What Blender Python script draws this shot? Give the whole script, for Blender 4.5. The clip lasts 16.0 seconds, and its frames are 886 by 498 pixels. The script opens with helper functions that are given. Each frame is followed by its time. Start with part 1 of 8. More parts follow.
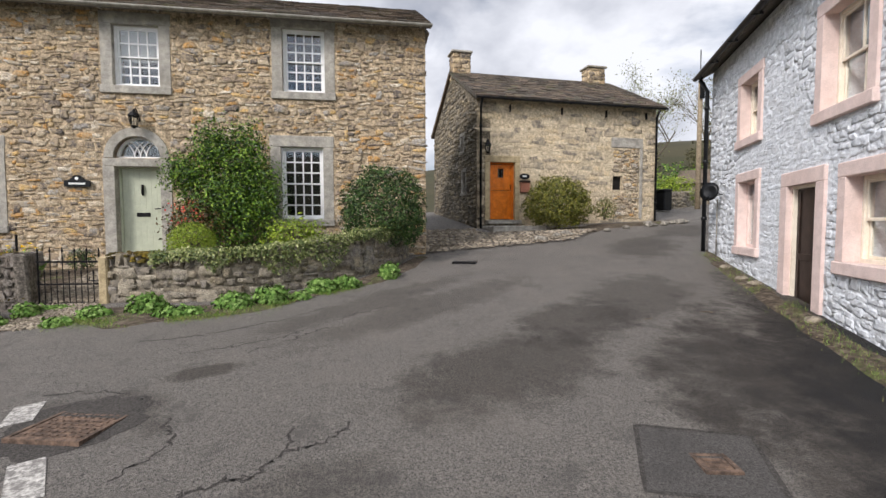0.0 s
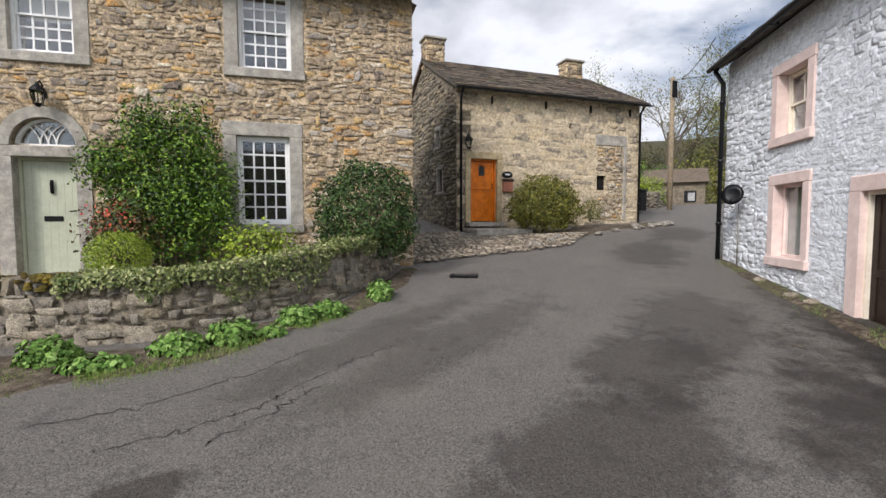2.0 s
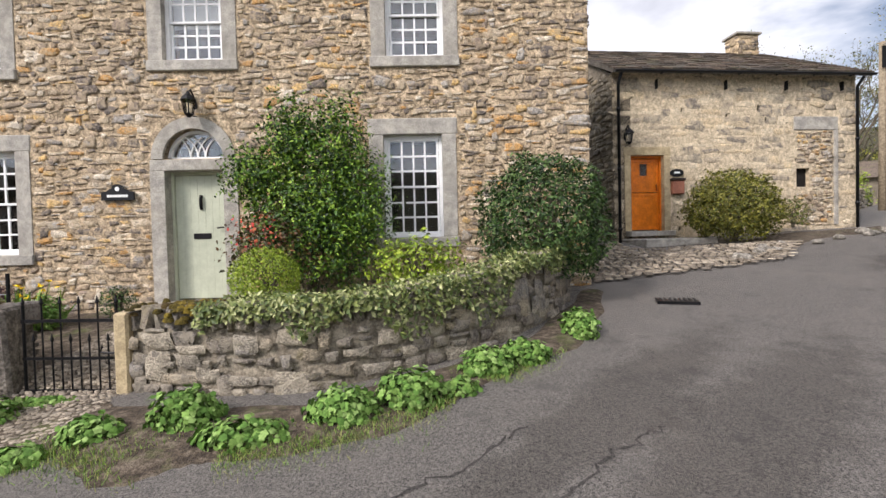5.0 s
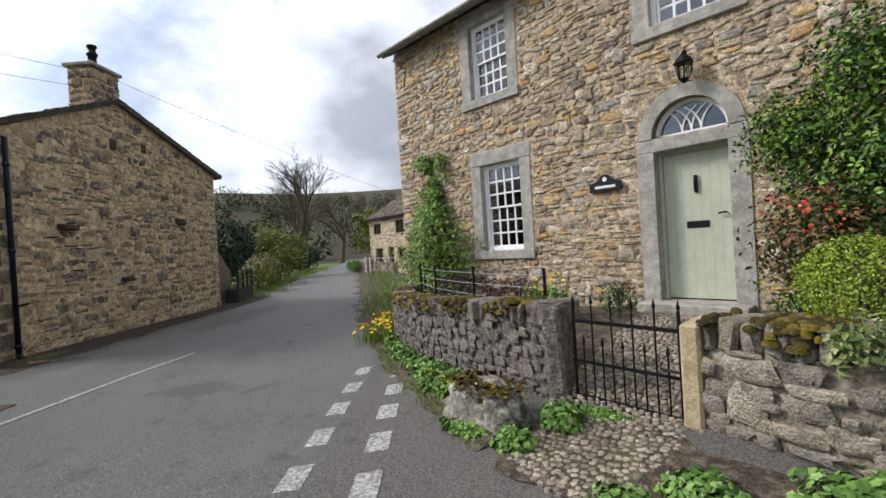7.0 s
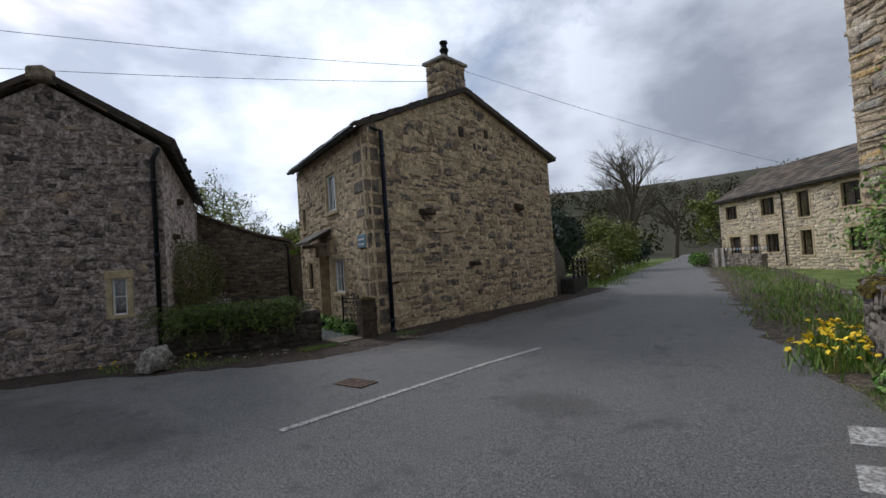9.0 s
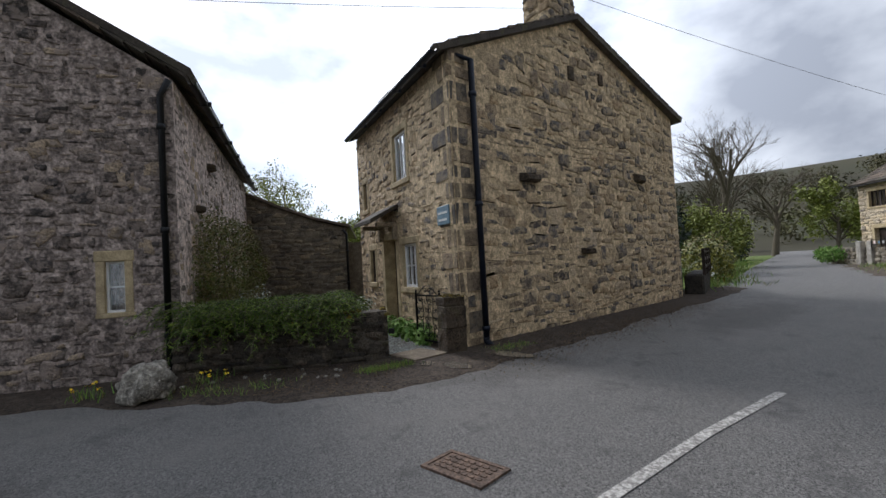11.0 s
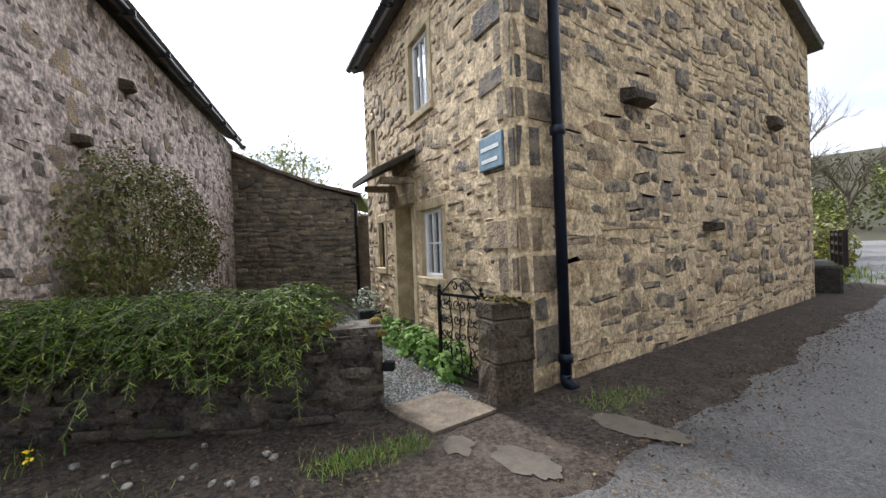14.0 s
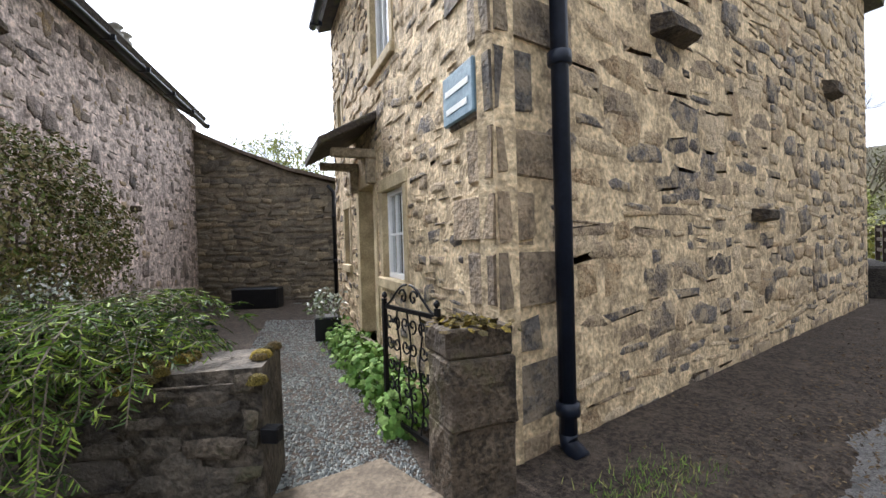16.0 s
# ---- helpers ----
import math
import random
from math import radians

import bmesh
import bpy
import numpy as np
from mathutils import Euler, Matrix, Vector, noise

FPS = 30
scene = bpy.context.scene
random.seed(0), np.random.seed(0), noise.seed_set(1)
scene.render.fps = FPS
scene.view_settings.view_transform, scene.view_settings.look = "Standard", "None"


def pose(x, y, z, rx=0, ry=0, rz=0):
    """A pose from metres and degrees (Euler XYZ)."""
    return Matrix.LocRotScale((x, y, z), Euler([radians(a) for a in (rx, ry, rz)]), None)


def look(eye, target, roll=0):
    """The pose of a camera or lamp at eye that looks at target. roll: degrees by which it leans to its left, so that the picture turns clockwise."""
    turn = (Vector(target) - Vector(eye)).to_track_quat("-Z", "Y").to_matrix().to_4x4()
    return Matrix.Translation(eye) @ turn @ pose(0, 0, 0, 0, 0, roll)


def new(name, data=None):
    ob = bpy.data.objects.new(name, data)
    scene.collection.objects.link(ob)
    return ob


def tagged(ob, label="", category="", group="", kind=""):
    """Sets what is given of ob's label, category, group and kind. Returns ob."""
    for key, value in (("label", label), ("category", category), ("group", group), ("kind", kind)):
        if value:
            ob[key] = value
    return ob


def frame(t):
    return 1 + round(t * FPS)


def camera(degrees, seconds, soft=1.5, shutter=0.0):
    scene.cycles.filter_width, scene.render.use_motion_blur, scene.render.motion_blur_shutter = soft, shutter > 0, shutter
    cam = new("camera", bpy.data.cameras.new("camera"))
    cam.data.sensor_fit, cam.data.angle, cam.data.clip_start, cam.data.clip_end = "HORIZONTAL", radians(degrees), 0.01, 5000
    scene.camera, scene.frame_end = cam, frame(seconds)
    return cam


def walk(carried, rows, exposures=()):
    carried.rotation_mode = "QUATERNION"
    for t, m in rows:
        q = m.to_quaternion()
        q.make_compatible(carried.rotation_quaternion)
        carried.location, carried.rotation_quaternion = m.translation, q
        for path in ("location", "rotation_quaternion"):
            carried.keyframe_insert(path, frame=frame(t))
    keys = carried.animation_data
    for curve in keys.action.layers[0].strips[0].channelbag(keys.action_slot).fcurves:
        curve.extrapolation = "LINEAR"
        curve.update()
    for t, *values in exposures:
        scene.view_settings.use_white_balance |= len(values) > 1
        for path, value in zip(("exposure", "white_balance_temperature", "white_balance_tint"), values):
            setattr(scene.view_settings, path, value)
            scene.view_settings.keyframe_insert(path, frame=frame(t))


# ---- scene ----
cam = camera(88.84, 16.0)
PATH = [
    (0.0, pose(1.874, -1.367, 1.364, 86.97, 0.11, -8.68)),
    (0.5, pose(1.765, -0.837, 1.415, 86.99, 0.10, -9.17)),
    (1.0, pose(1.592, -0.402, 1.461, 86.81, 0.07, -10.91)),
    (1.5, pose(1.445, -0.019, 1.504, 86.56, 0.06, -13.19)),
    (2.0, pose(1.359, 0.284, 1.538, 86.60, 0.07, -14.66)),
    (2.5, pose(1.229, 0.556, 1.556, 86.66, -0.11, -22.01)),
    (3.0, pose(1.088, 0.679, 1.565, 86.70, -0.01, -25.00)),
    (3.2, pose(1.038, 0.694, 1.570, 86.61, 0.08, -25.17)),
    (5.5, pose(0.285, 2.491, 1.470, 89.02, 1.57, 8.68)),
    (6.0, pose(-0.141, 2.606, 1.496, 88.84, 1.80, 18.66)),
    (6.5, pose(-0.704, 2.642, 1.520, 88.91, 2.55, 31.86)),
    (7.0, pose(-1.083, 2.867, 1.530, 89.53, 3.50, 46.77)),
    (7.5, pose(-1.614, 3.004, 1.547, 89.64, 4.02, 58.79)),
    (8.0, pose(-2.210, 3.137, 1.486, 90.22, 4.03, 68.88)),
    (8.5, pose(-2.847, 3.270, 1.359, 90.77, 4.24, 75.79)),
    (9.0, pose(-3.620, 3.260, 1.215, 91.70, 3.80, 85.90)),
    (11.3, pose(-7.009, 2.520, 1.059, 91.61, 3.07, 93.66)),
    (11.5, pose(-7.246, 2.519, 1.077, 91.48, 2.92, 94.10)),
    (12.0, pose(-7.730, 2.432, 1.065, 91.00, 2.73, 94.73)),
    (12.5, pose(-8.245, 2.357, 1.055, 90.76, 2.52, 95.27)),
    (13.0, pose(-8.764, 2.307, 1.037, 90.62, 2.28, 95.61)),
    (13.5, pose(-9.297, 2.240, 1.009, 90.22, 2.15, 96.09)),
    (14.0, pose(-9.775, 2.224, 0.984, 89.80, 2.08, 96.68)),
    (14.5, pose(-10.197, 2.184, 0.978, 89.57, 1.95, 97.49)),
    (15.0, pose(-10.543, 2.143, 0.981, 89.57, 1.85, 97.92)),
    (15.5, pose(-10.851, 2.256, 0.966, 89.44, 1.72, 98.27)),
    (16.0, pose(-11.152, 2.434, 0.950, 89.15, 1.62, 97.33)),
]
EXPOSURES = [(0.0, 0.2, 6600, 14), (3.0, 0.2, 6550, 14), (5.5, 0.48, 6600, 17), (6.5, 0.28, 6450, 15), (7.5, -0.2, 6250, 11), (8.2, -0.46, 6150, 11), (9.0, -0.6, 6050, 12), (11.5, 0.1, 6200, 12), (13.0, 0.72, 6300, 12), (14.5, 1.16, 6250, 13), (16.0, 1.3, 6250, 13)]
walk(cam, PATH, EXPOSURES)

# ---- world, sun ----
SUN_DIR = Vector((-0.62, -0.52, 0.62)).normalized()
world = bpy.data.worlds.new("sky")
scene.world = world
world.use_nodes = True
wn, wl = world.node_tree.nodes, world.node_tree.links
wn.clear()
w_out = wn.new("ShaderNodeOutputWorld")
w_bg = wn.new("ShaderNodeBackground")
w_sky = wn.new("ShaderNodeTexSky")
w_sky.sky_type = "NISHITA"
w_sky.sun_disc = False
w_sky.sun_elevation = math.asin(SUN_DIR.z)
w_sky.sun_rotation = math.atan2(SUN_DIR.x, SUN_DIR.y)
w_tc = wn.new("ShaderNodeTexCoord")
w_map = wn.new("ShaderNodeMapping")
w_map.inputs["Scale"].default_value = (1.0, 1.0, 1.7)
w_n1 = wn.new("ShaderNodeTexNoise")
w_n1.inputs["Scale"].default_value = 1.9
w_n1.inputs["Detail"].default_value = 7.0
w_n1.inputs["Roughness"].default_value = 0.55
w_n1.inputs["Distortion"].default_value = 0.3
w_r1 = wn.new("ShaderNodeValToRGB")
w_r1.color_ramp.elements[0].position = 0.36
w_r1.color_ramp.elements[1].position = 0.50
w_n2 = wn.new("ShaderNodeTexNoise")
w_n2.inputs["Scale"].default_value = 3.4
w_n2.inputs["Detail"].default_value = 6.0
w_r2 = wn.new("ShaderNodeValToRGB")
w_r2.color_ramp.elements[0].position = 0.38
w_r2.color_ramp.elements[0].color = (5.6, 6.1, 7.0, 1)
w_r2.color_ramp.elements[1].position = 0.58
w_r2.color_ramp.elements[1].color = (10.6, 11.2, 12.0, 1)
w_mix = wn.new("ShaderNodeMix")
w_mix.data_type = "RGBA"
wl.new(w_tc.outputs["Generated"], w_map.inputs["Vector"])
wl.new(w_map.outputs["Vector"], w_n1.inputs["Vector"])
wl.new(w_map.outputs["Vector"], w_n2.inputs["Vector"])
wl.new(w_n1.outputs["Fac"], w_r1.inputs["Fac"])
wl.new(w_n2.outputs["Fac"], w_r2.inputs["Fac"])
wl.new(w_r1.outputs["Color"], w_mix.inputs["Factor"])
wl.new(w_sky.outputs["Color"], w_mix.inputs["A"])
wl.new(w_r2.outputs["Color"], w_mix.inputs["B"])
# thin cloud glows towards the sun
w_dot = wn.new("ShaderNodeVectorMath")
w_dot.operation = "DOT_PRODUCT"
w_dot.inputs[1].default_value = SUN_DIR
wl.new(w_tc.outputs["Generated"], w_dot.inputs[0])
w_glow = wn.new("ShaderNodeMapRange")
w_glow.interpolation_type = "SMOOTHSTEP"
w_glow.inputs["From Min"].default_value = 0.2
w_glow.inputs["From Max"].default_value = 1.0
w_glow.inputs["To Min"].default_value = 0.9
w_glow.inputs["To Max"].default_value = 1.9
wl.new(w_dot.outputs["Value"], w_glow.inputs["Value"])
w_mul = wn.new("ShaderNodeMix")
w_mul.data_type, w_mul.blend_type = "RGBA", "MULTIPLY"
w_mul.inputs["Factor"].default_value = 1.0
wl.new(w_mix.outputs["Result"], w_mul.inputs["A"])
wl.new(w_glow.outputs["Result"], w_mul.inputs["B"])
wl.new(w_mul.outputs["Result"], w_bg.inputs["Color"])
w_bg.inputs["Strength"].default_value = 0.086
wl.new(w_bg.outputs["Background"], w_out.inputs["Surface"])

sun_data = bpy.data.lights.new("sun", "SUN")
sun_data.energy = 2.7
sun_data.angle = radians(14)
sun_data.color = (1.0, 0.975, 0.94)
sun = new("sun", sun_data)
sun.matrix_world = look(SUN_DIR * 50, (0, 0, 0))


# ---- materials ----
def hexcol(r, g, b):
    """A base colour from 0..255 picture values."""
    return tuple((c / 255.0) ** 2.2 for c in (r, g, b)) + (1.0,)


def make_mat(name, colors, rough=0.85, scale=6.0, vary=0.35, bump=0.3, bump_scale=40.0, metal=0.0, pieces=False, stain=None, stain_scale=1.2, stain_amount=0.5, spec=0.3, moss=None, smear=None, smear_amount=0.85, smear_scale=9.0):
    """A procedural surface: colours picked by noise or piece by piece, mottled at two scales, with stains and relief."""
    m = bpy.data.materials.new(name)
    m.use_nodes = True
    n, l = m.node_tree.nodes, m.node_tree.links
    n.clear()
    out = n.new("ShaderNodeOutputMaterial")
    p = n.new("ShaderNodeBsdfPrincipled")
    p.inputs["Roughness"].default_value = rough
    p.inputs["Metallic"].default_value = metal
    p.inputs["Specular IOR Level"].default_value = spec
    l.new(p.outputs["BSDF"], out.inputs["Surface"])
    geo = n.new("ShaderNodeNewGeometry")
    pos = geo.outputs["Position"]
    n1 = n.new("ShaderNodeTexNoise")
    n1.inputs["Scale"].default_value = scale
    n1.inputs["Detail"].default_value = 5.0
    n1.inputs["Roughness"].default_value = 0.65
    l.new(pos, n1.inputs["Vector"])
    ramp = n.new("ShaderNodeValToRGB")
    els = ramp.color_ramp.elements
    if pieces:
        info = n.new("ShaderNodeObjectInfo")
        add = n.new("ShaderNodeMath")
        add.operation = "ADD"
        l.new(info.outputs["Random"], add.inputs[0])
        l.new(geo.outputs["Random Per Island"], add.inputs[1])
        fr = n.new("ShaderNodeMath")
        fr.operation = "FRACT"
        l.new(add.outputs[0], fr.inputs[0])
        l.new(fr.outputs[0], ramp.inputs["Fac"])
        ramp.color_ramp.interpolation = "CONSTANT"
        spots = [i / len(colors) for i in range(len(colors))]
    else:
        l.new(n1.outputs["Fac"], ramp.inputs["Fac"])
        spots = [0.3 + 0.4 * i / max(1, len(colors) - 1) for i in range(len(colors))]
    while len(els) < len(colors):
        els.new(1.0)
    for e, s, c in zip(els, spots, colors):
        e.position, e.color = s, c
    # fine mottling
    n2 = n.new("ShaderNodeTexNoise")
    n2.inputs["Scale"].default_value = bump_scale
    n2.inputs["Detail"].default_value = 4.0
    l.new(pos, n2.inputs["Vector"])
    mm = n.new("ShaderNodeMath")
    mm.operation = "ADD"
    l.new(n1.outputs["Fac"], mm.inputs[0])
    l.new(n2.outputs["Fac"], mm.inputs[1])
    mr = n.new("ShaderNodeMapRange")
    mr.inputs["From Min"].default_value = 0.8
    mr.inputs["From Max"].default_value = 1.2
    mr.inputs["To Min"].default_value = 1.0 - vary
    mr.inputs["To Max"].default_value = 1.0 + vary
    l.new(mm.outputs[0], mr.inputs["Value"])
    mul = n.new("ShaderNodeMix")
    mul.data_type, mul.blend_type = "RGBA", "MULTIPLY"
    mul.inputs["Factor"].default_value = 1.0
    l.new(ramp.outputs["Color"], mul.inputs["A"])
    l.new(mr.outputs["Result"], mul.inputs["B"])
    last = mul.outputs["Result"]
    for tint, tscale, amount, lo, hi in ((smear, smear_scale, smear_amount, 0.46, 0.56), (stain, stain_scale, stain_amount, 0.5, 0.68), (moss, 2.3, 0.75, 0.56, 0.68)):
        if not tint:
            continue
        n3 = n.new("ShaderNodeTexNoise")
        n3.inputs["Scale"].default_value = tscale
        n3.inputs["Detail"].default_value = 6.0
        n3.inputs["Roughness"].default_value = 0.7
        l.new(pos, n3.inputs["Vector"])
        r3 = n.new("ShaderNodeMapRange")
        r3.inputs["From Min"].default_value = lo
        r3.inputs["From Max"].default_value = hi
        r3.inputs["To Max"].default_value = amount
        l.new(n3.outputs["Fac"], r3.inputs["Value"])
        mx = n.new("ShaderNodeMix")
        mx.data_type = "RGBA"
        l.new(r3.outputs["Result"], mx.inputs["Factor"])
        l.new(last, mx.inputs["A"])
        mx.inputs["B"].default_value = tint
        last = mx.outputs["Result"]
    l.new(last, p.inputs["Base Color"])
    if bump:
        b = n.new("ShaderNodeBump")
        b.inputs["Strength"].default_value = bump
        b.inputs["Distance"].default_value = 0.02
        l.new(mm.outputs[0], b.inputs["Height"])
        l.new(b.outputs["Normal"], p.inputs["Normal"])
    return m


H = hexcol
M = {}
M["house_stone"] = make_mat("house_rubble", [H(186, 170, 146), H(160, 144, 124), H(204, 188, 164), H(146, 130, 114), H(190, 146, 92), H(172, 166, 156), H(203, 168, 112), H(122, 112, 102), H(178, 160, 136), H(170, 150, 126), H(152, 146, 138), H(214, 202, 182), H(104, 96, 90)], scale=18.0, bump_scale=60.0, pieces=True, vary=0.5, bump=1.0, smear=H(184, 165, 136), smear_amount=0.68, smear_scale=13.0, stain=H(112, 100, 88), stain_amount=0.5)
# the dark stain on the mortar also paints shade into the joints
M["house_mortar"] = make_mat("lime_mortar", [H(160, 141, 114), H(192, 172, 143)], scale=9.0, vary=0.5, bump=1.0, stain=H(76, 66, 56), stain_scale=11.0, stain_amount=0.85)
M["dressed"] = make_mat("dressed_gritstone", [H(150, 146, 138), H(174, 168, 156)], vary=0.22, bump=0.4, bump_scale=60, stain=H(120, 114, 102), stain_amount=0.5)
M["dressed_warm"] = make_mat("dressed_sandstone", [H(168, 150, 116), H(188, 170, 136)], vary=0.22, bump=0.4, bump_scale=60, stain=H(132, 120, 100), stain_amount=0.5)
M["barn_stone"] = make_mat("barn_rubble", [H(200, 184, 156), H(184, 168, 142), H(212, 196, 168), H(166, 152, 132), H(194, 174, 142), H(148, 138, 122), H(204, 184, 150), H(130, 121, 110)], scale=12.0, pieces=True, vary=0.45, bump=0.9, smear=H(200, 183, 154), smear_amount=0.6, stain=H(148, 138, 122), stain_amount=0.45)
M["barn_mortar"] = make_mat("barn_mortar", [H(186, 169, 141), H(208, 191, 162)], scale=9.0, vary=0.35, bump=0.7, stain=H(124, 112, 98), stain_scale=8.0, stain_amount=0.75)
# stone and mortar of side and end walls, darker than the fronts
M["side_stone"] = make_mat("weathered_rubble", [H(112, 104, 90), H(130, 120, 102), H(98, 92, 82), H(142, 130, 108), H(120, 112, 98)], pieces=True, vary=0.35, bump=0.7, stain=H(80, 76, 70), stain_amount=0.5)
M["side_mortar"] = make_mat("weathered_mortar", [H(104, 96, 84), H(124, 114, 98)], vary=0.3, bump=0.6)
M["way_stone"] = make_mat("cottage_rubble", [H(172, 152, 124), H(146, 128, 106), H(190, 170, 142), H(112, 102, 92), H(164, 142, 114), H(98, 93, 90), H(184, 162, 132), H(130, 114, 96), H(104, 98, 94), H(156, 132, 102), H(84, 78, 74)], scale=14.0, bump_scale=50.0, pieces=True, vary=0.5, bump=1.0, smear=H(200, 178, 143), smear_amount=0.55, smear_scale=9.0, stain=H(104, 96, 86), stain_amount=0.4)
M["way_mortar"] = make_mat("cottage_mortar", [H(188, 165, 131), H(212, 190, 154)], scale=7.0, vary=0.4, bump=0.9, bump_scale=30, stain=H(104, 90, 76), stain_scale=9.0, stain_amount=0.7)
M["way_quoin"] = make_mat("cottage_quoin", [H(128, 114, 96), H(104, 98, 92), H(140, 122, 100), H(90, 86, 82), H(118, 104, 88)], scale=9.0, pieces=True, vary=0.5, bump=1.0, smear=H(160, 143, 118), smear_amount=0.5, smear_scale=6.0, stain=H(72, 67, 62), stain_scale=4.0, stain_amount=0.7)
M["pillar"] = make_mat("pillar_gritstone", [H(62, 55, 46), H(88, 77, 64), H(54, 48, 43)], scale=5.0, vary=0.5, bump=1.0, stain=H(46, 42, 39), stain_scale=4.0, stain_amount=0.8, moss=H(84, 78, 54))
M["dark_stone"] = make_mat("dark_barn_rubble", [H(124, 113, 103), H(146, 133, 119), H(106, 97, 91), H(160, 146, 126), H(92, 86, 82), H(170, 148, 116)], scale=14.0, bump_scale=50.0, pieces=True, vary=0.45, bump=1.0, smear=H(150, 136, 126), smear_amount=0.8, smear_scale=8.0, stain=H(70, 64, 60), stain_amount=0.6)
M["dark_mortar"] = make_mat("dark_barn_render", [H(172, 156, 146), H(214, 197, 186)], scale=10.0, vary=0.5, bump=1.0, bump_scale=26, stain=H(88, 79, 74), stain_scale=4.0, stain_amount=0.75)
# darker copies of the barn's stone and render, gable shade mixed into the colour
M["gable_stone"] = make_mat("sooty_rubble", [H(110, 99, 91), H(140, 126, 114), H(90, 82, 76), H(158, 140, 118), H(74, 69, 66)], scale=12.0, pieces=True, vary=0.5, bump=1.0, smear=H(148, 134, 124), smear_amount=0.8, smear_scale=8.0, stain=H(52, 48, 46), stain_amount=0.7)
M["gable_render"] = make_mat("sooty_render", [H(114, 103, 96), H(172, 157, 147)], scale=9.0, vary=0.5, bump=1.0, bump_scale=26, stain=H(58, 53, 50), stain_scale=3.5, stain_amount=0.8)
M["wall_stone"] = make_mat("field_wall_stone", [H(148, 140, 126), H(124, 116, 106), H(164, 154, 136), H(106, 100, 92), H(150, 138, 118), H(132, 126, 118)], scale=15.0, bump_scale=60.0, pieces=True, vary=0.5, bump=1.0, smear=H(160, 150, 132), smear_amount=0.6, smear_scale=9.0, stain=H(80, 76, 70), stain_scale=3.5, stain_amount=0.7, moss=H(116, 108, 72))
M["wall_grey"] = make_mat("grey_wall_stone", [H(116, 108, 100), H(98, 92, 86), H(130, 122, 112), H(86, 80, 76), H(122, 112, 102)], scale=22.0, bump_scale=70.0, pieces=True, vary=0.5, bump=1.0, smear=H(140, 133, 124), smear_amount=0.9, smear_scale=16.0, stain=H(62, 57, 54), stain_scale=6.0, stain_amount=0.8)
M["grey_fill"] = make_mat("grey_wall_fill", [H(94, 88, 80), H(126, 118, 108)], scale=14.0, vary=0.5, bump=1.0, stain=H(62, 58, 54), stain_scale=6.0, stain_amount=0.7)
M["wall_fill"] = make_mat("field_wall_fill", [H(128, 118, 102), H(156, 146, 128)], scale=9.0, vary=0.4, bump=0.8, stain=H(84, 76, 66), stain_scale=8.0, stain_amount=0.7)
# yard wall fill and stone, shade mixed into dark colours; the moss is real
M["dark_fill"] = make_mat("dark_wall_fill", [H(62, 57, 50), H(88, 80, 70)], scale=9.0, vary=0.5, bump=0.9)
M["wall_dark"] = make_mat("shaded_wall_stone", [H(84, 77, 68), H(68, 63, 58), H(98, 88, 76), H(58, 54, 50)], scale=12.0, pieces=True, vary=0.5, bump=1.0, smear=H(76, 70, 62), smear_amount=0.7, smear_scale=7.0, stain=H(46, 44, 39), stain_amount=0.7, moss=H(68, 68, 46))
M["white_wash"] = make_mat("white_limewash", [H(204, 208, 213), H(226, 229, 232)], vary=0.12, bump=1.0, bump_scale=24, scale=9, stain=H(172, 172, 170), stain_scale=5, stain_amount=0.5)
M["pink"] = make_mat("pink_painted_stone", [H(218, 196, 188), H(226, 204, 196)], vary=0.08, bump=0.3, bump_scale=70, stain=H(198, 172, 162), stain_amount=0.5)
M["slate"] = make_mat("stone_slate", [H(84, 74, 66), H(102, 90, 79), H(70, 63, 57), H(112, 98, 85), H(90, 84, 76)], pieces=True, vary=0.35, bump=0.7, stain=H(72, 70, 56), stain_amount=0.6, moss=H(96, 96, 62))
M["asphalt"] = make_mat("worn_asphalt", [H(82, 80, 78), H(122, 119, 115)], rough=0.72, spec=0.45, scale=55.0, vary=0.8, bump=1.0, bump_scale=150, smear=H(150, 147, 142), smear_amount=0.55, smear_scale=150.0, stain=H(130, 126, 121), stain_scale=0.8, stain_amount=0.45, moss=H(88, 86, 84))
M["asphalt_old"] = make_mat("old_asphalt_patch", [H(64, 61, 59), H(94, 90, 86)], rough=0.92, scale=70.0, vary=0.5, bump=0.9, bump_scale=190, smear=H(126, 123, 119), smear_amount=0.35, smear_scale=150.0, stain=H(70, 68, 66), stain_scale=3.0, stain_amount=0.5)
M["asphalt_dark"] = make_mat("damp_asphalt", [H(58, 55, 52), H(86, 82, 78)], rough=0.85, scale=60, vary=0.45, bump=0.7, bump_scale=200)
M["white_line"] = make_mat("worn_road_paint", [H(168, 164, 157), H(188, 184, 177)], rough=0.8, scale=20, vary=0.2, bump=0.3, smear=H(106, 103, 99), smear_amount=0.85, smear_scale=30.0, stain=H(112, 108, 104), stain_scale=8, stain_amount=0.8)
M["iron_rust"] = make_mat("rusty_cast_iron", [H(86, 74, 66), H(116, 96, 82)], rough=0.75, scale=14, vary=0.4, bump=0.5, metal=0.2)
M["iron"] = make_mat("black_ironwork", [H(24, 24, 26), H(34, 33, 34)], rough=0.5, vary=0.2, bump=0.15, metal=0.4)
M["plastic_black"] = make_mat("black_plastic", [H(22, 23, 25), H(30, 31, 33)], rough=0.4, vary=0.15, bump=0.05)
M["pipe_blue"] = make_mat("dark_blue_black_pipe", [H(28, 33, 44), H(36, 42, 54)], rough=0.35, vary=0.15, bump=0.05)
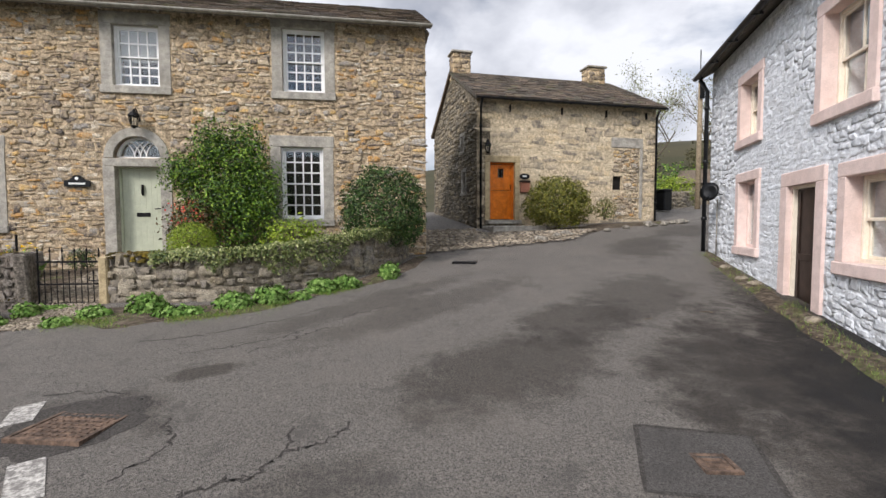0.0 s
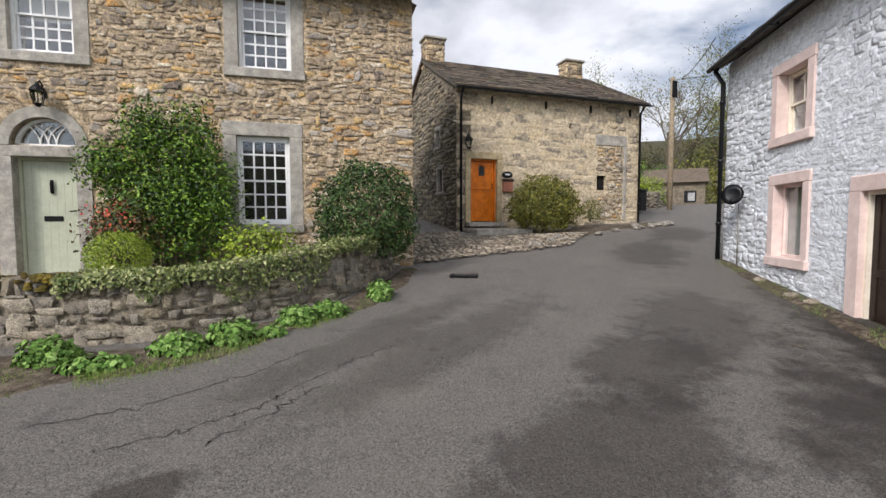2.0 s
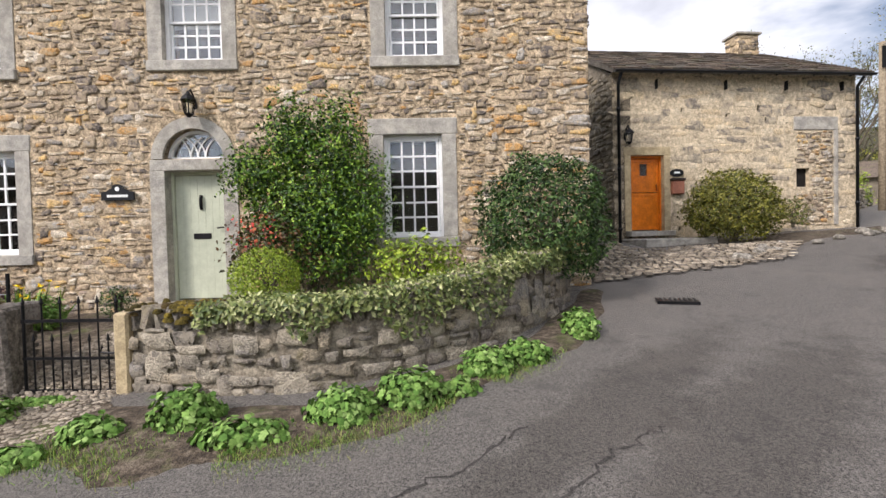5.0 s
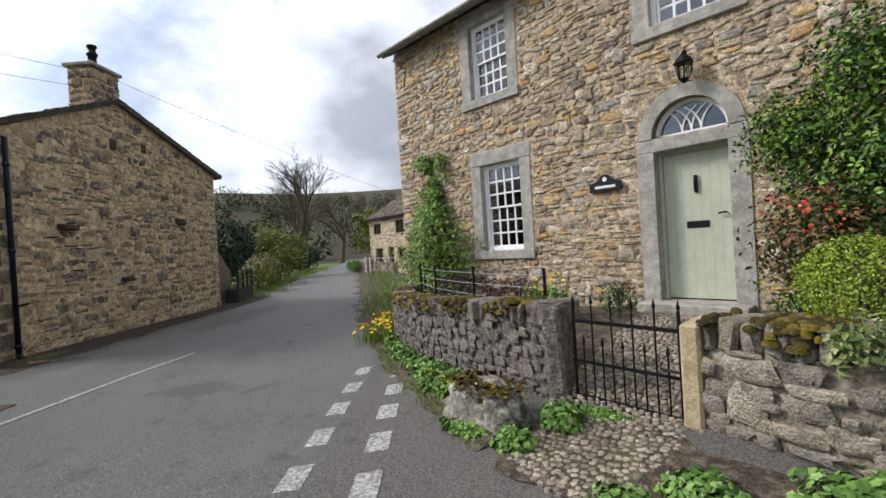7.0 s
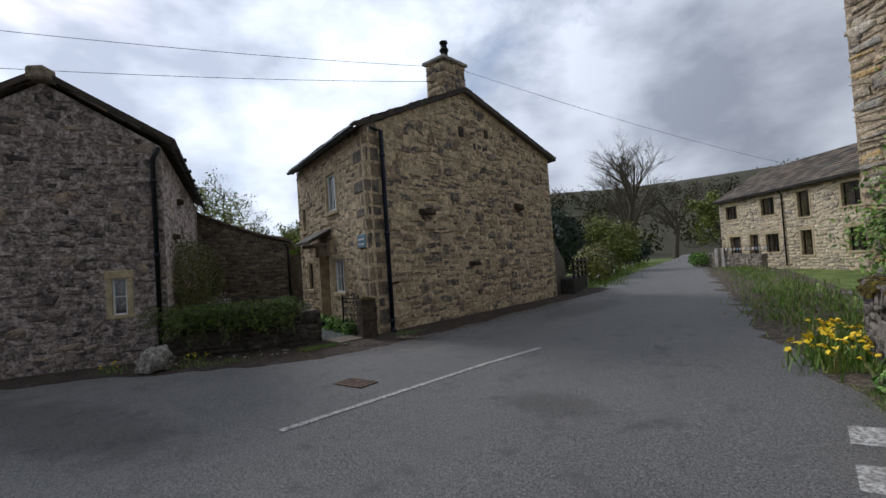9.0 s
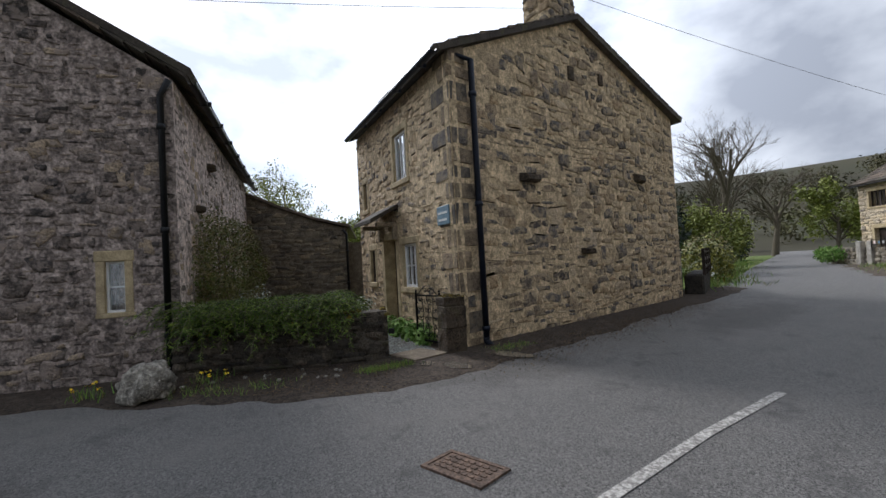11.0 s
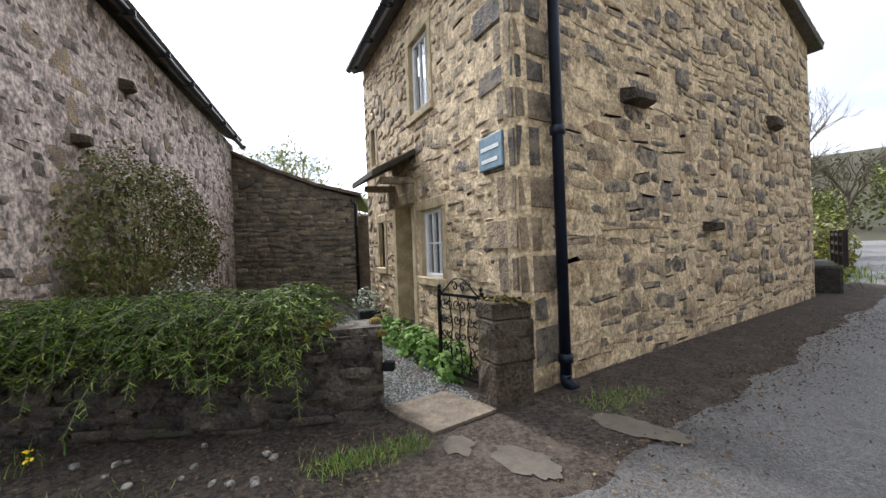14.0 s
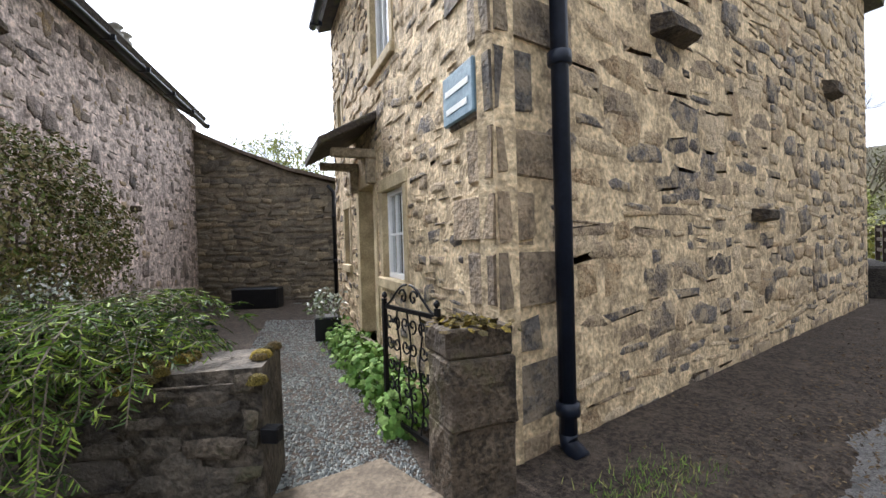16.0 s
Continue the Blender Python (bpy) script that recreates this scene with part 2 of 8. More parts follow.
M["white_paint"] = make_mat("white_gloss_paint", [H(232, 232, 230), H(240, 240, 238)], rough=0.35, vary=0.04, bump=0.05)
M["cream_paint"] = make_mat("cream_paint", [H(226, 214, 194), H(234, 224, 206)], rough=0.45, vary=0.06, bump=0.05)
M["sage_paint"] = make_mat("sage_green_paint", [H(178, 182, 160), H(186, 190, 168)], rough=0.45, vary=0.05, bump=0.08)
M["orange_wood"] = make_mat("orange_stained_wood", [H(206, 108, 26), H(222, 124, 34)], rough=0.4, scale=5, vary=0.15, bump=0.15, spec=0.4)
M["brown_paint"] = make_mat("dark_brown_paint", [H(44, 35, 31), H(56, 45, 39)], rough=0.45, vary=0.2, bump=0.1)
# near-black colour that stands in for shade inside rooms and niches
M["inner_gloom"] = make_mat("dark_interior", [H(30, 28, 26), H(40, 37, 34)], rough=0.9, vary=0.2, bump=0)
M["blind"] = make_mat("pale_blind", [H(150, 150, 148), H(166, 166, 164)], rough=0.9, vary=0.1, bump=0.1)
M["gutter"] = make_mat("grey_gutter_paint", [H(126, 122, 112), H(146, 142, 132)], rough=0.5, vary=0.2, bump=0.1)
M["wood_grey"] = make_mat("weathered_timber", [H(128, 114, 94), H(150, 136, 114)], rough=0.85, scale=12, vary=0.3, bump=0.3)
M["soil"] = make_mat("bare_soil", [H(68, 59, 50), H(96, 85, 72)], rough=0.95, scale=12, vary=0.45, bump=1.0, bump_scale=60, stain=H(124, 114, 100), stain_scale=12, stain_amount=0.6, moss=H(82, 92, 48))
M["leaf_litter"] = make_mat("leaf_litter_soil", [H(54, 47, 41), H(82, 72, 63)], rough=0.95, scale=30, vary=0.55, bump=1.0, bump_scale=110, stain=H(104, 94, 82), stain_scale=5, stain_amount=0.6)
M["leaf_dead"] = make_mat("dead_brown_leaf", [H(78, 64, 50), H(96, 80, 60), H(62, 52, 42), H(112, 96, 74)], pieces=True, vary=0.3, bump=0)
M["grass_ground"] = make_mat("grass_ground", [H(74, 92, 40), H(104, 118, 58)], rough=0.95, scale=1.6, vary=0.35, bump=0.6, bump_scale=30, stain=H(120, 112, 66), stain_scale=0.5, stain_amount=0.5)
M["gravel_bed"] = make_mat("gravel_bed", [H(104, 108, 106), H(136, 139, 136)], rough=0.9, scale=60, vary=0.5, bump=1.0, bump_scale=90)
M["gravel"] = make_mat("grey_gravel", [H(124, 128, 126), H(142, 146, 142), H(106, 110, 110), H(160, 162, 156)], pieces=True, vary=0.25, bump=0.3)
M["cobble"] = make_mat("limestone_cobble", [H(156, 144, 126), H(138, 127, 112), H(170, 158, 140), H(120, 111, 99), H(148, 137, 120)], scale=12, pieces=True, vary=0.4, bump=0.8, stain=H(92, 84, 72), stain_scale=2.5, stain_amount=0.7)
M["flag"] = make_mat("sandstone_flag", [H(98, 88, 75), H(120, 108, 92)], scale=7, vary=0.3, bump=0.5, stain=H(98, 88, 76), stain_scale=3, stain_amount=0.6)
M["moss"] = make_mat("golden_moss", [H(96, 84, 38), H(128, 110, 44), H(72, 64, 34), H(84, 70, 40)], pieces=True, rough=1.0, scale=30, vary=0.5, bump=1.0, bump_scale=120)
M["boulder"] = make_mat("lichened_boulder", [H(112, 106, 98), H(164, 158, 146)], scale=16, vary=0.5, bump=1.0, smear=H(150, 145, 132), smear_scale=14, smear_amount=0.5, stain=H(62, 58, 53), stain_scale=7, stain_amount=0.9)
M["bark"] = make_mat("tree_bark", [H(84, 76, 66), H(106, 98, 84)], rough=0.95, scale=12, vary=0.35, bump=0.8)
M["hill_grass"] = make_mat("moorland", [H(54, 56, 37), H(70, 66, 48), H(49, 46, 36)], rough=1, scale=0.012, vary=0.25, bump=0, stain=H(62, 64, 46), stain_scale=0.02, stain_amount=0.8)
M["hill_wood"] = make_mat("bare_woodland", [H(66, 66, 50), H(92, 88, 66), H(78, 84, 48)], rough=1, scale=0.05, vary=0.4, bump=0, stain=H(52, 52, 44), stain_scale=0.1, stain_amount=0.7)
M["concrete"] = make_mat("muddy_puddle_water", [H(92, 86, 78), H(104, 98, 90)], rough=0.06, scale=3, vary=0.1, bump=0, spec=0.6)
M["red_pot"] = make_mat("terracotta_plastic", [H(140, 92, 74), H(156, 104, 84)], rough=0.6, vary=0.1, bump=0.1)
M["plaque_blue"] = make_mat("slate_blue_plaque", [H(104, 128, 142), H(120, 144, 156)], rough=0.6, vary=0.15, bump=0.2)
M["gold"] = make_mat("gold_lettering", [H(214, 216, 212), H(226, 228, 224)], rough=0.5, vary=0.05, bump=0)
M["lead"] = make_mat("lead_flashing", [H(150, 152, 154), H(170, 172, 174)], rough=0.5, vary=0.15, bump=0.1)
M["purple_heather"] = make_mat("purple_leaves", [H(72, 48, 56), H(92, 62, 66), H(60, 44, 48)], pieces=True, rough=0.8, vary=0.3, bump=0)


def add_stains(m, places, tint):
    """Soft ragged stains at plan places (x, y, long half, short half, turn) mixed into a material's colour."""
    n, l = m.node_tree.nodes, m.node_tree.links
    p = n["Principled BSDF"]
    last = p.inputs["Base Color"].links[0].from_socket
    geo = n.new("ShaderNodeNewGeometry")
    nz = n.new("ShaderNodeTexNoise")
    nz.inputs["Scale"].default_value = 2.6
    nz.inputs["Detail"].default_value = 9.0
    nz.inputs["Roughness"].default_value = 0.72
    l.new(geo.outputs["Position"], nz.inputs["Vector"])
    for x, y, rx, ry, turn, amount in places:
        mp = n.new("ShaderNodeMapping")
        mp.vector_type = "TEXTURE"
        mp.inputs["Location"].default_value = (x, y, 0)
        mp.inputs["Rotation"].default_value = (0, 0, radians(turn))
        mp.inputs["Scale"].default_value = (rx, ry, 6)
        l.new(geo.outputs["Position"], mp.inputs["Vector"])
        ln = n.new("ShaderNodeVectorMath")
        ln.operation = "LENGTH"
        l.new(mp.outputs["Vector"], ln.inputs[0])
        ad = n.new("ShaderNodeMath")
        ad.operation = "MULTIPLY_ADD"
        ad.inputs[1].default_value = -0.55
        l.new(ln.outputs["Value"], ad.inputs[0])
        l.new(nz.outputs["Fac"], ad.inputs[2])
        mr = n.new("ShaderNodeMapRange")
        mr.inputs["From Min"].default_value = -0.06
        mr.inputs["From Max"].default_value = 0.16
        mr.inputs["To Max"].default_value = amount
        l.new(ad.outputs[0], mr.inputs["Value"])
        mx = n.new("ShaderNodeMix")
        mx.data_type, mx.blend_type = "RGBA", "MULTIPLY"
        l.new(mr.outputs["Result"], mx.inputs["Factor"])
        l.new(last, mx.inputs["A"])
        mx.inputs["B"].default_value = tint
        last = mx.outputs["Result"]
    l.new(last, p.inputs["Base Color"])


add_stains(M["asphalt"], [(6.6, 2.6, 2.6, 0.9, 63, 1.0), (5.7, 1.3, 3.4, 1.7, 62, 1.0), (5.3, 0.2, 2.0, 0.9, 62, 0.9), (3.2, 2.8, 1.5, 0.8, 32, 0.9), (4.4, 4.0, 1.3, 0.7, 42, 0.85), (0.25, 3.18, 0.4, 0.2, 10, 1.0), (5.8, 4.9, 1.8, 0.8, 48, 0.7), (8.7, 9.3, 2.4, 0.9, 48, 0.8), (11.8, 11.8, 2.6, 1.0, 42, 0.8), (2.8, 5.1, 2.6, 0.5, 38, 0.6), (-0.3, 2.4, 0.7, 0.5, -18, 0.8), (-8.0, 4.6, 0.6, 0.4, 30, 0.5), (-9.0, -1.0, 3.0, 0.7, 60, 0.6), (-15.5, 7.8, 2.6, 0.8, 135, 0.5), (6.4, 1.1, 2.4, 0.9, 60, 0.7), (-12.2, 2.6, 1.6, 0.9, 100, 0.5), (6.2, 1.1, 2.8, 1.5, 60, 0.95), (5.2, 2.4, 1.6, 0.9, 50, 0.8), (7.4, 3.9, 3.4, 0.7, 63, 0.9), (5.2, 0.1, 2.4, 0.9, 62, 0.7), (2.0, 5.5, 2.6, 0.4, 42, 0.6), (1.4, 1.1, 0.8, 0.4, 20, 0.5)], (0.44, 0.415, 0.39, 1))


def add_zone(m, x, y, nx, ny, tint, soft=0.35):
    """A second, older surfacing on one side of a ragged plan line through (x, y)."""
    n, l = m.node_tree.nodes, m.node_tree.links
    p = n["Principled BSDF"]
    last = p.inputs["Base Color"].links[0].from_socket
    geo = n.new("ShaderNodeNewGeometry")
    nz = n.new("ShaderNodeTexNoise")
    nz.inputs["Scale"].default_value = 1.1
    nz.inputs["Detail"].default_value = 8.0
    l.new(geo.outputs["Position"], nz.inputs["Vector"])
    dot = n.new("ShaderNodeVectorMath")
    dot.operation = "DOT_PRODUCT"
    dot.inputs[1].default_value = (nx, ny, 0)
    l.new(geo.outputs["Position"], dot.inputs[0])
    ad = n.new("ShaderNodeMath")
    ad.operation = "ADD"
    l.new(dot.outputs["Value"], ad.inputs[0])
    l.new(nz.outputs["Fac"], ad.inputs[1])
    mr = n.new("ShaderNodeMapRange")
    c = nx * x + ny * y + 0.5
    mr.inputs["From Min"].default_value = c - soft
    mr.inputs["From Max"].default_value = c + soft
    l.new(ad.outputs[0], mr.inputs["Value"])
    mx = n.new("ShaderNodeMix")
    mx.data_type, mx.blend_type = "RGBA", "MULTIPLY"
    l.new(mr.outputs["Result"], mx.inputs["Factor"])
    l.new(last, mx.inputs["A"])
    mx.inputs["B"].default_value = tint
    l.new(mx.outputs["Result"], p.inputs["Base Color"])


add_zone(M["asphalt"], -5.55, 5.4, 0.684, 0.729, (0.93, 0.885, 0.83, 1))


def leaf_mat(name, colors, rough=0.55, spec=0.4):
    m = make_mat(name, colors, rough=rough, scale=20, vary=0.25, bump=0.0, pieces=True, spec=spec)
    return m


M["leaf_ivy"] = leaf_mat("variegated_ivy_leaf", [H(110, 120, 62), H(134, 140, 84), H(82, 96, 48), H(166, 168, 116), H(94, 104, 58), H(70, 84, 44)])
M["leaf_climber"] = leaf_mat("climbing_ivy_leaf", [H(98, 128, 48), H(120, 148, 60), H(76, 104, 40), H(136, 160, 76)])
M["leaf_rose"] = leaf_mat("shrub_leaf", [H(80, 114, 37), H(108, 144, 44), H(50, 77, 30), H(130, 158, 56), H(37, 54, 26), H(62, 92, 34)])
M["leaf_russet"] = leaf_mat("russet_shrub_leaf", [H(96, 74, 44), H(76, 58, 38), H(118, 84, 52), H(60, 62, 34), H(84, 92, 44)])
M["leaf_dark"] = leaf_mat("dark_laurel_leaf", [H(48, 70, 34), H(62, 86, 40), H(34, 52, 27), H(84, 106, 58)], rough=0.5, spec=0.3)
M["leaf_lime"] = leaf_mat("lime_box_leaf", [H(126, 146, 40), H(148, 166, 52), H(100, 122, 34)])
M["leaf_geranium"] = leaf_mat("geranium_leaf", [H(96, 128, 62), H(114, 144, 74), H(76, 106, 50), H(130, 156, 90)], rough=0.8, spec=0.15)
M["leaf_yellow"] = leaf_mat("olive_shrub_leaf", [H(112, 112, 42), H(134, 130, 54), H(92, 92, 38), H(80, 86, 38)])
M["leaf_fern"] = leaf_mat("juniper_spray_leaf", [H(74, 98, 36), H(94, 118, 43), H(46, 64, 27), H(122, 138, 56), H(58, 76, 31)], rough=0.7, spec=0.2)
M["leaf_dry"] = leaf_mat("dry_twiggy_leaf", [H(116, 112, 62), H(132, 124, 78), H(96, 110, 48), H(136, 122, 88), H(84, 92, 46)])
M["leaf_spring"] = leaf_mat("spring_tree_leaf", [H(124, 134, 62), H(146, 150, 76), H(108, 116, 54)])
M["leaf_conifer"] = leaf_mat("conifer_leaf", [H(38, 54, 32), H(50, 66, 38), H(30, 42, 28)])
M["grass"] = leaf_mat("grass_blade", [H(100, 132, 52), H(122, 150, 64), H(84, 112, 42), H(146, 146, 84)])
M["flower_yellow"] = leaf_mat("yellow_petals", [H(236, 196, 24), H(246, 212, 40)])
M["flower_red"] = leaf_mat("red_petals", [H(188, 62, 54), H(166, 56, 48), H(196, 104, 72)])
M["flower_white"] = leaf_mat("white_blossom", [H(186, 190, 178), H(164, 172, 156), H(110, 124, 84)])
M["twig"] = make_mat("dry_twigs", [H(96, 84, 68), H(116, 104, 86)], rough=0.95, scale=10, vary=0.3, bump=0)

glass = bpy.data.materials.new("window_glass")
glass.use_nodes = True
gn, gl = glass.node_tree.nodes, glass.node_tree.links
gp = gn["Principled BSDF"]
gp.inputs["Base Color"].default_value = (0.86, 0.9, 0.9, 1)
gp.inputs["Roughness"].default_value = 0.03
gp.inputs["Transmission Weight"].default_value = 1.0
gp.inputs["IOR"].default_value = 1.7
M["glass"] = glass


# ---- mesh helpers ----
RNG = random.Random(7)


def box_bm(bm, x0, y0, z0, x1, y1, z1, bevel=0.0):
    """Adds a box between two corners, its edges bevelled."""
    vs = [bm.verts.new((x, y, z)) for z in (z0, z1) for y in (y0, y1) for x in (x0, x1)]
    quads = ((0, 2, 3, 1), (4, 5, 7, 6), (0, 1, 5, 4), (1, 3, 7, 5), (3, 2, 6, 7), (2, 0, 4, 6))
    fs = [bm.faces.new([vs[i] for i in q]) for q in quads]
    if bevel:
        es = list({e for f in fs for e in f.edges})
        bmesh.ops.bevel(bm, geom=es, offset=bevel, segments=1, affect="EDGES")
    return bm


def boxes(*specs, bevel=0.0):
    bm = bmesh.new()
    for s in specs:
        box_bm(bm, *s, bevel=bevel)
    return bm


def tube(bm, a, b, r0, r1=None, sides=8, caps=True):
    """Adds a tapered tube from a to b."""
    a, b = Vector(a), Vector(b)
    r1 = r0 if r1 is None else r1
    d = (b - a).normalized()
    q = d.to_track_quat("Z", "Y")
    rings = []
    for c, r in ((a, r0), (b, r1)):
        rings.append([bm.verts.new(c + q @ Vector((math.cos(k * math.tau / sides) * r, math.sin(k * math.tau / sides) * r, 0))) for k in range(sides)])
    for k in range(sides):
        j = (k + 1) % sides
        bm.faces.new((rings[0][k], rings[0][j], rings[1][j], rings[1][k]))
    if caps:
        bm.faces.new(rings[0][::-1])
        bm.faces.new(rings[1])
    return bm


def tubes(pts, r, sides=6, taper=1.0):
    """One continuous bent tube through the points."""
    bm = bmesh.new()
    P = [Vector(p) for p in pts]
    rings = []
    last = None
    for i, p in enumerate(P):
        d = (P[min(i + 1, len(P) - 1)] - P[max(i - 1, 0)]).normalized()
        q = d.to_track_quat("Z", "Y") if last is None else last[0].rotation_difference(d) @ last[1]
        last = (d, q)
        rr = r * (1 + (taper - 1) * i / max(1, len(P) - 1))
        rings.append([bm.verts.new(p + q @ Vector((math.cos(k * math.tau / sides) * rr, math.sin(k * math.tau / sides) * rr, 0))) for k in range(sides)])
    for a, b in zip(rings, rings[1:]):
        for k in range(sides):
            j = (k + 1) % sides
            bm.faces.new((a[k], a[j], b[j], b[k]))
    bm.faces.new(rings[0][::-1])
    bm.faces.new(rings[-1])
    return bm


def lathe(profile, sides=16, bm=None, at=(0, 0, 0)):
    """Turns (radius, z) pairs round the z axis."""
    bm = bm or bmesh.new()
    rings = [[bm.verts.new((at[0] + r * math.cos(k * math.tau / sides), at[1] + r * math.sin(k * math.tau / sides), at[2] + z)) for k in range(sides)] for r, z in profile]
    for a, b in zip(rings, rings[1:]):
        for k in range(sides):
            j = (k + 1) % sides
            bm.faces.new((a[k], a[j], b[j], b[k]))
    bm.faces.new(rings[0][::-1])
    bm.faces.new(rings[-1])
    return bm


def mesh_of(name, bm, material, smooth=False):
    me = bpy.data.meshes.new(name)
    bm.normal_update()
    bm.to_mesh(me)
    bm.free()
    me.materials.append(material)
    if smooth:
        me.shade_smooth()
    return me


def part(name, bm, material, parent, label="", smooth=False, kind=""):
    """Links a bmesh as one mesh object under a thing or part."""
    ob = new(name, mesh_of(name, bm, material, smooth))
    ob.parent = parent
    return tagged(ob, label=label, kind=kind)


def thing(name, m, label, category, group="", kind="", bm=None, material=None, smooth=False):
    """A top-level thing: an Empty at its base, or one mesh."""
    ob = new(name, mesh_of(name, bm, material, smooth) if bm else None)
    ob.matrix_world = m
    return tagged(ob, label, category, group, kind)


def raw_mesh(name, verts, faces, material, parent=None, smooth=False, kind=""):
    me = bpy.data.meshes.new(name)
    me.from_pydata(verts, [], faces)
    me.materials.append(material)
    if smooth:
        me.shade_smooth()
    ob = new(name, me)
    ob.parent = parent
    return tagged(ob, kind=kind)


def smax(a, b, w=0.12):
    return w * math.log(math.exp(max(-60, min(60, a / w))) + math.exp(max(-60, min(60, b / w))))


def ground_z(x, y):
    """Height of the road surface: flat main road, lane climbing away."""
    yy = min(y, 22.0)
    lane = 0.04 + 0.03 * (min(x, 24) - 1.63) + 0.103 * (yy - 3.63) - 0.07 * max(0.0, -2.0 - x)
    return min(smax(lane, -0.26), 2.6)


# ---- stones ----
def stone_points(rng, w, h, d, rough=0.4, back=0.03):
    """Vertices and faces of one roughly squared stone face, centred, front towards -y."""
    base = []
    c = rough * 0.85
    for sx, sz in ((-1, -1 + c), (-1 + c, -1), (1 - c, -1), (1, -1 + c), (1, 1 - c), (1 - c, 1), (-1 + c, 1), (-1, 1 - c)):
        base.append(((sx + rng.uniform(-rough, rough)) * w * 0.5, (sz + rng.uniform(-rough, rough)) * h * 0.5))
    lean = rng.uniform(-0.12, 0.12) * w
    base = [(x + lean * z / max(h, 0.01) * 0.6, z) for x, z in base]
    n = len(base)
    inset = 1 - min(0.3, 0.25 * d / max(0.02, min(w, h)) * 2)
    vs = [(x, back, z) for x, z in base]
    vs += [(x * inset * 1.03, -d * rng.uniform(0.55, 0.85), z * inset) for x, z in base]
    vs += [(x * 0.55, -d * rng.uniform(0.85, 1.1), z * 0.5) for x, z in base[::2]]
    fs = [(k, (k + 1) % n, n + (k + 1) % n, n + k) for k in range(n)]
    for k in range(4):
        a, b, c2 = n + 2 * k, n + 2 * k + 1, n + (2 * k + 2) % n
        p, q = 2 * n + k, 2 * n + (k + 1) % 4
        fs.append((a, b, p))
        fs.append((b, c2, q, p))
    fs.append(tuple(2 * n + k for k in range(4)))
    return vs, fs


STONE_MESH = {}


def outline_rough(material):
    return 0.28 if "wall_stone" in material.name else 0.38


def stone_variants(material, count=10):
    if material.name not in STONE_MESH:
        rng = random.Random(hash_text(material.name))
        made = []
        for _ in range(count):
            vs, fs = stone_points(rng, 1, 1, 1, rough=outline_rough(material))
            me = bpy.data.meshes.new("stone")
            me.from_pydata(vs, [], fs)
            me.materials.append(material)
            me.shade_smooth()
            made.append(me)
        STONE_MESH[material.name] = made
    return STONE_MESH[material.name]


def hash_text(s):
    v = 7
    for ch in s:
        v = (v * 31 + ord(ch)) % 100003
    return v


def lay_courses(rng, length, z_low, z_high, openings, hmin, hmax, wmin, wmax, top=None, joint=0.02, quoin=0.0):
    """Rubble courses over a wall: (s, z, w, h) of each stone, clear of the openings and the roofline."""
    out = []
    z = z_low
    while z < z_high - 0.03:
        h = min(rng.uniform(hmin, hmax), z_high - z)
        s = -rng.uniform(0, wmin) * 0.3
        tall = 0
        while s < length - 0.04:
            w = rng.uniform(wmin, wmax) * (1.25 if rng.random() < 0.1 else 1)
            if quoin and (s <= 0.05 or s + w > length - 0.25):
                w = max(w, quoin * rng.uniform(0.7, 1.2))
            a, b = max(s, 0.0), min(s + w, length)
            s += w
            zz, hh = z + rng.uniform(-0.035, 0.035) + 0.05 * noise.noise((s * 0.5, z * 0.4, length)), h * rng.uniform(0.6, 1.15)
            if b - a < 0.05:
                continue
            parts_ = [(a, b)]
            for o0, oz0, o1, oz1 in openings:
                if zz + hh > oz0 + 0.03 and zz < oz1 - 0.03:
                    nxt = []
                    for p0, p1 in parts_:
                        if p1 <= o0 or p0 >= o1:
                            nxt.append((p0, p1))
                        else:
                            if o0 - p0 > 0.06:
                                nxt.append((p0, o0))
                            if p1 - o1 > 0.06:
                                nxt.append((o1, p1))
                    parts_ = nxt
            for p0, p1 in parts_:
                mid = 0.5 * (p0 + p1)
                if top and zz + hh > min(top(p0), top(p1)) - 0.02:
                    continue
                if hh > hmin * 1.5 and rng.random() < 0.22 and p1 - p0 < wmax * 0.8:
                    k = rng.uniform(0.4, 0.6)
                    out.append((mid, zz + hh * k * 0.5, p1 - p0 - joint, hh * k - joint * 0.8))
                    out.append((mid, zz + hh * (k + 1) * 0.5, p1 - p0 - joint, hh * (1 - k) - joint * 0.8))
                else:
                    out.append((mid, zz + hh * 0.5, p1 - p0 - joint, hh - joint * 0.8))
        z += h
    # odd larger and smaller stones that break the courses
    extra = []
    for _ in range(int(len(out) * 0.16)):
        w, h = rng.uniform(wmin * 0.8, wmax * 0.9), rng.uniform(hmin, hmax * 1.45)
        s, z = rng.uniform(w / 2, max(w / 2 + 0.01, length - w / 2)), rng.uniform(z_low + h / 2, max(z_low + h / 2 + 0.01, z_high - h / 2))
        if any(s + w / 2 > o0 and s - w / 2 < o1 and z + h / 2 > oz0 and z - h / 2 < oz1 for o0, oz0, o1, oz1 in openings):
            continue
        if top and z + h / 2 > min(top(max(0, s - w / 2)), top(min(length, s + w / 2))) - 0.02:
            continue
        extra.append((s, z, w, h))
    return out + extra


def thin(stones, rng, keep):
    """Leaves some stones out, where mortar covers them."""
    return [q for q in stones if rng.random() < keep]


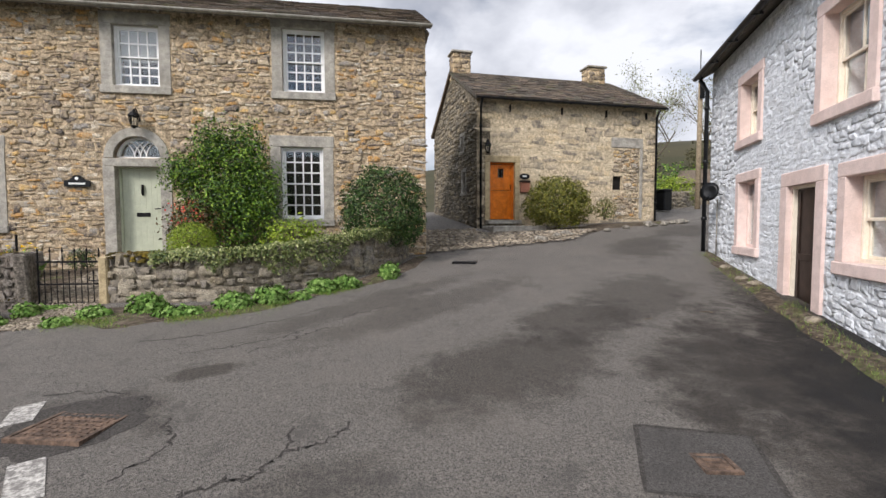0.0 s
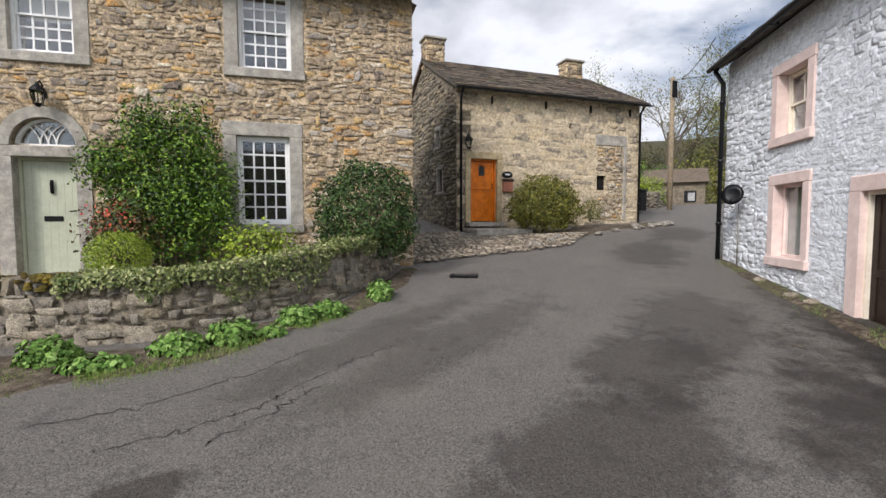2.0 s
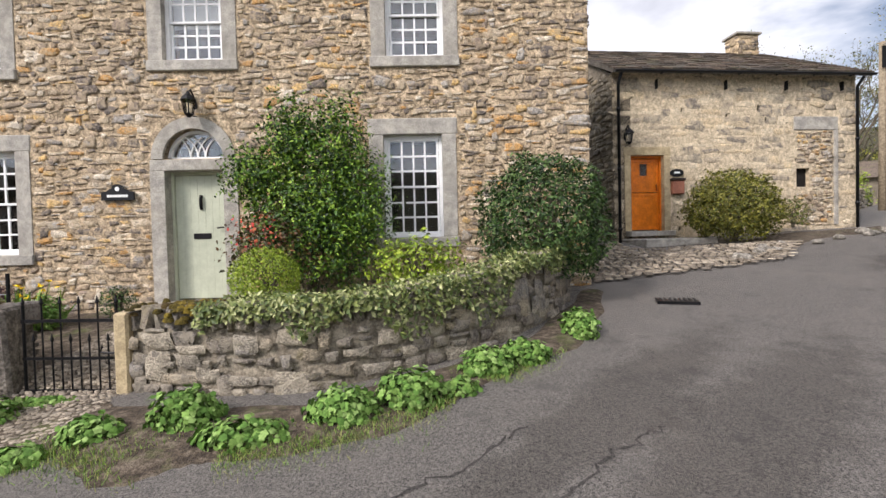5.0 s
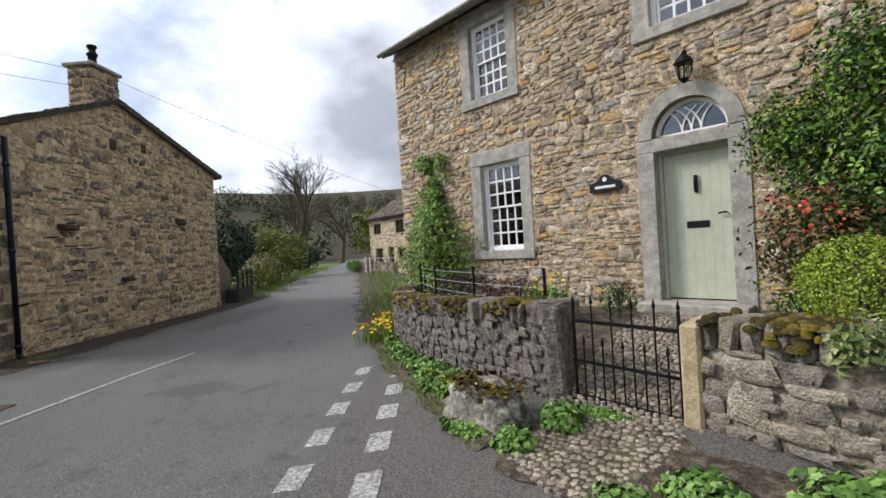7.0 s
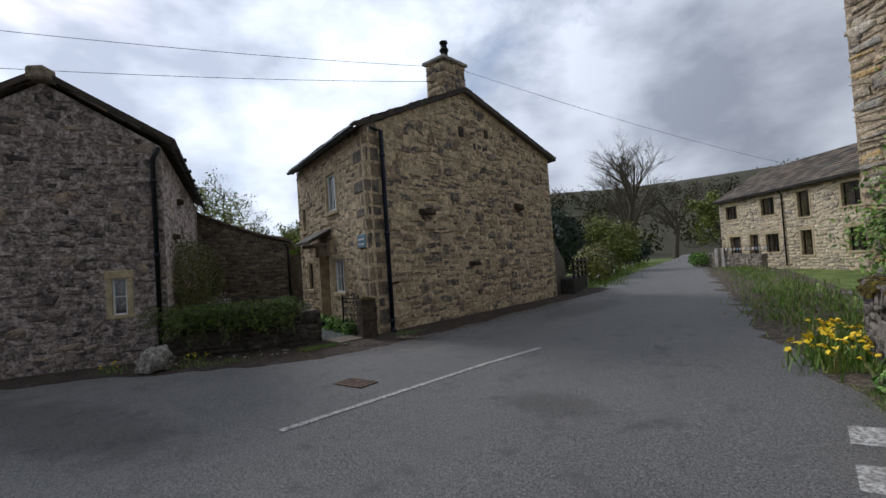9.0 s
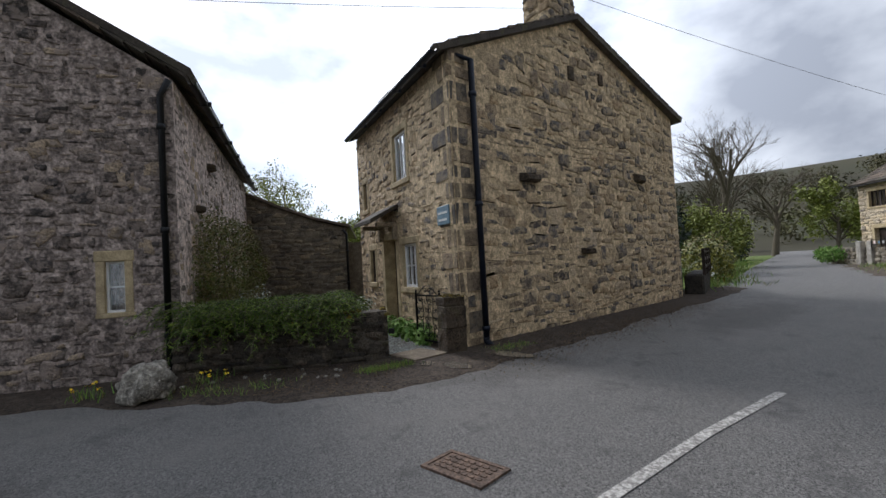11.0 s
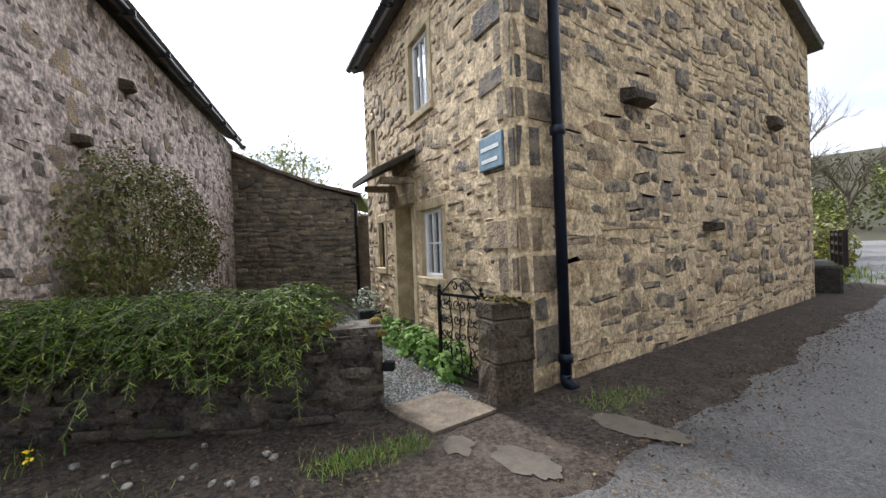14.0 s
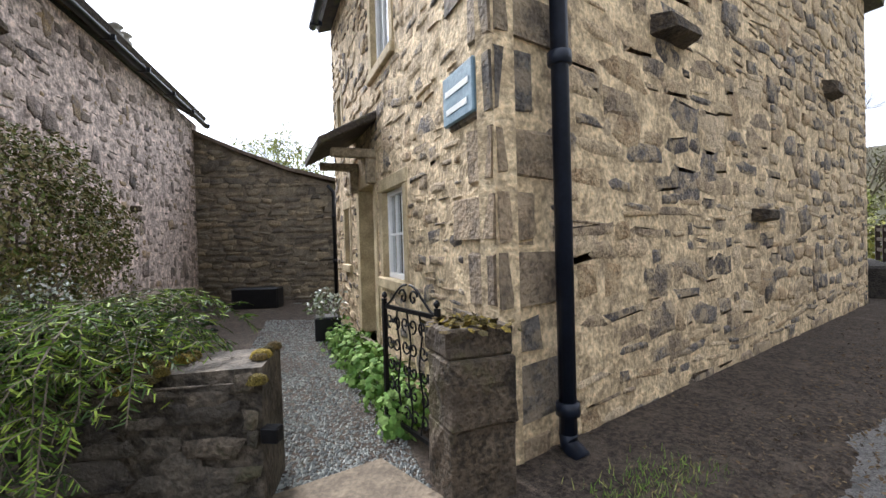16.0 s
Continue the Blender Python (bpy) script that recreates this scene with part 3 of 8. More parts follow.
def put_stones(wall, stones, material, rng, proud=0.02, singles=0, near=None, path=None):
    """Stones on a wall's face: those in the near stretch are pieces of their own, the rest is one joined part.
    path: maps the run along the wall to a plan place and turn, for curved walls."""
    order = sorted(stones, key=near) if near else list(stones)
    singles_list, rest = order[:singles], order[singles:]
    variants = stone_variants(material)
    for s, z, w, h in singles_list:
        ob = new("stone", variants[rng.randrange(len(variants))])
        ob.parent = wall
        d = proud * rng.uniform(0.5, 1.6)
        flip = -1 if rng.random() < 0.5 else 1
        if path:
            x, y, a = path(s)
            ob.matrix_local = pose(x, y, z, 0, rng.uniform(-2, 2), math.degrees(a)) @ Matrix.Diagonal((w, d, h, 1))
        else:
            ob.matrix_local = pose(s, 0, z, 0, rng.gauss(0, 3.5), 0) @ Matrix.Diagonal((w, d, h, 1))
    if rest:
        V, F = [], []
        for s, z, w, h in rest:
            vs, fs = stone_points(rng, w, h, proud * rng.uniform(0.5, 1.6), rough=outline_rough(material))
            tilt = rng.gauss(0, 0.1)
            o = len(V)
            if path:
                x, y, a = path(s)
                ca, sa = math.cos(a), math.sin(a)
                V += [(x + px * ca - py * sa, y + px * sa + py * ca, z + pz + tilt * px) for px, py, pz in vs]
            else:
                V += [(s + px, py, z + pz + tilt * px) for px, py, pz in vs]
            F += [tuple(o + i for i in f) for f in fs]
        raw_mesh("rubble_stones", V, F, material, wall, smooth=True, kind="stuff")


def wall_core(name, m, length, z0, z1, thick, openings, material, label, top=None, cut=0):
    """A wall with thickness, its openings cut through it; an optional roofline on top. Front face in its y = 0 plane."""
    cs = sorted({0.0, length, *[o[0] for o in openings], *[o[2] for o in openings]} | ({length * k / cut for k in range(cut + 1)} if cut else set()))
    cz = sorted({z0, z1, *[o[1] for o in openings], *[o[3] for o in openings]})
    bm = bmesh.new()
    grid = {}

    def v(i, j, k):
        key = (i, j, k)
        if key not in grid:
            z = cz[j]
            if top and j == len(cz) - 1:
                z = top(cs[i])
            grid[key] = bm.verts.new((cs[i], thick * k, z))
        return grid[key]

    def solid(i, j):
        if not (0 <= i < len(cs) - 1 and 0 <= j < len(cz) - 1):
            return False
        s, z = 0.5 * (cs[i] + cs[i + 1]), 0.5 * (cz[j] + cz[j + 1])
        return not any(o[0] < s < o[2] and o[1] < z < o[3] for o in openings)

    for i in range(len(cs) - 1):
        for j in range(len(cz) - 1):
            if not solid(i, j):
                continue
            bm.faces.new((v(i, j, 0), v(i + 1, j, 0), v(i + 1, j + 1, 0), v(i, j + 1, 0)))
            bm.faces.new((v(i, j, 1), v(i, j + 1, 1), v(i + 1, j + 1, 1), v(i + 1, j, 1)))
            if not solid(i - 1, j):
                bm.faces.new((v(i, j, 0), v(i, j + 1, 0), v(i, j + 1, 1), v(i, j, 1)))
            if not solid(i + 1, j):
                bm.faces.new((v(i + 1, j, 0), v(i + 1, j, 1), v(i + 1, j + 1, 1), v(i + 1, j + 1, 0)))
            if not solid(i, j - 1):
                bm.faces.new((v(i, j, 0), v(i, j, 1), v(i + 1, j, 1), v(i + 1, j, 0)))
            if not solid(i, j + 1):
                bm.faces.new((v(i, j + 1, 0), v(i + 1, j + 1, 0), v(i + 1, j + 1, 1), v(i, j + 1, 1)))
    return thing(name, m, label, "wall", kind="structure", bm=bm, material=material)


# ---- roofs ----
def slate_roof(name, a, b, c, d, label, rng, row=0.26, width=0.38, thick=0.03, under=0.1, kind="structure"):
    """Stone slates from the eave a-b up to the ridge d-c, over a solid roof slab."""
    a, b, c, d = (Vector(p) for p in (a, b, c, d))
    up = ((d - a) + (c - b)) * 0.5
    along = ((b - a) + (c - d)) * 0.5
    nrm = along.cross(up).normalized()
    bm = bmesh.new()
    lo = [bm.verts.new(p - nrm * under) for p in (a, b, c, d)]
    hi = [bm.verts.new(p) for p in (a, b, c, d)]
    bm.faces.new(lo[::-1])
    bm.faces.new(hi)
    for k in range(4):
        j = (k + 1) % 4
        bm.faces.new((lo[k], lo[j], hi[j], hi[k]))
    roof = thing(name, Matrix.Identity(4), label, "roof", kind=kind, bm=bm, material=M["slate"])
    V, F = [], []
    rows = max(2, int(up.length / row))
    for r in range(rows):
        t0, t1 = r / rows, min(1.0, (r + 1.35) / rows)
        L = (b - a).lerp(c - d, t0).length
        s = -rng.uniform(0, width)
        while s < L:
            w = width * rng.uniform(0.6, 1.4)
            u0, u1 = max(0.0, s) / L, min(L, s + w - 0.008) / L
            s += w
            if u1 - u0 < 0.02 / L * 4:
                continue
            lift0, lift1 = thick * rng.uniform(1.0, 1.7), thick * 0.25
            sag = rng.uniform(-0.02, 0.02) / up.length

            def at(u, t):
                return a.lerp(b, u).lerp(d.lerp(c, u), t)

            o = len(V)
            p00, p10, p11, p01 = at(u0, t0 + sag), at(u1, t0 + sag), at(u1, t1), at(u0, t1)
            V += [tuple(p00 + nrm * lift0), tuple(p10 + nrm * lift0), tuple(p11 + nrm * lift1 + nrm * 0.01), tuple(p01 + nrm * lift1 + nrm * 0.01), tuple(p00 + nrm * 0.002), tuple(p10 + nrm * 0.002)]
            F += [(o, o + 1, o + 2, o + 3), (o + 4, o + 5, o + 1, o), (o, o + 3, o + 4), (o + 1, o + 5, o + 2)]
    raw_mesh("slates", V, F, M["slate"], roof, kind="stuff")
    return roof


# ---- windows ----
def sash_window(name, m, w, h, cols, rows_up, rows_low, label, paint, recess=0.1, frame_w=0.06, bar=0.03, sill=None, room=True, split=0.5, blind=0.0):
    """A sliding sash window in its opening; origin at the opening's lower left, front towards -y."""
    win = thing(name, m, label, "window", kind="structure")
    y = recess
    part("window_frame", boxes((0, y, 0, frame_w, y + 0.1, h), (w - frame_w, y, 0, w, y + 0.1, h), (frame_w, y, h - frame_w, w - frame_w, y + 0.1, h), (frame_w, y - 0.02, 0, w - frame_w, y + 0.1, frame_w), bevel=0.006), paint, win)
    zs = h * split
    for nm, z0, z1, rows, yo in (("upper_sash", zs - 0.02, h - frame_w, rows_up, y + 0.015), ("lower_sash", frame_w, zs + 0.02, rows_low, y + 0.05)):
        r = 0.035
        x0, x1 = frame_w + 0.004, w - frame_w - 0.004
        sash = part(nm, boxes((x0, yo, z0, x0 + r, yo + 0.035, z1), (x1 - r, yo, z0, x1, yo + 0.035, z1), (x0 + r, yo, z0, x1 - r, yo + 0.035, z0 + r), (x0 + r, yo, z1 - r, x1 - r, yo + 0.035, z1), bevel=0.004), paint, win)
        gx0, gx1, gz0, gz1 = x0 + r, x1 - r, z0 + r, z1 - r
        for c in range(1, cols):
            gx = gx0 + (gx1 - gx0) * c / cols
            part("glazing_bar", boxes((gx - bar / 2, yo + 0.003, gz0, gx + bar / 2, yo + 0.032, gz1)), paint, sash)
        for c in range(1, rows):
            gz = gz0 + (gz1 - gz0) * c / rows
            part("glazing_bar", boxes((gx0, yo + 0.005, gz - bar / 2, gx1, yo + 0.030, gz + bar / 2)), paint, sash)
        pane = part("pane", boxes((gx0, yo + 0.014, gz0, gx1, yo + 0.020, gz1)), M["glass"], sash)
        pane.visible_shadow = False
    if blind:
        part("blind", boxes((0.07, y + 0.14, h * (1 - blind), w - 0.07, y + 0.15, h - 0.05)), M["blind"], win, "drawn pale roller blind")
    return win


def casement_window(name, m, w, h, cols, rows, label, paint, recess=0.12, frame_w=0.05, bar=0.022):
    win = thing(name, m, label, "window", kind="structure")
    y = recess
    part("window_frame", boxes((0, y, 0, frame_w, y + 0.07, h), (w - frame_w, y, 0, w, y + 0.07, h), (frame_w, y, h - frame_w, w - frame_w, y + 0.07, h), (frame_w, y - 0.01, 0, w - frame_w, y + 0.07, frame_w), bevel=0.005), paint, win)
    for c in range(1, cols):
        x = frame_w + (w - 2 * frame_w) * c / cols
        b = bar * (2.2 if cols % 2 == 0 and c * 2 == cols else 1)
        part("glazing_bar", boxes((x - b / 2, y + 0.01, frame_w, x + b / 2, y + 0.06, h - frame_w)), paint, win)
    for c in range(1, rows):
        z = frame_w + (h - 2 * frame_w) * c / rows
        part("glazing_bar", boxes((frame_w, y + 0.015, z - bar / 2, w - frame_w, y + 0.055, z + bar / 2)), paint, win)
    pane = part("pane", boxes((frame_w, y + 0.03, frame_w, w - frame_w, y + 0.036, h - frame_w)), M["glass"], win)
    pane.visible_shadow = False
    return win


def stone_surround(win, w, h, jamb, head, sill, material, proud=0.012, deep=0.1, sill_out=0.04, over=0.02):
    """Dressed lintel, jambs and sill round an opening, as parts of its window or door."""
    part("lintel", boxes((-jamb - over, -proud, h - 0.005, w + jamb + over, deep, h + head), bevel=0.012), material, win)
    part("jamb", boxes((-jamb, -proud, 0.006, 0.005, deep, h - 0.006), bevel=0.003), material, win)
    part("jamb", boxes((w - 0.005, -proud, 0.006, w + jamb, deep, h - 0.006), bevel=0.003), material, win)
    if sill:
        part("window_sill", boxes((-jamb - over, -proud - sill_out, -sill, w + jamb + over, deep, 0.005), bevel=0.012), material, win)


def gutter_run(name, a, b, material, label, r=0.06):
    """A half-round gutter with brackets."""
    a, b = Vector(a), Vector(b)
    L = (b - a).length
    bm = bmesh.new()
    n = 9
    prof = [(math.cos(math.pi + math.pi * k / (n - 1)) * r, math.sin(math.pi + math.pi * k / (n - 1)) * r) for k in range(n)]
    prof += [(x * 0.82, z * 0.82) for x, z in prof[::-1]]
    rings = [[bm.verts.new((x, py, pz)) for py, pz in prof] for x in (0, L)]
    for k in range(len(prof)):
        j = (k + 1) % len(prof)
        bm.faces.new((rings[0][k], rings[1][k], rings[1][j], rings[0][j]))
    g = thing(name, Matrix.Translation(a) @ (b - a).to_track_quat("X", "Z").to_matrix().to_4x4(), label, "gutter", bm=bm, material=material, smooth=True)
    for k in range(int(L / 1.1) + 1):
        x = 0.2 + k * 1.1
        if x < L:
            part("bracket", boxes((x, -r - 0.012, -r - 0.012, x + 0.03, r + 0.05, -r), (x, r, -r, x + 0.03, r + 0.05, 0.0)), material, g)
    return g


def drain_pipe(name, pts, r, material, label, clips=()):
    p = thing(name, Matrix.Translation(pts[0]), label, "drainpipe")
    loc = [Vector(q) - Vector(pts[0]) for q in pts]
    part("pipe", tubes(loc, r, 12), material, p, smooth=True)
    for c in clips:
        part("collar", lathe([(r * 1.02, -0.04), (r * 1.35, -0.035), (r * 1.35, 0.035), (r * 1.02, 0.04)], 12, at=(0, 0, c - pts[0][2])), material, p, smooth=True)
    return p


# ---- ground and roads ----
def sheet(name, x0, x1, y0, y1, step, lift, material, label, category, inside=None, zf=ground_z, kind="structure", smooth=True):
    nx, ny = max(2, int((x1 - x0) / step)), max(2, int((y1 - y0) / step))
    V, F, idx = [], [], {}

    def vid(i, j):
        if (i, j) not in idx:
            x, y = x0 + (x1 - x0) * i / nx, y0 + (y1 - y0) * j / ny
            idx[(i, j)] = len(V)
            V.append((x, y, zf(x, y) + lift))
        return idx[(i, j)]

    for i in range(nx):
        for j in range(ny):
            cx, cy = x0 + (x1 - x0) * (i + 0.5) / nx, y0 + (y1 - y0) * (j + 0.5) / ny
            if inside and not inside(cx, cy):
                continue
            F.append((vid(i, j), vid(i + 1, j), vid(i + 1, j + 1), vid(i, j + 1)))
    ob = raw_mesh(name, V, F, material, None, smooth)
    return tagged(ob, label, category, kind=kind)


def far_ground(x, y):
    r = math.hypot(x + 8, y - 3)
    edge = max(0.0, r - 45)
    return -0.40 + 0.0 * edge + noise.noise((x * 0.02, y * 0.02, 0)) * min(1.0, edge * 0.02) * 1.5


sheet("ground", -900, 900, -900, 900, 20, 0.0, M["grass_ground"], "rough valley grassland around the village", "ground", zf=far_ground)


def on_road(x, y):
    d = (x + 14.0) * 0.545 + (y - 9.0) * 0.838      # across the main road's far line
    if x < -14:
        along = -(x + 14.0) * 0.838 + (y - 9.0) * 0.545
        return (-2.7 if x < -20 else -6.0) < d < 1.75 and along < 12
    return True


sheet("road", -26, 28, -16, 26, 0.3, 0.0, M["asphalt"], "worn grey asphalt junction with damp dark patches", "road", inside=on_road)


def ribbon(name, pts, widths, lift, material, label, category, zf=ground_z, kind="structure", step=0.4, parent=None):
    """A strip laid along a plan line, following the ground."""
    P = [Vector((p[0], p[1])) for p in pts]
    step = 0.1 if category == "verge" else step
    dense, ws = [], []
    for k in range(len(P) - 1):
        n = max(1, int((P[k + 1] - P[k]).length / step))
        for i in range(n):
            dense.append(P[k].lerp(P[k + 1], i / n))
            ws.append(widths[k] + (widths[k + 1] - widths[k]) * i / n)
    dense.append(P[-1])
    ws.append(widths[-1])
    V, F = [], []
    for i, p in enumerate(dense):
        q0, q1 = dense[max(0, i - 1)], dense[min(len(dense) - 1, i + 1)]
        t = (q1 - q0).normalized()
        nrm = Vector((-t.y, t.x))
        soft_edge = category == "verge"
        for s in (-1, -0.33, 0.33, 1):
            c = p + nrm * (s * ws[i] * (0.54 if soft_edge else 0.5))
            dz = 0.0
            if soft_edge:
                dz = (-0.045 if abs(s) == 1 else 0.01) + 0.03 * noise.noise((c.x * 1.6, c.y * 1.6, 7))
            V.append((c.x, c.y, zf(c.x, c.y) + lift + dz))
    for i in range(len(dense) - 1):
        for k in range(3):
            a = i * 4 + k
            F.append((a, a + 4, a + 5, a + 1))
    ob = raw_mesh(name, V, F, material, parent, True)
    return tagged(ob, label, category, kind=kind)


ROAD_FAR = [(-17.2, 10.3), (-24, 14.8), (-34, 21.6), (-54.5, 36.3), (-110, 74)]
ribbon("road", ROAD_FAR, [4.4, 4.2, 4.2, 4.2, 4.2], 0.004, M["asphalt"], "grey asphalt main road running out of the village", "road", zf=lambda x, y: -0.26)


def blob_patch(name, x, y, rx, ry, turn, lift, material, label, category, rng, zf=ground_z, kind="structure", seg=40, rough=0.25, dome=0.0):
    """A flat patch with an uneven outline, laid on the ground."""
    V, F = [(x, y, zf(x, y) + lift + dome)], []
    ca, sa = math.cos(radians(turn)), math.sin(radians(turn))
    off = rng.uniform(0, 50)
    for ring, f in ((0, 0.5), (1, 1.0)):
        for k in range(seg):
            a = k * math.tau / seg
            r = f * (1 + rough * noise.noise((math.cos(a) * 1.6 + off, math.sin(a) * 1.6, 0)) + rough * 0.5 * noise.noise((math.cos(a) * 6 + off, math.sin(a) * 6, 3)))
            px, py = math.cos(a) * rx * r, math.sin(a) * ry * r
            wx, wy = x + px * ca - py * sa, y + px * sa + py * ca
            V.append((wx, wy, zf(wx, wy) + lift + (dome * 0.75 if ring == 0 else 0)))
    for k in range(seg):
        j = (k + 1) % seg
        F.append((0, 1 + k, 1 + j))
        F.append((1 + k, 1 + seg + k, 1 + seg + j, 1 + j))
    ob = raw_mesh(name, V, F, material, None, True)
    return tagged(ob, label, category, kind=kind)


# ---- wall frames ----
def frame_at(x, y, deg):
    return pose(x, y, 0, 0, 0, deg)


def ends(x, y, deg, s):
    return (x + math.cos(radians(deg)) * s, y + math.sin(radians(deg)) * s)


# ---- main house ----
HX0, HX1, HY, HEAVE = -9.25, 3.1, 9.36, 5.94
HOUSE = frame_at(HX0, HY, 0)


def hs(x):
    return x - HX0


H_WINDOWS = (  # x0, z0, width, height of the openings; cols, rows up, rows low
    ("window_1", -6.83, 1.37, 0.93, 1.62, 4, 3, 3, "lower"),
    ("window_2", -6.95, 4.24, 0.90, 1.42, 4, 3, 3, "upper"),
    ("window_3", -3.58, 4.34, 0.93, 1.30, 4, 2, 3, "upper"),
    ("window_4", -0.12, 4.35, 0.93, 1.42, 4, 3, 3, "upper"),
    ("window_5", -0.19, 1.50, 0.94, 1.64, 4, 3, 3, "lower"),
)
DOOR_X0, DOOR_X1, DOOR_Z0, DOOR_Z1 = -3.62, -2.70, 0.58, 2.64
FAN_X, FAN_Z, FAN_R = -3.16, 2.82, 0.47
openings = [(hs(x), z, hs(x + w), z + h) for _, x, z, w, h, *_ in H_WINDOWS]
openings += [(hs(DOOR_X0), DOOR_Z0 - 0.1, hs(DOOR_X1), DOOR_Z1), (hs(FAN_X - FAN_R), FAN_Z, hs(FAN_X + FAN_R), FAN_Z + FAN_R)]
house_wall = wall_core("wall_house_front", HOUSE, HX1 - HX0, -0.6, HEAVE, 0.5, openings, M["house_mortar"], "warm brown rubble limestone front wall of the house")
keepout = []
for _, x, z, w, h, *_ in H_WINDOWS:
    keepout.append((hs(x - 0.24), z - 0.18, hs(x + w + 0.24), z + h))
    keepout.append((hs(x - 0.28), z + h - 0.02, hs(x + w + 0.28), z + h + 0.27))
keepout.append((hs(DOOR_X0 - 0.24), -0.7, hs(DOOR_X1 + 0.24), DOOR_Z1 + 0.2))
keepout.append((hs(FAN_X - FAN_R - 0.2), FAN_Z - 0.1, hs(FAN_X + FAN_R + 0.2), FAN_Z + FAN_R + 0.16))
rng = random.Random(21)
stones = lay_courses(rng, HX1 - HX0, -0.2, HEAVE - 0.05, keepout, 0.06, 0.15, 0.1, 0.32, joint=0.032, quoin=0.45)
put_stones(house_wall, stones, M["house_stone"], rng, proud=0.016, singles=280, near=lambda q: abs(q[0] - hs(-3.5)) + abs(q[1] - 1.8) * 0.8)
for nm, x, z, w, h, cols, ru, rl, level in H_WINDOWS:
    win = sash_window(nm, HOUSE @ pose(hs(x), 0, z), w, h, cols, ru, rl, f"white twelve-over-twelve sash window with grey stone surround on the {level} floor", M["white_paint"], blind=0.55 if nm == "window_3" else 0.0)
    stone_surround(win, w, h, 0.22, 0.25, 0.16, M["dressed"])
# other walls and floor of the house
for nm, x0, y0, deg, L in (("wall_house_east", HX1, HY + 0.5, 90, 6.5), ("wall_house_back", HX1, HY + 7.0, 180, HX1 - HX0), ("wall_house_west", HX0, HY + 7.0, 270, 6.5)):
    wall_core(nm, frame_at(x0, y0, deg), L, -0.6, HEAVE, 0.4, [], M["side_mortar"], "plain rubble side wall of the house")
# added partition, floor and ceiling, near-black so the windows look unlit inside
wall_core("wall_house_partition", frame_at(HX0 + 0.42, HY + 2.6, 0), HX1 - HX0 - 0.84, 0.4, 5.8, 0.12, [], M["inner_gloom"], "added inner partition, coloured near-black for the unlit rooms")
floor_h = thing("floor_house", Matrix.Identity(4), "added floor inside the house, coloured near-black as room shade", "floor", kind="structure", bm=boxes((HX0 + 0.42, HY + 0.52, 0.3, HX1 - 0.42, HY + 6.5, 0.4)), material=M["inner_gloom"])
ceil_h = thing("ceiling_house", Matrix.Identity(4), "added ceiling between the house floors, coloured near-black as room shade", "ceiling", kind="structure", bm=boxes((HX0 + 0.42, HY + 0.52, 3.5, HX1 - 0.42, HY + 6.5, 3.7)), material=M["inner_gloom"])
slate_roof("roof_house_front", (HX0 - 0.1, HY - 0.3, HEAVE - 0.02), (HX1 + 0.1, HY - 0.3, HEAVE - 0.02), (HX1 + 0.1, HY + 3.5, HEAVE + 2.0), (HX0 - 0.1, HY + 3.5, HEAVE + 2.0), "grey stone-slate roof of the house", rng)
slate_roof("roof_house_back", (HX1 + 0.1, HY + 7.3, HEAVE - 0.02), (HX0 - 0.1, HY + 7.3, HEAVE - 0.02), (HX0 - 0.1, HY + 3.5, HEAVE + 2.0), (HX1 + 0.1, HY + 3.5, HEAVE + 2.0), "grey stone-slate rear roof of the house", rng, row=0.5, width=0.8)
for k, x in enumerate((HX0 - 0.1, HX1 - 0.3)):
    gv = [(x, HY, HEAVE - 0.1), (x, HY + 7.0, HEAVE - 0.1), (x, HY + 3.5, HEAVE + 1.9)]
    bm = bmesh.new()
    f = [bm.verts.new(p) for p in gv]
    b = [bm.verts.new((p[0] + 0.4, p[1], p[2])) for p in gv]
    bm.faces.new(f)
    bm.faces.new(b[::-1])
    for i in range(3):
        bm.faces.new((f[i], f[(i + 1) % 3], b[(i + 1) % 3], b[i]))
    thing("gable_house", Matrix.Identity(4), "rubble stone gable under the house roof", "gable", kind="structure", bm=bm, material=M["side_mortar"])
gutter_run("gutter", (HX0 - 0.1, HY - 0.36, HEAVE - 0.06), (HX1 + 0.12, HY - 0.36, HEAVE - 0.06), M["gutter"], "pale grey half-round gutter along the house eaves")

# front door of the house
door = thing("door_1", HOUSE @ pose(hs(DOOR_X0), 0, DOOR_Z0), "sage green boarded front door with black letter plate", "door", kind="structure")
dw, dh = DOOR_X1 - DOOR_X0, DOOR_Z1 - DOOR_Z0
part("door_frame", boxes((0, 0.16, 0, 0.05, 0.28, dh), (dw - 0.05, 0.16, 0, dw, 0.28, dh), (0.05, 0.16, dh - 0.05, dw - 0.05, 0.28, dh), bevel=0.006), M["sage_paint"], door)
for k in range(7):
    bw = (dw - 0.11) / 7
    part("board", boxes((0.055 + k * bw, 0.2, 0.02, 0.055 + (k + 1) * bw - 0.0012, 0.245, dh - 0.055), bevel=0.001), M["sage_paint"], door)
part("letter_plate", boxes((dw / 2 - 0.14, 0.185, 0.98, dw / 2 + 0.14, 0.2, 1.07), bevel=0.006), M["iron"], door, "black iron letter plate")
part("knocker", tubes([(dw / 2, 0.19, 1.68), (dw / 2, 0.17, 1.62), (dw / 2, 0.175, 1.5), (dw / 2, 0.19, 1.46)], 0.025, 8), M["iron"], door, "black iron door knocker")
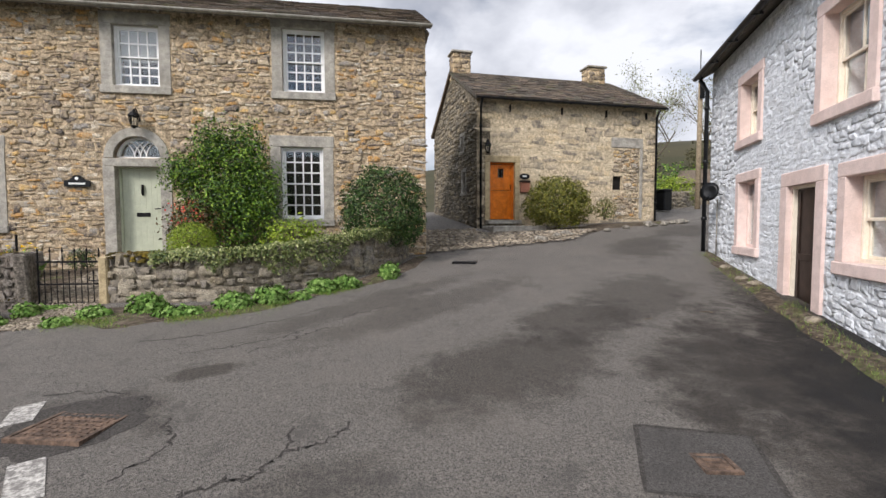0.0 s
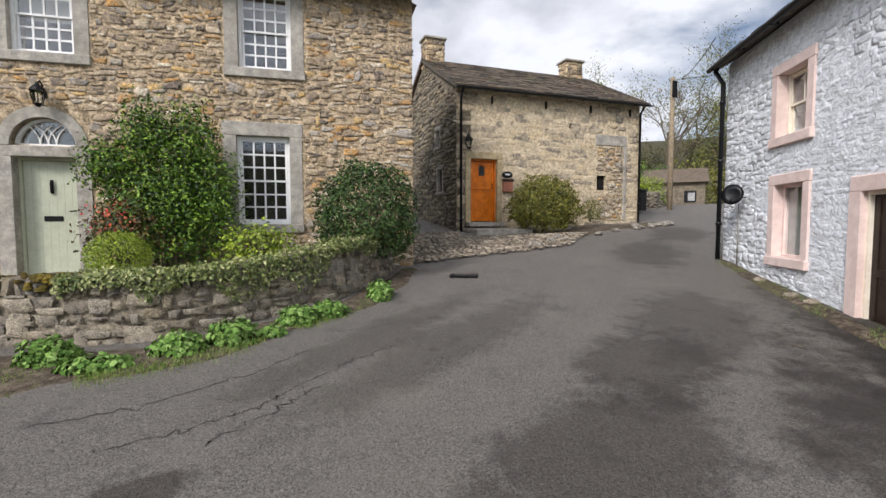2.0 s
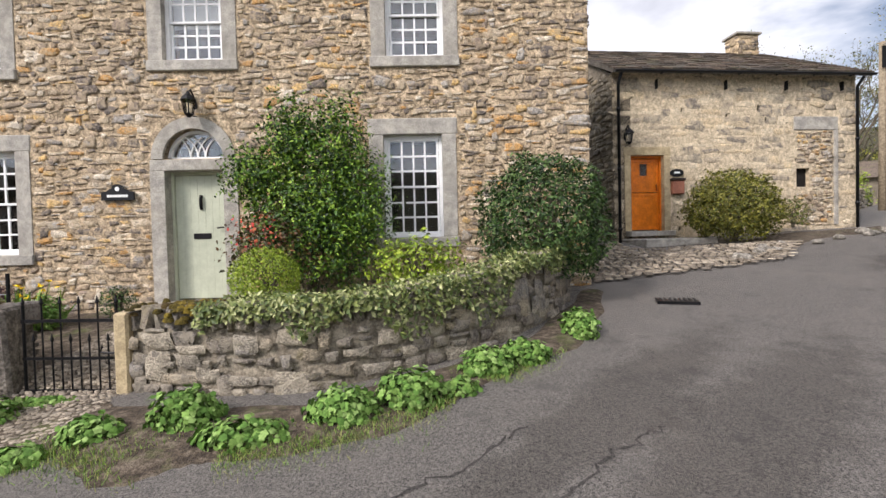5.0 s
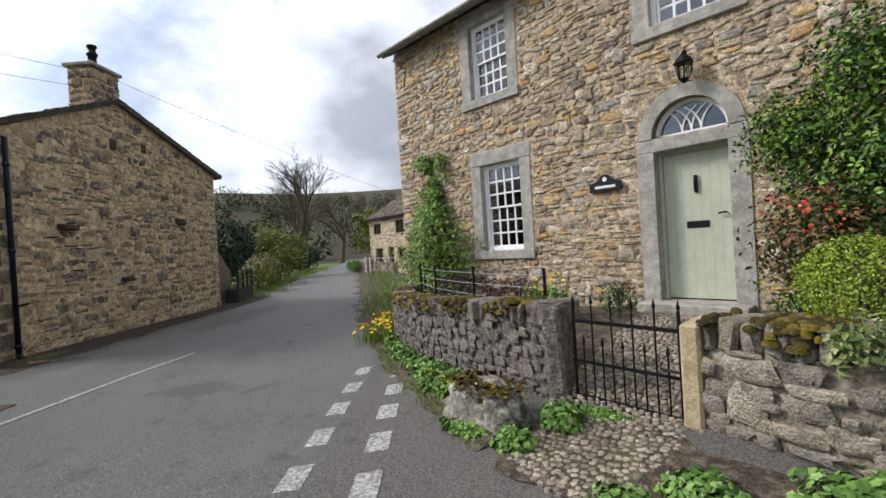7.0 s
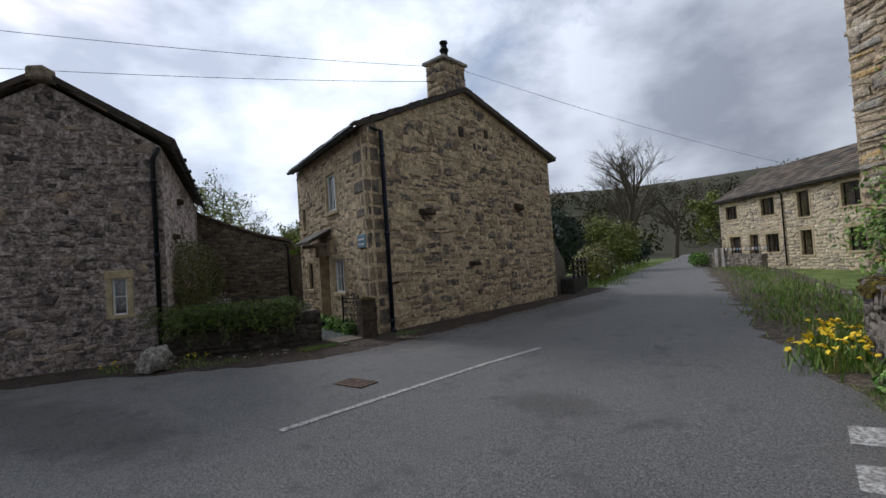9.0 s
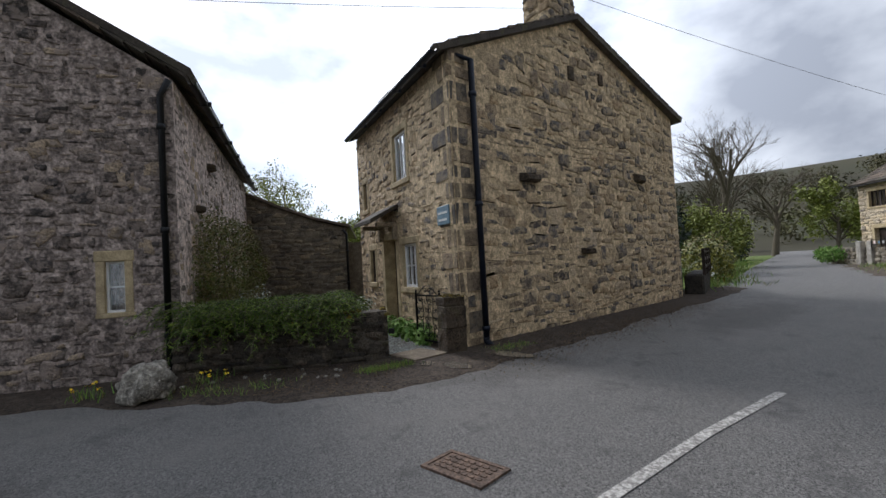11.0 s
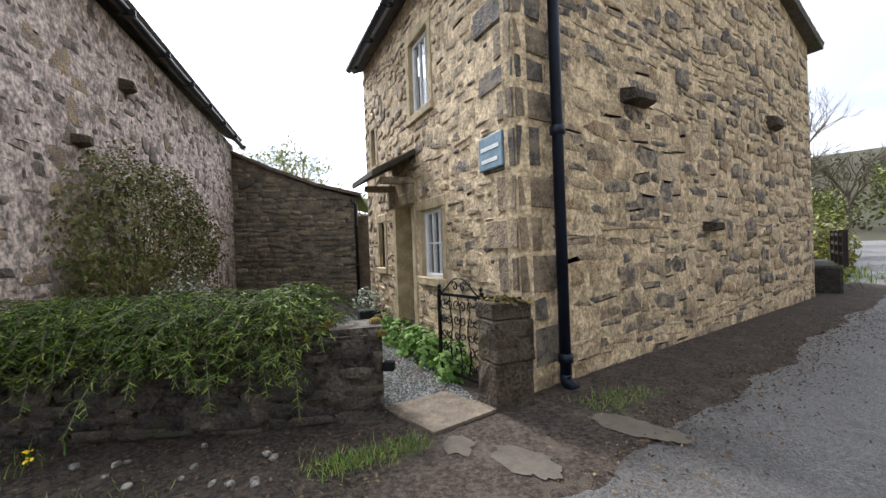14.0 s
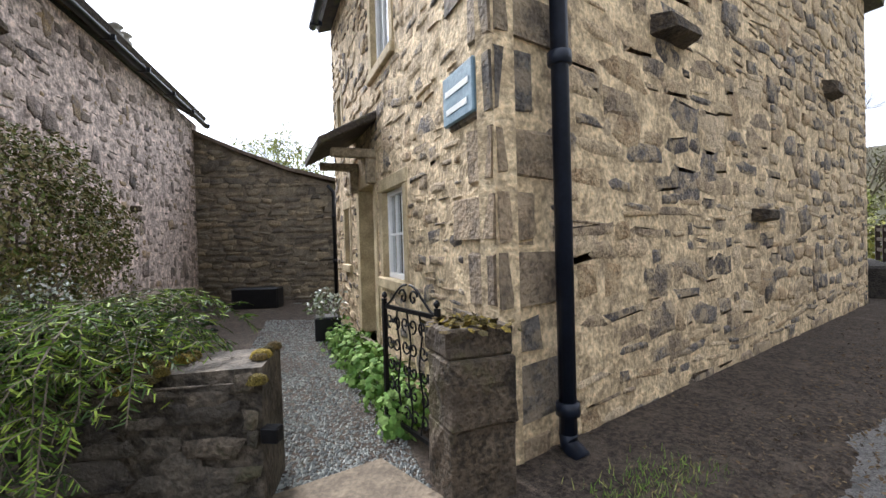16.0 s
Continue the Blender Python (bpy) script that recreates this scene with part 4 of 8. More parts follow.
part("door_handle", tubes([(dw - 0.12, 0.19, 1.16), (dw - 0.12, 0.15, 1.16), (dw - 0.2, 0.15, 1.15)], 0.012, 8), M["iron"], door, "black iron lever handle")
part("lintel", boxes((-0.22, -0.02, dh - 0.006, dw + 0.22, 0.3, dh + 0.17), bevel=0.012), M["dressed"], door)
part("jamb", boxes((-0.22, -0.02, -0.6, 0.008, 0.3, dh - 0.004), bevel=0.003), M["dressed"], door)
part("jamb", boxes((dw - 0.008, -0.02, -0.6, dw + 0.22, 0.3, dh - 0.004), bevel=0.003), M["dressed"], door)
part("threshold", boxes((-0.2, -0.35, -0.16, dw + 0.2, 0.3, 0.0), bevel=0.015), M["dressed"], door)
fan = thing("fanlight", HOUSE @ pose(hs(FAN_X), 0, FAN_Z), "half-round gothic fanlight with white tracery over the door", "window", kind="structure")


def arc_band(r0, r1, y0, y1, a0=0.0, a1=math.pi, seg=20, cx=0.0, cz=0.0, bm=None):
    bm = bm or bmesh.new()
    rows = []
    for k in range(seg + 1):
        a = a0 + (a1 - a0) * k / seg
        ca, sa = math.cos(a), math.sin(a)
        rows.append([bm.verts.new((cx + r * ca, y, cz + r * sa)) for r, y in ((r0, y0), (r1, y0), (r1, y1), (r0, y1))])
    for a, b in zip(rows, rows[1:]):
        for k in range(4):
            j = (k + 1) % 4
            bm.faces.new((a[k], a[j], b[j], b[k]))
    bm.faces.new(rows[0])
    bm.faces.new(rows[-1][::-1])
    return bm


part("arch_stone", arc_band(FAN_R, FAN_R + 0.18, -0.025, 0.3), M["dressed"], fan, "grey dressed stone arch")
bm = bmesh.new()
n = 20
for side in (-1, 1):
    ring = [(side * FAN_R * math.cos(math.pi / 2 * k / 10), FAN_R * math.sin(math.pi / 2 * k / 10)) for k in range(11)]
    c0 = bm.verts.new((side * FAN_R, 0.02, FAN_R))
    vv = [bm.verts.new((x, 0.02, z)) for x, z in ring]
    ww = [bm.verts.new((x, 0.4, z)) for x, z in ring]
    for k in range(10):
        bm.faces.new((c0, vv[k], vv[k + 1]))
        bm.faces.new((vv[k], vv[k + 1], ww[k + 1], ww[k]))
part("spandrel", bm, M["house_mortar"], fan)
part("fan_frame", arc_band(FAN_R - 0.05, FAN_R - 0.005, 0.12, 0.2), M["white_paint"], fan)
part("fan_base", boxes((-FAN_R + 0.005, 0.12, 0.002, FAN_R - 0.005, 0.2, 0.045)), M["white_paint"], fan)
for cx in (-0.4, 0.0, 0.4, -0.2, 0.2):
    for side in (0, 1):
        r = 0.36
        c = cx * FAN_R * 1.25 + (r if side else -r)
        pts = []
        for k in range(13):
            a = (math.pi - k * 0.075 * 1.2) if side else k * 0.075 * 1.2
            x, z = c + r * math.cos(a), 0.03 + r * 1.05 * math.sin(a)
            if math.hypot(x, z) < FAN_R - 0.03:
                pts.append((x, 0.15, z))
        if len(pts) > 2 and abs(cx) < 0.35:
            part("tracery_bar", tubes(pts, 0.012, 6), M["white_paint"], fan)
gl_bm = bmesh.new()
ring = [gl_bm.verts.new((math.cos(math.pi * k / 16) * (FAN_R - 0.04), 0.17, math.sin(math.pi * k / 16) * (FAN_R - 0.04) + 0.01)) for k in range(17)]
f0 = gl_bm.faces.new(ring)
ext = bmesh.ops.extrude_face_region(gl_bm, geom=[f0])
bmesh.ops.translate(gl_bm, verts=[g for g in ext["geom"] if isinstance(g, bmesh.types.BMVert)], vec=(0, 0.006, 0))
part("pane", gl_bm, M["glass"], fan).visible_shadow = False

# ---- barn conversion with the orange door ----
BX, BY, BDEG, BLEN, BEAVE = 5.45, 14.22, 4.5, 7.2, 5.8
BARN = frame_at(BX, BY, BDEG)


def bw_(x, y, z=0.0):
    """A place in the barn's own frame, in the world."""
    return BARN @ Vector((x, y, z))


od0, odz = 0.48, 1.54
barn_open = [(od0, odz - 0.06, od0 + 0.96, odz + 2.05), (5.36, 2.68, 5.76, 3.2)]
barn_wall = wall_core("wall_barn_front", BARN, BLEN, 0.4, BEAVE, 0.5, barn_open, M["barn_mortar"], "pale sandstone rubble front wall of the converted barn")
keep_b = [(od0 - 0.2, 0.3, od0 + 1.16, odz + 2.3), (5.25, 4.26, 6.7, 4.68), (5.3, 2.6, 5.85, 3.3)]
rng = random.Random(31)
stones = lay_courses(rng, BLEN, 0.9, BEAVE - 0.05, keep_b, 0.13, 0.24, 0.25, 0.65, joint=0.018, quoin=0.5)
put_stones(barn_wall, thin(stones, rng, 0.75), M["barn_stone"], rng, proud=0.012, singles=280, near=lambda q: abs(q[0] - 2.0) + abs(q[1] - 2.5))
infill = [(5.36 + s, z, w, h) for s, z, w, h in lay_courses(rng, 1.12, 1.6, 4.22, [(-0.1, 2.6, 0.43, 3.28)], 0.07, 0.15, 0.12, 0.32, joint=0.03)]
put_stones(barn_wall, infill, M["house_stone"], rng, proud=0.035, singles=0)
part("lintel", boxes((5.28, -0.03, 4.26, 6.64, 0.1, 4.64), bevel=0.02), M["dressed"], barn_wall, "long grey stone lintel over a blocked barn doorway")
part("blocked_jamb", boxes((6.5, -0.05, 1.6, 6.62, 0.1, 4.26), bevel=0.012), M["dressed"], barn_wall)
od = thing("door_2", BARN @ pose(od0, 0, odz), "orange-stained wooden stable door with small glazed panel", "door", kind="structure")
for z0, z1 in ((0.03, 1.05), (1.065, 1.98)):
    leaf = part("door_leaf", boxes((0.05, 0.2, z0, 0.12, 0.25, z1), (0.84, 0.2, z0, 0.91, 0.25, z1), (0.12, 0.2, z0, 0.84, 0.25, z0 + 0.09), (0.12, 0.2, z1 - 0.09, 0.84, 0.25, z1), bevel=0.005), M["orange_wood"], od)
    for k in range(6):
        x = 0.12 + k * 0.12
        if z0 < 0.5:
            part("board", boxes((x, 0.212, z0 + 0.09, x + 0.116, 0.24, z1 - 0.09)), M["orange_wood"], leaf)
        else:
            gap = 0.3 < x + 0.06 < 0.62
            part("board", boxes((x, 0.212, z0 + 0.09, x + 0.116, 0.24, 1.5 if gap else z1 - 0.09)), M["orange_wood"], leaf)
part("door_window_frame", boxes((0.33, 0.195, 1.48, 0.37, 0.25, 1.88), (0.59, 0.195, 1.48, 0.63, 0.25, 1.88), (0.37, 0.195, 1.48, 0.59, 0.25, 1.52), (0.37, 0.195, 1.84, 0.59, 0.25, 1.88)), M["orange_wood"], od)
part("pane", boxes((0.37, 0.22, 1.52, 0.59, 0.226, 1.84)), M["glass"], od).visible_shadow = False
part("door_frame", boxes((0, 0.14, 0, 0.05, 0.27, 2.05), (0.91, 0.14, 0, 0.96, 0.27, 2.05), (0.05, 0.14, 1.99, 0.91, 0.27, 2.05)), M["orange_wood"], od)
part("door_handle", tubes([(0.84, 0.19, 1.25), (0.84, 0.15, 1.25), (0.84, 0.15, 1.1)], 0.014, 8), M["iron"], od, "black iron pull handle")
stone_surround(od, 0.96, 2.05, 0.17, 0.22, 0.0, M["dressed_warm"], deep=0.3)
part("threshold", boxes((-0.15, -0.3, -0.14, 1.1, 0.3, 0.0), bevel=0.015), M["dressed"], od)
# vent niche, its shade drawn as a near-black sheet
thing("wall_vent", BARN @ pose(5.36, 0.12, 2.68), "near-black sheet for the shade in the square stone vent niche", "vent", kind="structure", bm=boxes((0, 0, 0, 0.4, 0.05, 0.52)), material=M["inner_gloom"])
BD = 7.0
barn_mid = BD / 2
RIDGE_B = 7.75


def barn_top(s):
    return BEAVE + (RIDGE_B - BEAVE) * (1 - abs(s - barn_mid) / barn_mid) - 0.05


side_m = BARN @ pose(0, BD, 0, 0, 0, -90)
barn_side = wall_core("wall_barn_west", side_m, BD, 0.4, BEAVE, 0.5, [(5.1, 2.6, 5.6, 3.4), (4.9, 4.2, 5.3, 4.8)], M["side_mortar"], "rubble gable wall of the barn, darker than its front", top=barn_top, cut=6)
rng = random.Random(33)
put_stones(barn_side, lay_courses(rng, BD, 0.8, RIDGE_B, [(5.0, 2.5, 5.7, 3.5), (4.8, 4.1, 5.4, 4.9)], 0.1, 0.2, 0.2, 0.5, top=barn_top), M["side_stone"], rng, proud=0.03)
for k, (s0, z0, w, h) in enumerate(((5.1, 2.6, 0.5, 0.8), (4.9, 4.2, 0.4, 0.6))):
    w_ = casement_window("window_barn", side_m @ pose(s0, 0, z0), w, h, 1, 2, "small dark-framed window in the barn gable", M["brown_paint"])
    stone_surround(w_, w, h, 0.12, 0.16, 0.1, M["dressed"])
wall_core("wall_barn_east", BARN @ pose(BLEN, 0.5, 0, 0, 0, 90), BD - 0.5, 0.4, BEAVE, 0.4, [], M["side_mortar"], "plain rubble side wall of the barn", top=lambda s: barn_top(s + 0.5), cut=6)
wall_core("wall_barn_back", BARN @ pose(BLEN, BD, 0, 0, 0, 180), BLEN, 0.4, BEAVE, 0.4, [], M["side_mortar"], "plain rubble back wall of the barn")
slate_roof("roof_barn_front", bw_(-0.12, -0.32, BEAVE - 0.02), bw_(BLEN + 0.2, -0.32, BEAVE - 0.02), bw_(BLEN + 0.2, barn_mid, RIDGE_B + 0.05), bw_(-0.12, barn_mid, RIDGE_B + 0.05), "mossy brown stone-slate roof of the barn", rng, row=0.24, width=0.36)
slate_roof("roof_barn_back", bw_(BLEN + 0.2, BD + 0.3, BEAVE - 0.02), bw_(-0.12, BD + 0.3, BEAVE - 0.02), bw_(-0.12, barn_mid, RIDGE_B + 0.05), bw_(BLEN + 0.2, barn_mid, RIDGE_B + 0.05), "stone-slate rear roof of the barn", rng, row=0.5, width=0.8)
gutter_run("gutter", bw_(-0.1, -0.38, BEAVE - 0.07), bw_(BLEN + 0.2, -0.38, BEAVE - 0.07), M["plastic_black"], "black gutter along the barn eaves", r=0.055)
p0 = bw_(0.12, -0.1)
drain_pipe("drainpipe", [(p0.x, p0.y, 1.1), (p0.x, p0.y, BEAVE - 0.35), (p0.x, p0.y - 0.2, BEAVE - 0.12)], 0.04, M["plastic_black"], "black drainpipe on the barn corner", clips=(1.6, 3.2, 4.8))
p0 = bw_(BLEN - 0.05, -0.1)
drain_pipe("drainpipe", [(p0.x, p0.y, 1.4), (p0.x, p0.y, BEAVE - 0.35), (p0.x, p0.y - 0.2, BEAVE - 0.12)], 0.04, M["plastic_black"], "black drainpipe at the far barn corner", clips=(2.2, 4.0))


def chimney(m, w, d, h, label, stone, pots=0, cap=0.08):
    ch = thing("chimney", m, label, "chimney")
    part("chimney_body", boxes((-w / 2, -d / 2, 0, w / 2, d / 2, h), bevel=0.02), stone, ch)
    rng_ = random.Random(5)
    for side, L, mm in ((0, w, pose(-w / 2, -d / 2, 0)), (1, d, pose(w / 2, -d / 2, 0, 0, 0, 90)), (2, w, pose(w / 2, d / 2, 0, 0, 0, 180)), (3, d, pose(-w / 2, d / 2, 0, 0, 0, 270))):
        st = lay_courses(rng_, L, 0.02, h, [], 0.16, 0.24, 0.22, 0.42)
        for s, z, ww, hh in st:
            vs, fs = stone_points(rng_, ww, hh, 0.02)
            raw_mesh("stone", [tuple(mm @ Vector((s + a, b, z + c))) for a, b, c in vs], fs, M["way_stone"], ch, True)
    part("cap", boxes((-w / 2 - cap, -d / 2 - cap, h, w / 2 + cap, d / 2 + cap, h + 0.09), bevel=0.02), M["dressed"], ch)
    for k in range(pots):
        x = (k - (pots - 1) / 2) * 0.3
        part("pot", lathe([(0.13, 0.0), (0.14, 0.1), (0.1, 0.16), (0.1, 0.34), (0.13, 0.36), (0.13, 0.42), (0.09, 0.44), (0.09, 0.56), (0.12, 0.58), (0.12, 0.63), (0.04, 0.66)], 14, at=(x, 0, h + 0.09)), M["iron"], ch, "black chimney pot with cowl", smooth=True)
    return ch


chimney(BARN @ pose(0.35, barn_mid, RIDGE_B - 0.3), 0.75, 0.6, 1.05, "square rubble chimney stack on the barn ridge", M["way_mortar"], pots=0)
chimney(BARN @ pose(BLEN - 0.6, barn_mid, RIDGE_B - 0.35), 0.8, 0.6, 0.95, "mossy stone chimney stack at the end of the barn", M["way_mortar"], pots=0)

# ---- white cottage ----
WX, WY, WDEG, WLEN, WEAVE = 9.52, 8.04, 245.8, 9.0, 4.78
WHITE = frame_at(WX, WY, WDEG)
WD0, WD1, WDZ0, WDZ1 = 3.92, 4.74, 0.10, 1.92
W_WIN = (("window_6", 1.90, 2.93, 0.82, 1.04, "upper"), ("window_7", 1.92, 0.95, 0.80, 1.20, "lower"), ("window_8", 4.75, 2.80, 0.95, 1.22, "upper"), ("window_9", 5.38, 0.92, 0.9, 1.0, "lower"))
w_open = [(s, z, s + w, z + h) for _, s, z, w, h, _l in W_WIN] + [(WD0, WDZ0, WD1, WDZ1)]
white_wall = wall_core("wall_white_front", WHITE, WLEN, -0.7, WEAVE, 0.5, w_open, M["white_wash"], "white limewashed rubble front wall of the cottage")
keep_w = [(s - 0.16, z - 0.17, s + w + 0.16, z + h + 0.17) for _, s, z, w, h, _l in W_WIN] + [(WD0 - 0.22, -0.8, WD1 + 0.22, WDZ1 + 0.2)]
rng = random.Random(41)
put_stones(white_wall, lay_courses(rng, WLEN, -0.3, WEAVE - 0.05, keep_w, 0.07, 0.15, 0.1, 0.3, joint=0.0), M["white_wash"], rng, proud=0.007, singles=290, near=lambda q: abs(q[0] - 3.4) + abs(q[1] - 2.0))
for nm, s, z, w, h, lv in W_WIN:
    if nm == "window_7":
        win = casement_window(nm, WHITE @ pose(s, 0, z), w, h, 1, 1, "large single pane with grey blind in pink stone surround", M["pink"])
        part("blind", boxes((0.05, 0.2, 0.05, w - 0.05, 0.21, h - 0.05)), M["blind"], win, "drawn grey blind")
    else:
        win = sash_window(nm, WHITE @ pose(s, 0, z), w, h, 2, 1, 1, f"cream four-pane sash window in pink stone surround on the {lv} floor", M["cream_paint"], recess=0.14, frame_w=0.05)
    stone_surround(win, w, h, 0.15, 0.17, 0.15, M["pink"], proud=0.035, sill_out=0.03, deep=0.14)
wd = thing("door_3", WHITE @ pose(WD0, 0, WDZ0), "dark brown door standing open in a pink stone frame", "door", kind="structure")
ww_, wh_ = WD1 - WD0, WDZ1 - WDZ0
part("lintel", boxes((-0.2, -0.04, wh_ - 0.006, ww_ + 0.2, 0.12, wh_ + 0.2), bevel=0.012), M["pink"], wd)
part("jamb", boxes((-0.2, -0.04, -0.15, 0.006, 0.06, wh_ - 0.004), bevel=0.003), M["pink"], wd)
part("jamb", boxes((ww_ - 0.006, -0.04, -0.15, ww_ + 0.2, 0.06, wh_ - 0.004), bevel=0.003), M["pink"], wd)
part("door_frame", boxes((0, 0.04, 0, 0.05, 0.16, wh_), (ww_ - 0.05, 0.04, 0, ww_, 0.16, wh_), (0.05, 0.04, wh_ - 0.05, ww_ - 0.05, 0.16, wh_)), M["cream_paint"], wd)
part("door_leaf", boxes((0.05, 0.09, 0.02, ww_ - 0.05, 0.13, wh_ - 0.05), (0.1, 0.076, 0.1, 0.16, 0.09, wh_ - 0.1), (ww_ - 0.16, 0.076, 0.1, ww_ - 0.1, 0.09, wh_ - 0.1), (0.16, 0.076, 0.75, ww_ - 0.16, 0.09, 0.85), bevel=0.004), M["brown_paint"], wd)
part("door_handle", tubes([(ww_ - 0.13, 0.08, 0.95), (ww_ - 0.13, 0.04, 0.95), (ww_ - 0.22, 0.04, 0.94)], 0.012, 8), M["iron"], wd, "dark metal lever handle")
part("door_step", boxes((-0.2, -0.3, -0.16, ww_ + 0.25, 0.3, 0.0), bevel=0.015), M["dressed"], wd)
for nm, mm, L in (("wall_white_north", WHITE @ pose(0, 5.5, 0, 0, 0, -90), 5.5), ("wall_white_back", WHITE @ pose(WLEN, 5.5, 0, 0, 0, 180), WLEN), ("wall_white_south", WHITE @ pose(WLEN, 0.5, 0, 0, 0, 90), 5.0)):
    wall_core(nm, mm, L, -0.7, WEAVE, 0.4, [], M["white_wash"], "white limewashed side wall of the cottage")


def ww(x, y, z=0.0):
    return WHITE @ Vector((x, y, z))


slate_roof("roof_white_front", ww(-0.15, -0.28, WEAVE + 0.0), ww(WLEN + 0.1, -0.28, WEAVE + 0.0), ww(WLEN + 0.1, 2.75, WEAVE + 1.6), ww(-0.15, 2.75, WEAVE + 1.6), "dark slate roof of the white cottage", rng)
slate_roof("roof_white_back", ww(WLEN + 0.1, 5.8, WEAVE), ww(-0.15, 5.8, WEAVE), ww(-0.15, 2.75, WEAVE + 1.6), ww(WLEN + 0.1, 2.75, WEAVE + 1.6), "dark slate rear roof of the white cottage", rng, row=0.5, width=0.8)
for x in (0.0, WLEN - 0.4):
    bm = bmesh.new()
    tri = [(0.0, 0.0), (5.5, 0.0), (2.75, 1.55)]
    f = [bm.verts.new((x, a, WEAVE + b - 0.02)) for a, b in tri]
    g = [bm.verts.new((x + 0.4, a, WEAVE + b - 0.02)) for a, b in tri]
    bm.faces.new(f)
    bm.faces.new(g[::-1])
    for i in range(3):
        bm.faces.new((f[i], f[(i + 1) % 3], g[(i + 1) % 3], g[i]))
    thing("gable_white", WHITE, "white limewashed gable of the cottage", "gable", kind="structure", bm=bm, material=M["white_wash"])
gutter_run("gutter", ww(-0.15, -0.33, WEAVE - 0.05), ww(WLEN + 0.1, -0.33, WEAVE - 0.05), M["plastic_black"], "black gutter along the white cottage eaves", r=0.06)
p0 = ww(0.05, -0.12)
drain_pipe("drainpipe", [(p0.x, p0.y, 0.75), (p0.x, p0.y, WEAVE - 0.4), (p0.x - 0.12, p0.y + 0.1, WEAVE - 0.12)], 0.045, M["plastic_black"], "black drainpipe at the white cottage corner", clips=(1.5, 2.8, 4.0))
chimney(WHITE @ pose(1.6, 2.75, WEAVE + 1.2), 0.8, 0.55, 0.85, "white-painted chimney with a mossy stone cap", M["white_wash"])

# ---- gable cottage across the road ----
CX, CY = -13.515, 2.413
GDEG, FDEG = 134.5, 29.5
GLEN, GEAVE, GAPEX = 8.35, 4.3, 5.95
GAPEX_S = 3.62
GABLE = frame_at(CX, CY, GDEG)


def gable_top(s):
    if s < GAPEX_S:
        return GEAVE + (GAPEX - GEAVE) * s / GAPEX_S
    return GAPEX - (GAPEX - GEAVE - 0.35) * (s - GAPEX_S) / (GLEN - GAPEX_S)


gable_wall = wall_core("wall_cottage_gable", GABLE, GLEN, -0.8, GEAVE, 0.13, [], M["way_mortar"], "buff rubble gable wall of the cottage with dark through-stones", top=gable_top, cut=16)
rng = random.Random(51)
stones = lay_courses(rng, GLEN, -0.45, GAPEX, [(-0.1, -1, 0.42, 4.3)], 0.08, 0.24, 0.13, 0.52, top=gable_top, joint=0.045)
put_stones(gable_wall, thin(stones, rng, 0.86), M["way_stone"], rng, proud=0.011, singles=290, near=lambda q: q[0] + abs(q[1] - 1.2) * 0.9)
for s, z, w, h, d in ((1.85, 2.49, 0.62, 0.17, 0.16), (6.13, 2.82, 0.5, 0.24, 0.14), (3.63, 1.13, 0.5, 0.15, 0.14), (3.44, 4.78, 0.2, 0.32, 0.05), (4.62, 4.9, 0.18, 0.26, 0.05)):
    vs, fs = stone_points(rng, w, h, d, rough=0.1, back=0.1)
    ob = raw_mesh("through_stone", vs, fs, M["pillar"], gable_wall)
    ob.matrix_local = pose(s, 0, z)
FLEN = 5.15
fx, fy = ends(CX, CY, FDEG + 180, FLEN)
FRONT = frame_at(fx, fy, FDEG)


def fs_(d):
    return FLEN - d


F_OPEN = ((fs_(2.30), 0.62, 0.7, 0.84), (fs_(2.56), 2.72, 0.70, 0.96), (fs_(4.4), 0.68, 0.36, 0.76), (fs_(4.72), 2.42, 0.3, 0.66))
FD0, FDZ = fs_(3.4), -0.12
f_open = [(s, z, s + w, z + h) for s, z, w, h in F_OPEN] + [(FD0, FDZ, FD0 + 0.75, FDZ + 1.72)]
front_wall = wall_core("wall_cottage_front", FRONT, FLEN, -0.8, 4.3, 0.13, f_open, M["way_mortar"], "buff rubble front wall of the cottage beside the yard")
keep_f = [(s - 0.12, z - 0.12, s + w + 0.12, z + h + 0.14) for s, z, w, h in F_OPEN] + [(FD0 - 0.14, -1, FD0 + 0.89, FDZ + 1.9), (FLEN - 0.4, -1, FLEN + 0.1, 4.25)]
put_stones(front_wall, thin(lay_courses(rng, FLEN, -0.45, 4.25, keep_f, 0.06, 0.18, 0.1, 0.38, joint=0.05), rng, 0.72), M["way_stone"], rng, proud=0.013, singles=240, near=lambda q: (FLEN - q[0]) + abs(q[1] - 1.2) * 0.8)
for k, (s, z, w, h) in enumerate(F_OPEN):
    win = casement_window(f"window_{10 + k}", FRONT @ pose(s, 0, z), w, h, 3 if k < 2 else 1, 2 if k != 1 else 1, "white casement window in warm stone surround", M["white_paint"] if k < 2 else M["brown_paint"], recess=0.05)
    stone_surround(win, w, h, 0.1, 0.13, 0.1, M["dressed_warm"], sill_out=0.03)
fd = thing("door_4", FRONT @ pose(FD0, 0, FDZ), "weathered timber cottage door under a slate canopy", "door", kind="structure")
for k in range(6):
    part("board", boxes((0.03 + k * 0.115, 0.25, 0.0, 0.03 + k * 0.115 + 0.111, 0.29, 1.7), bevel=0.003), M["wood_grey"], fd)
stone_surround(fd, 0.75, 1.72, 0.13, 0.16, 0.0, M["dressed_warm"], deep=0.24)
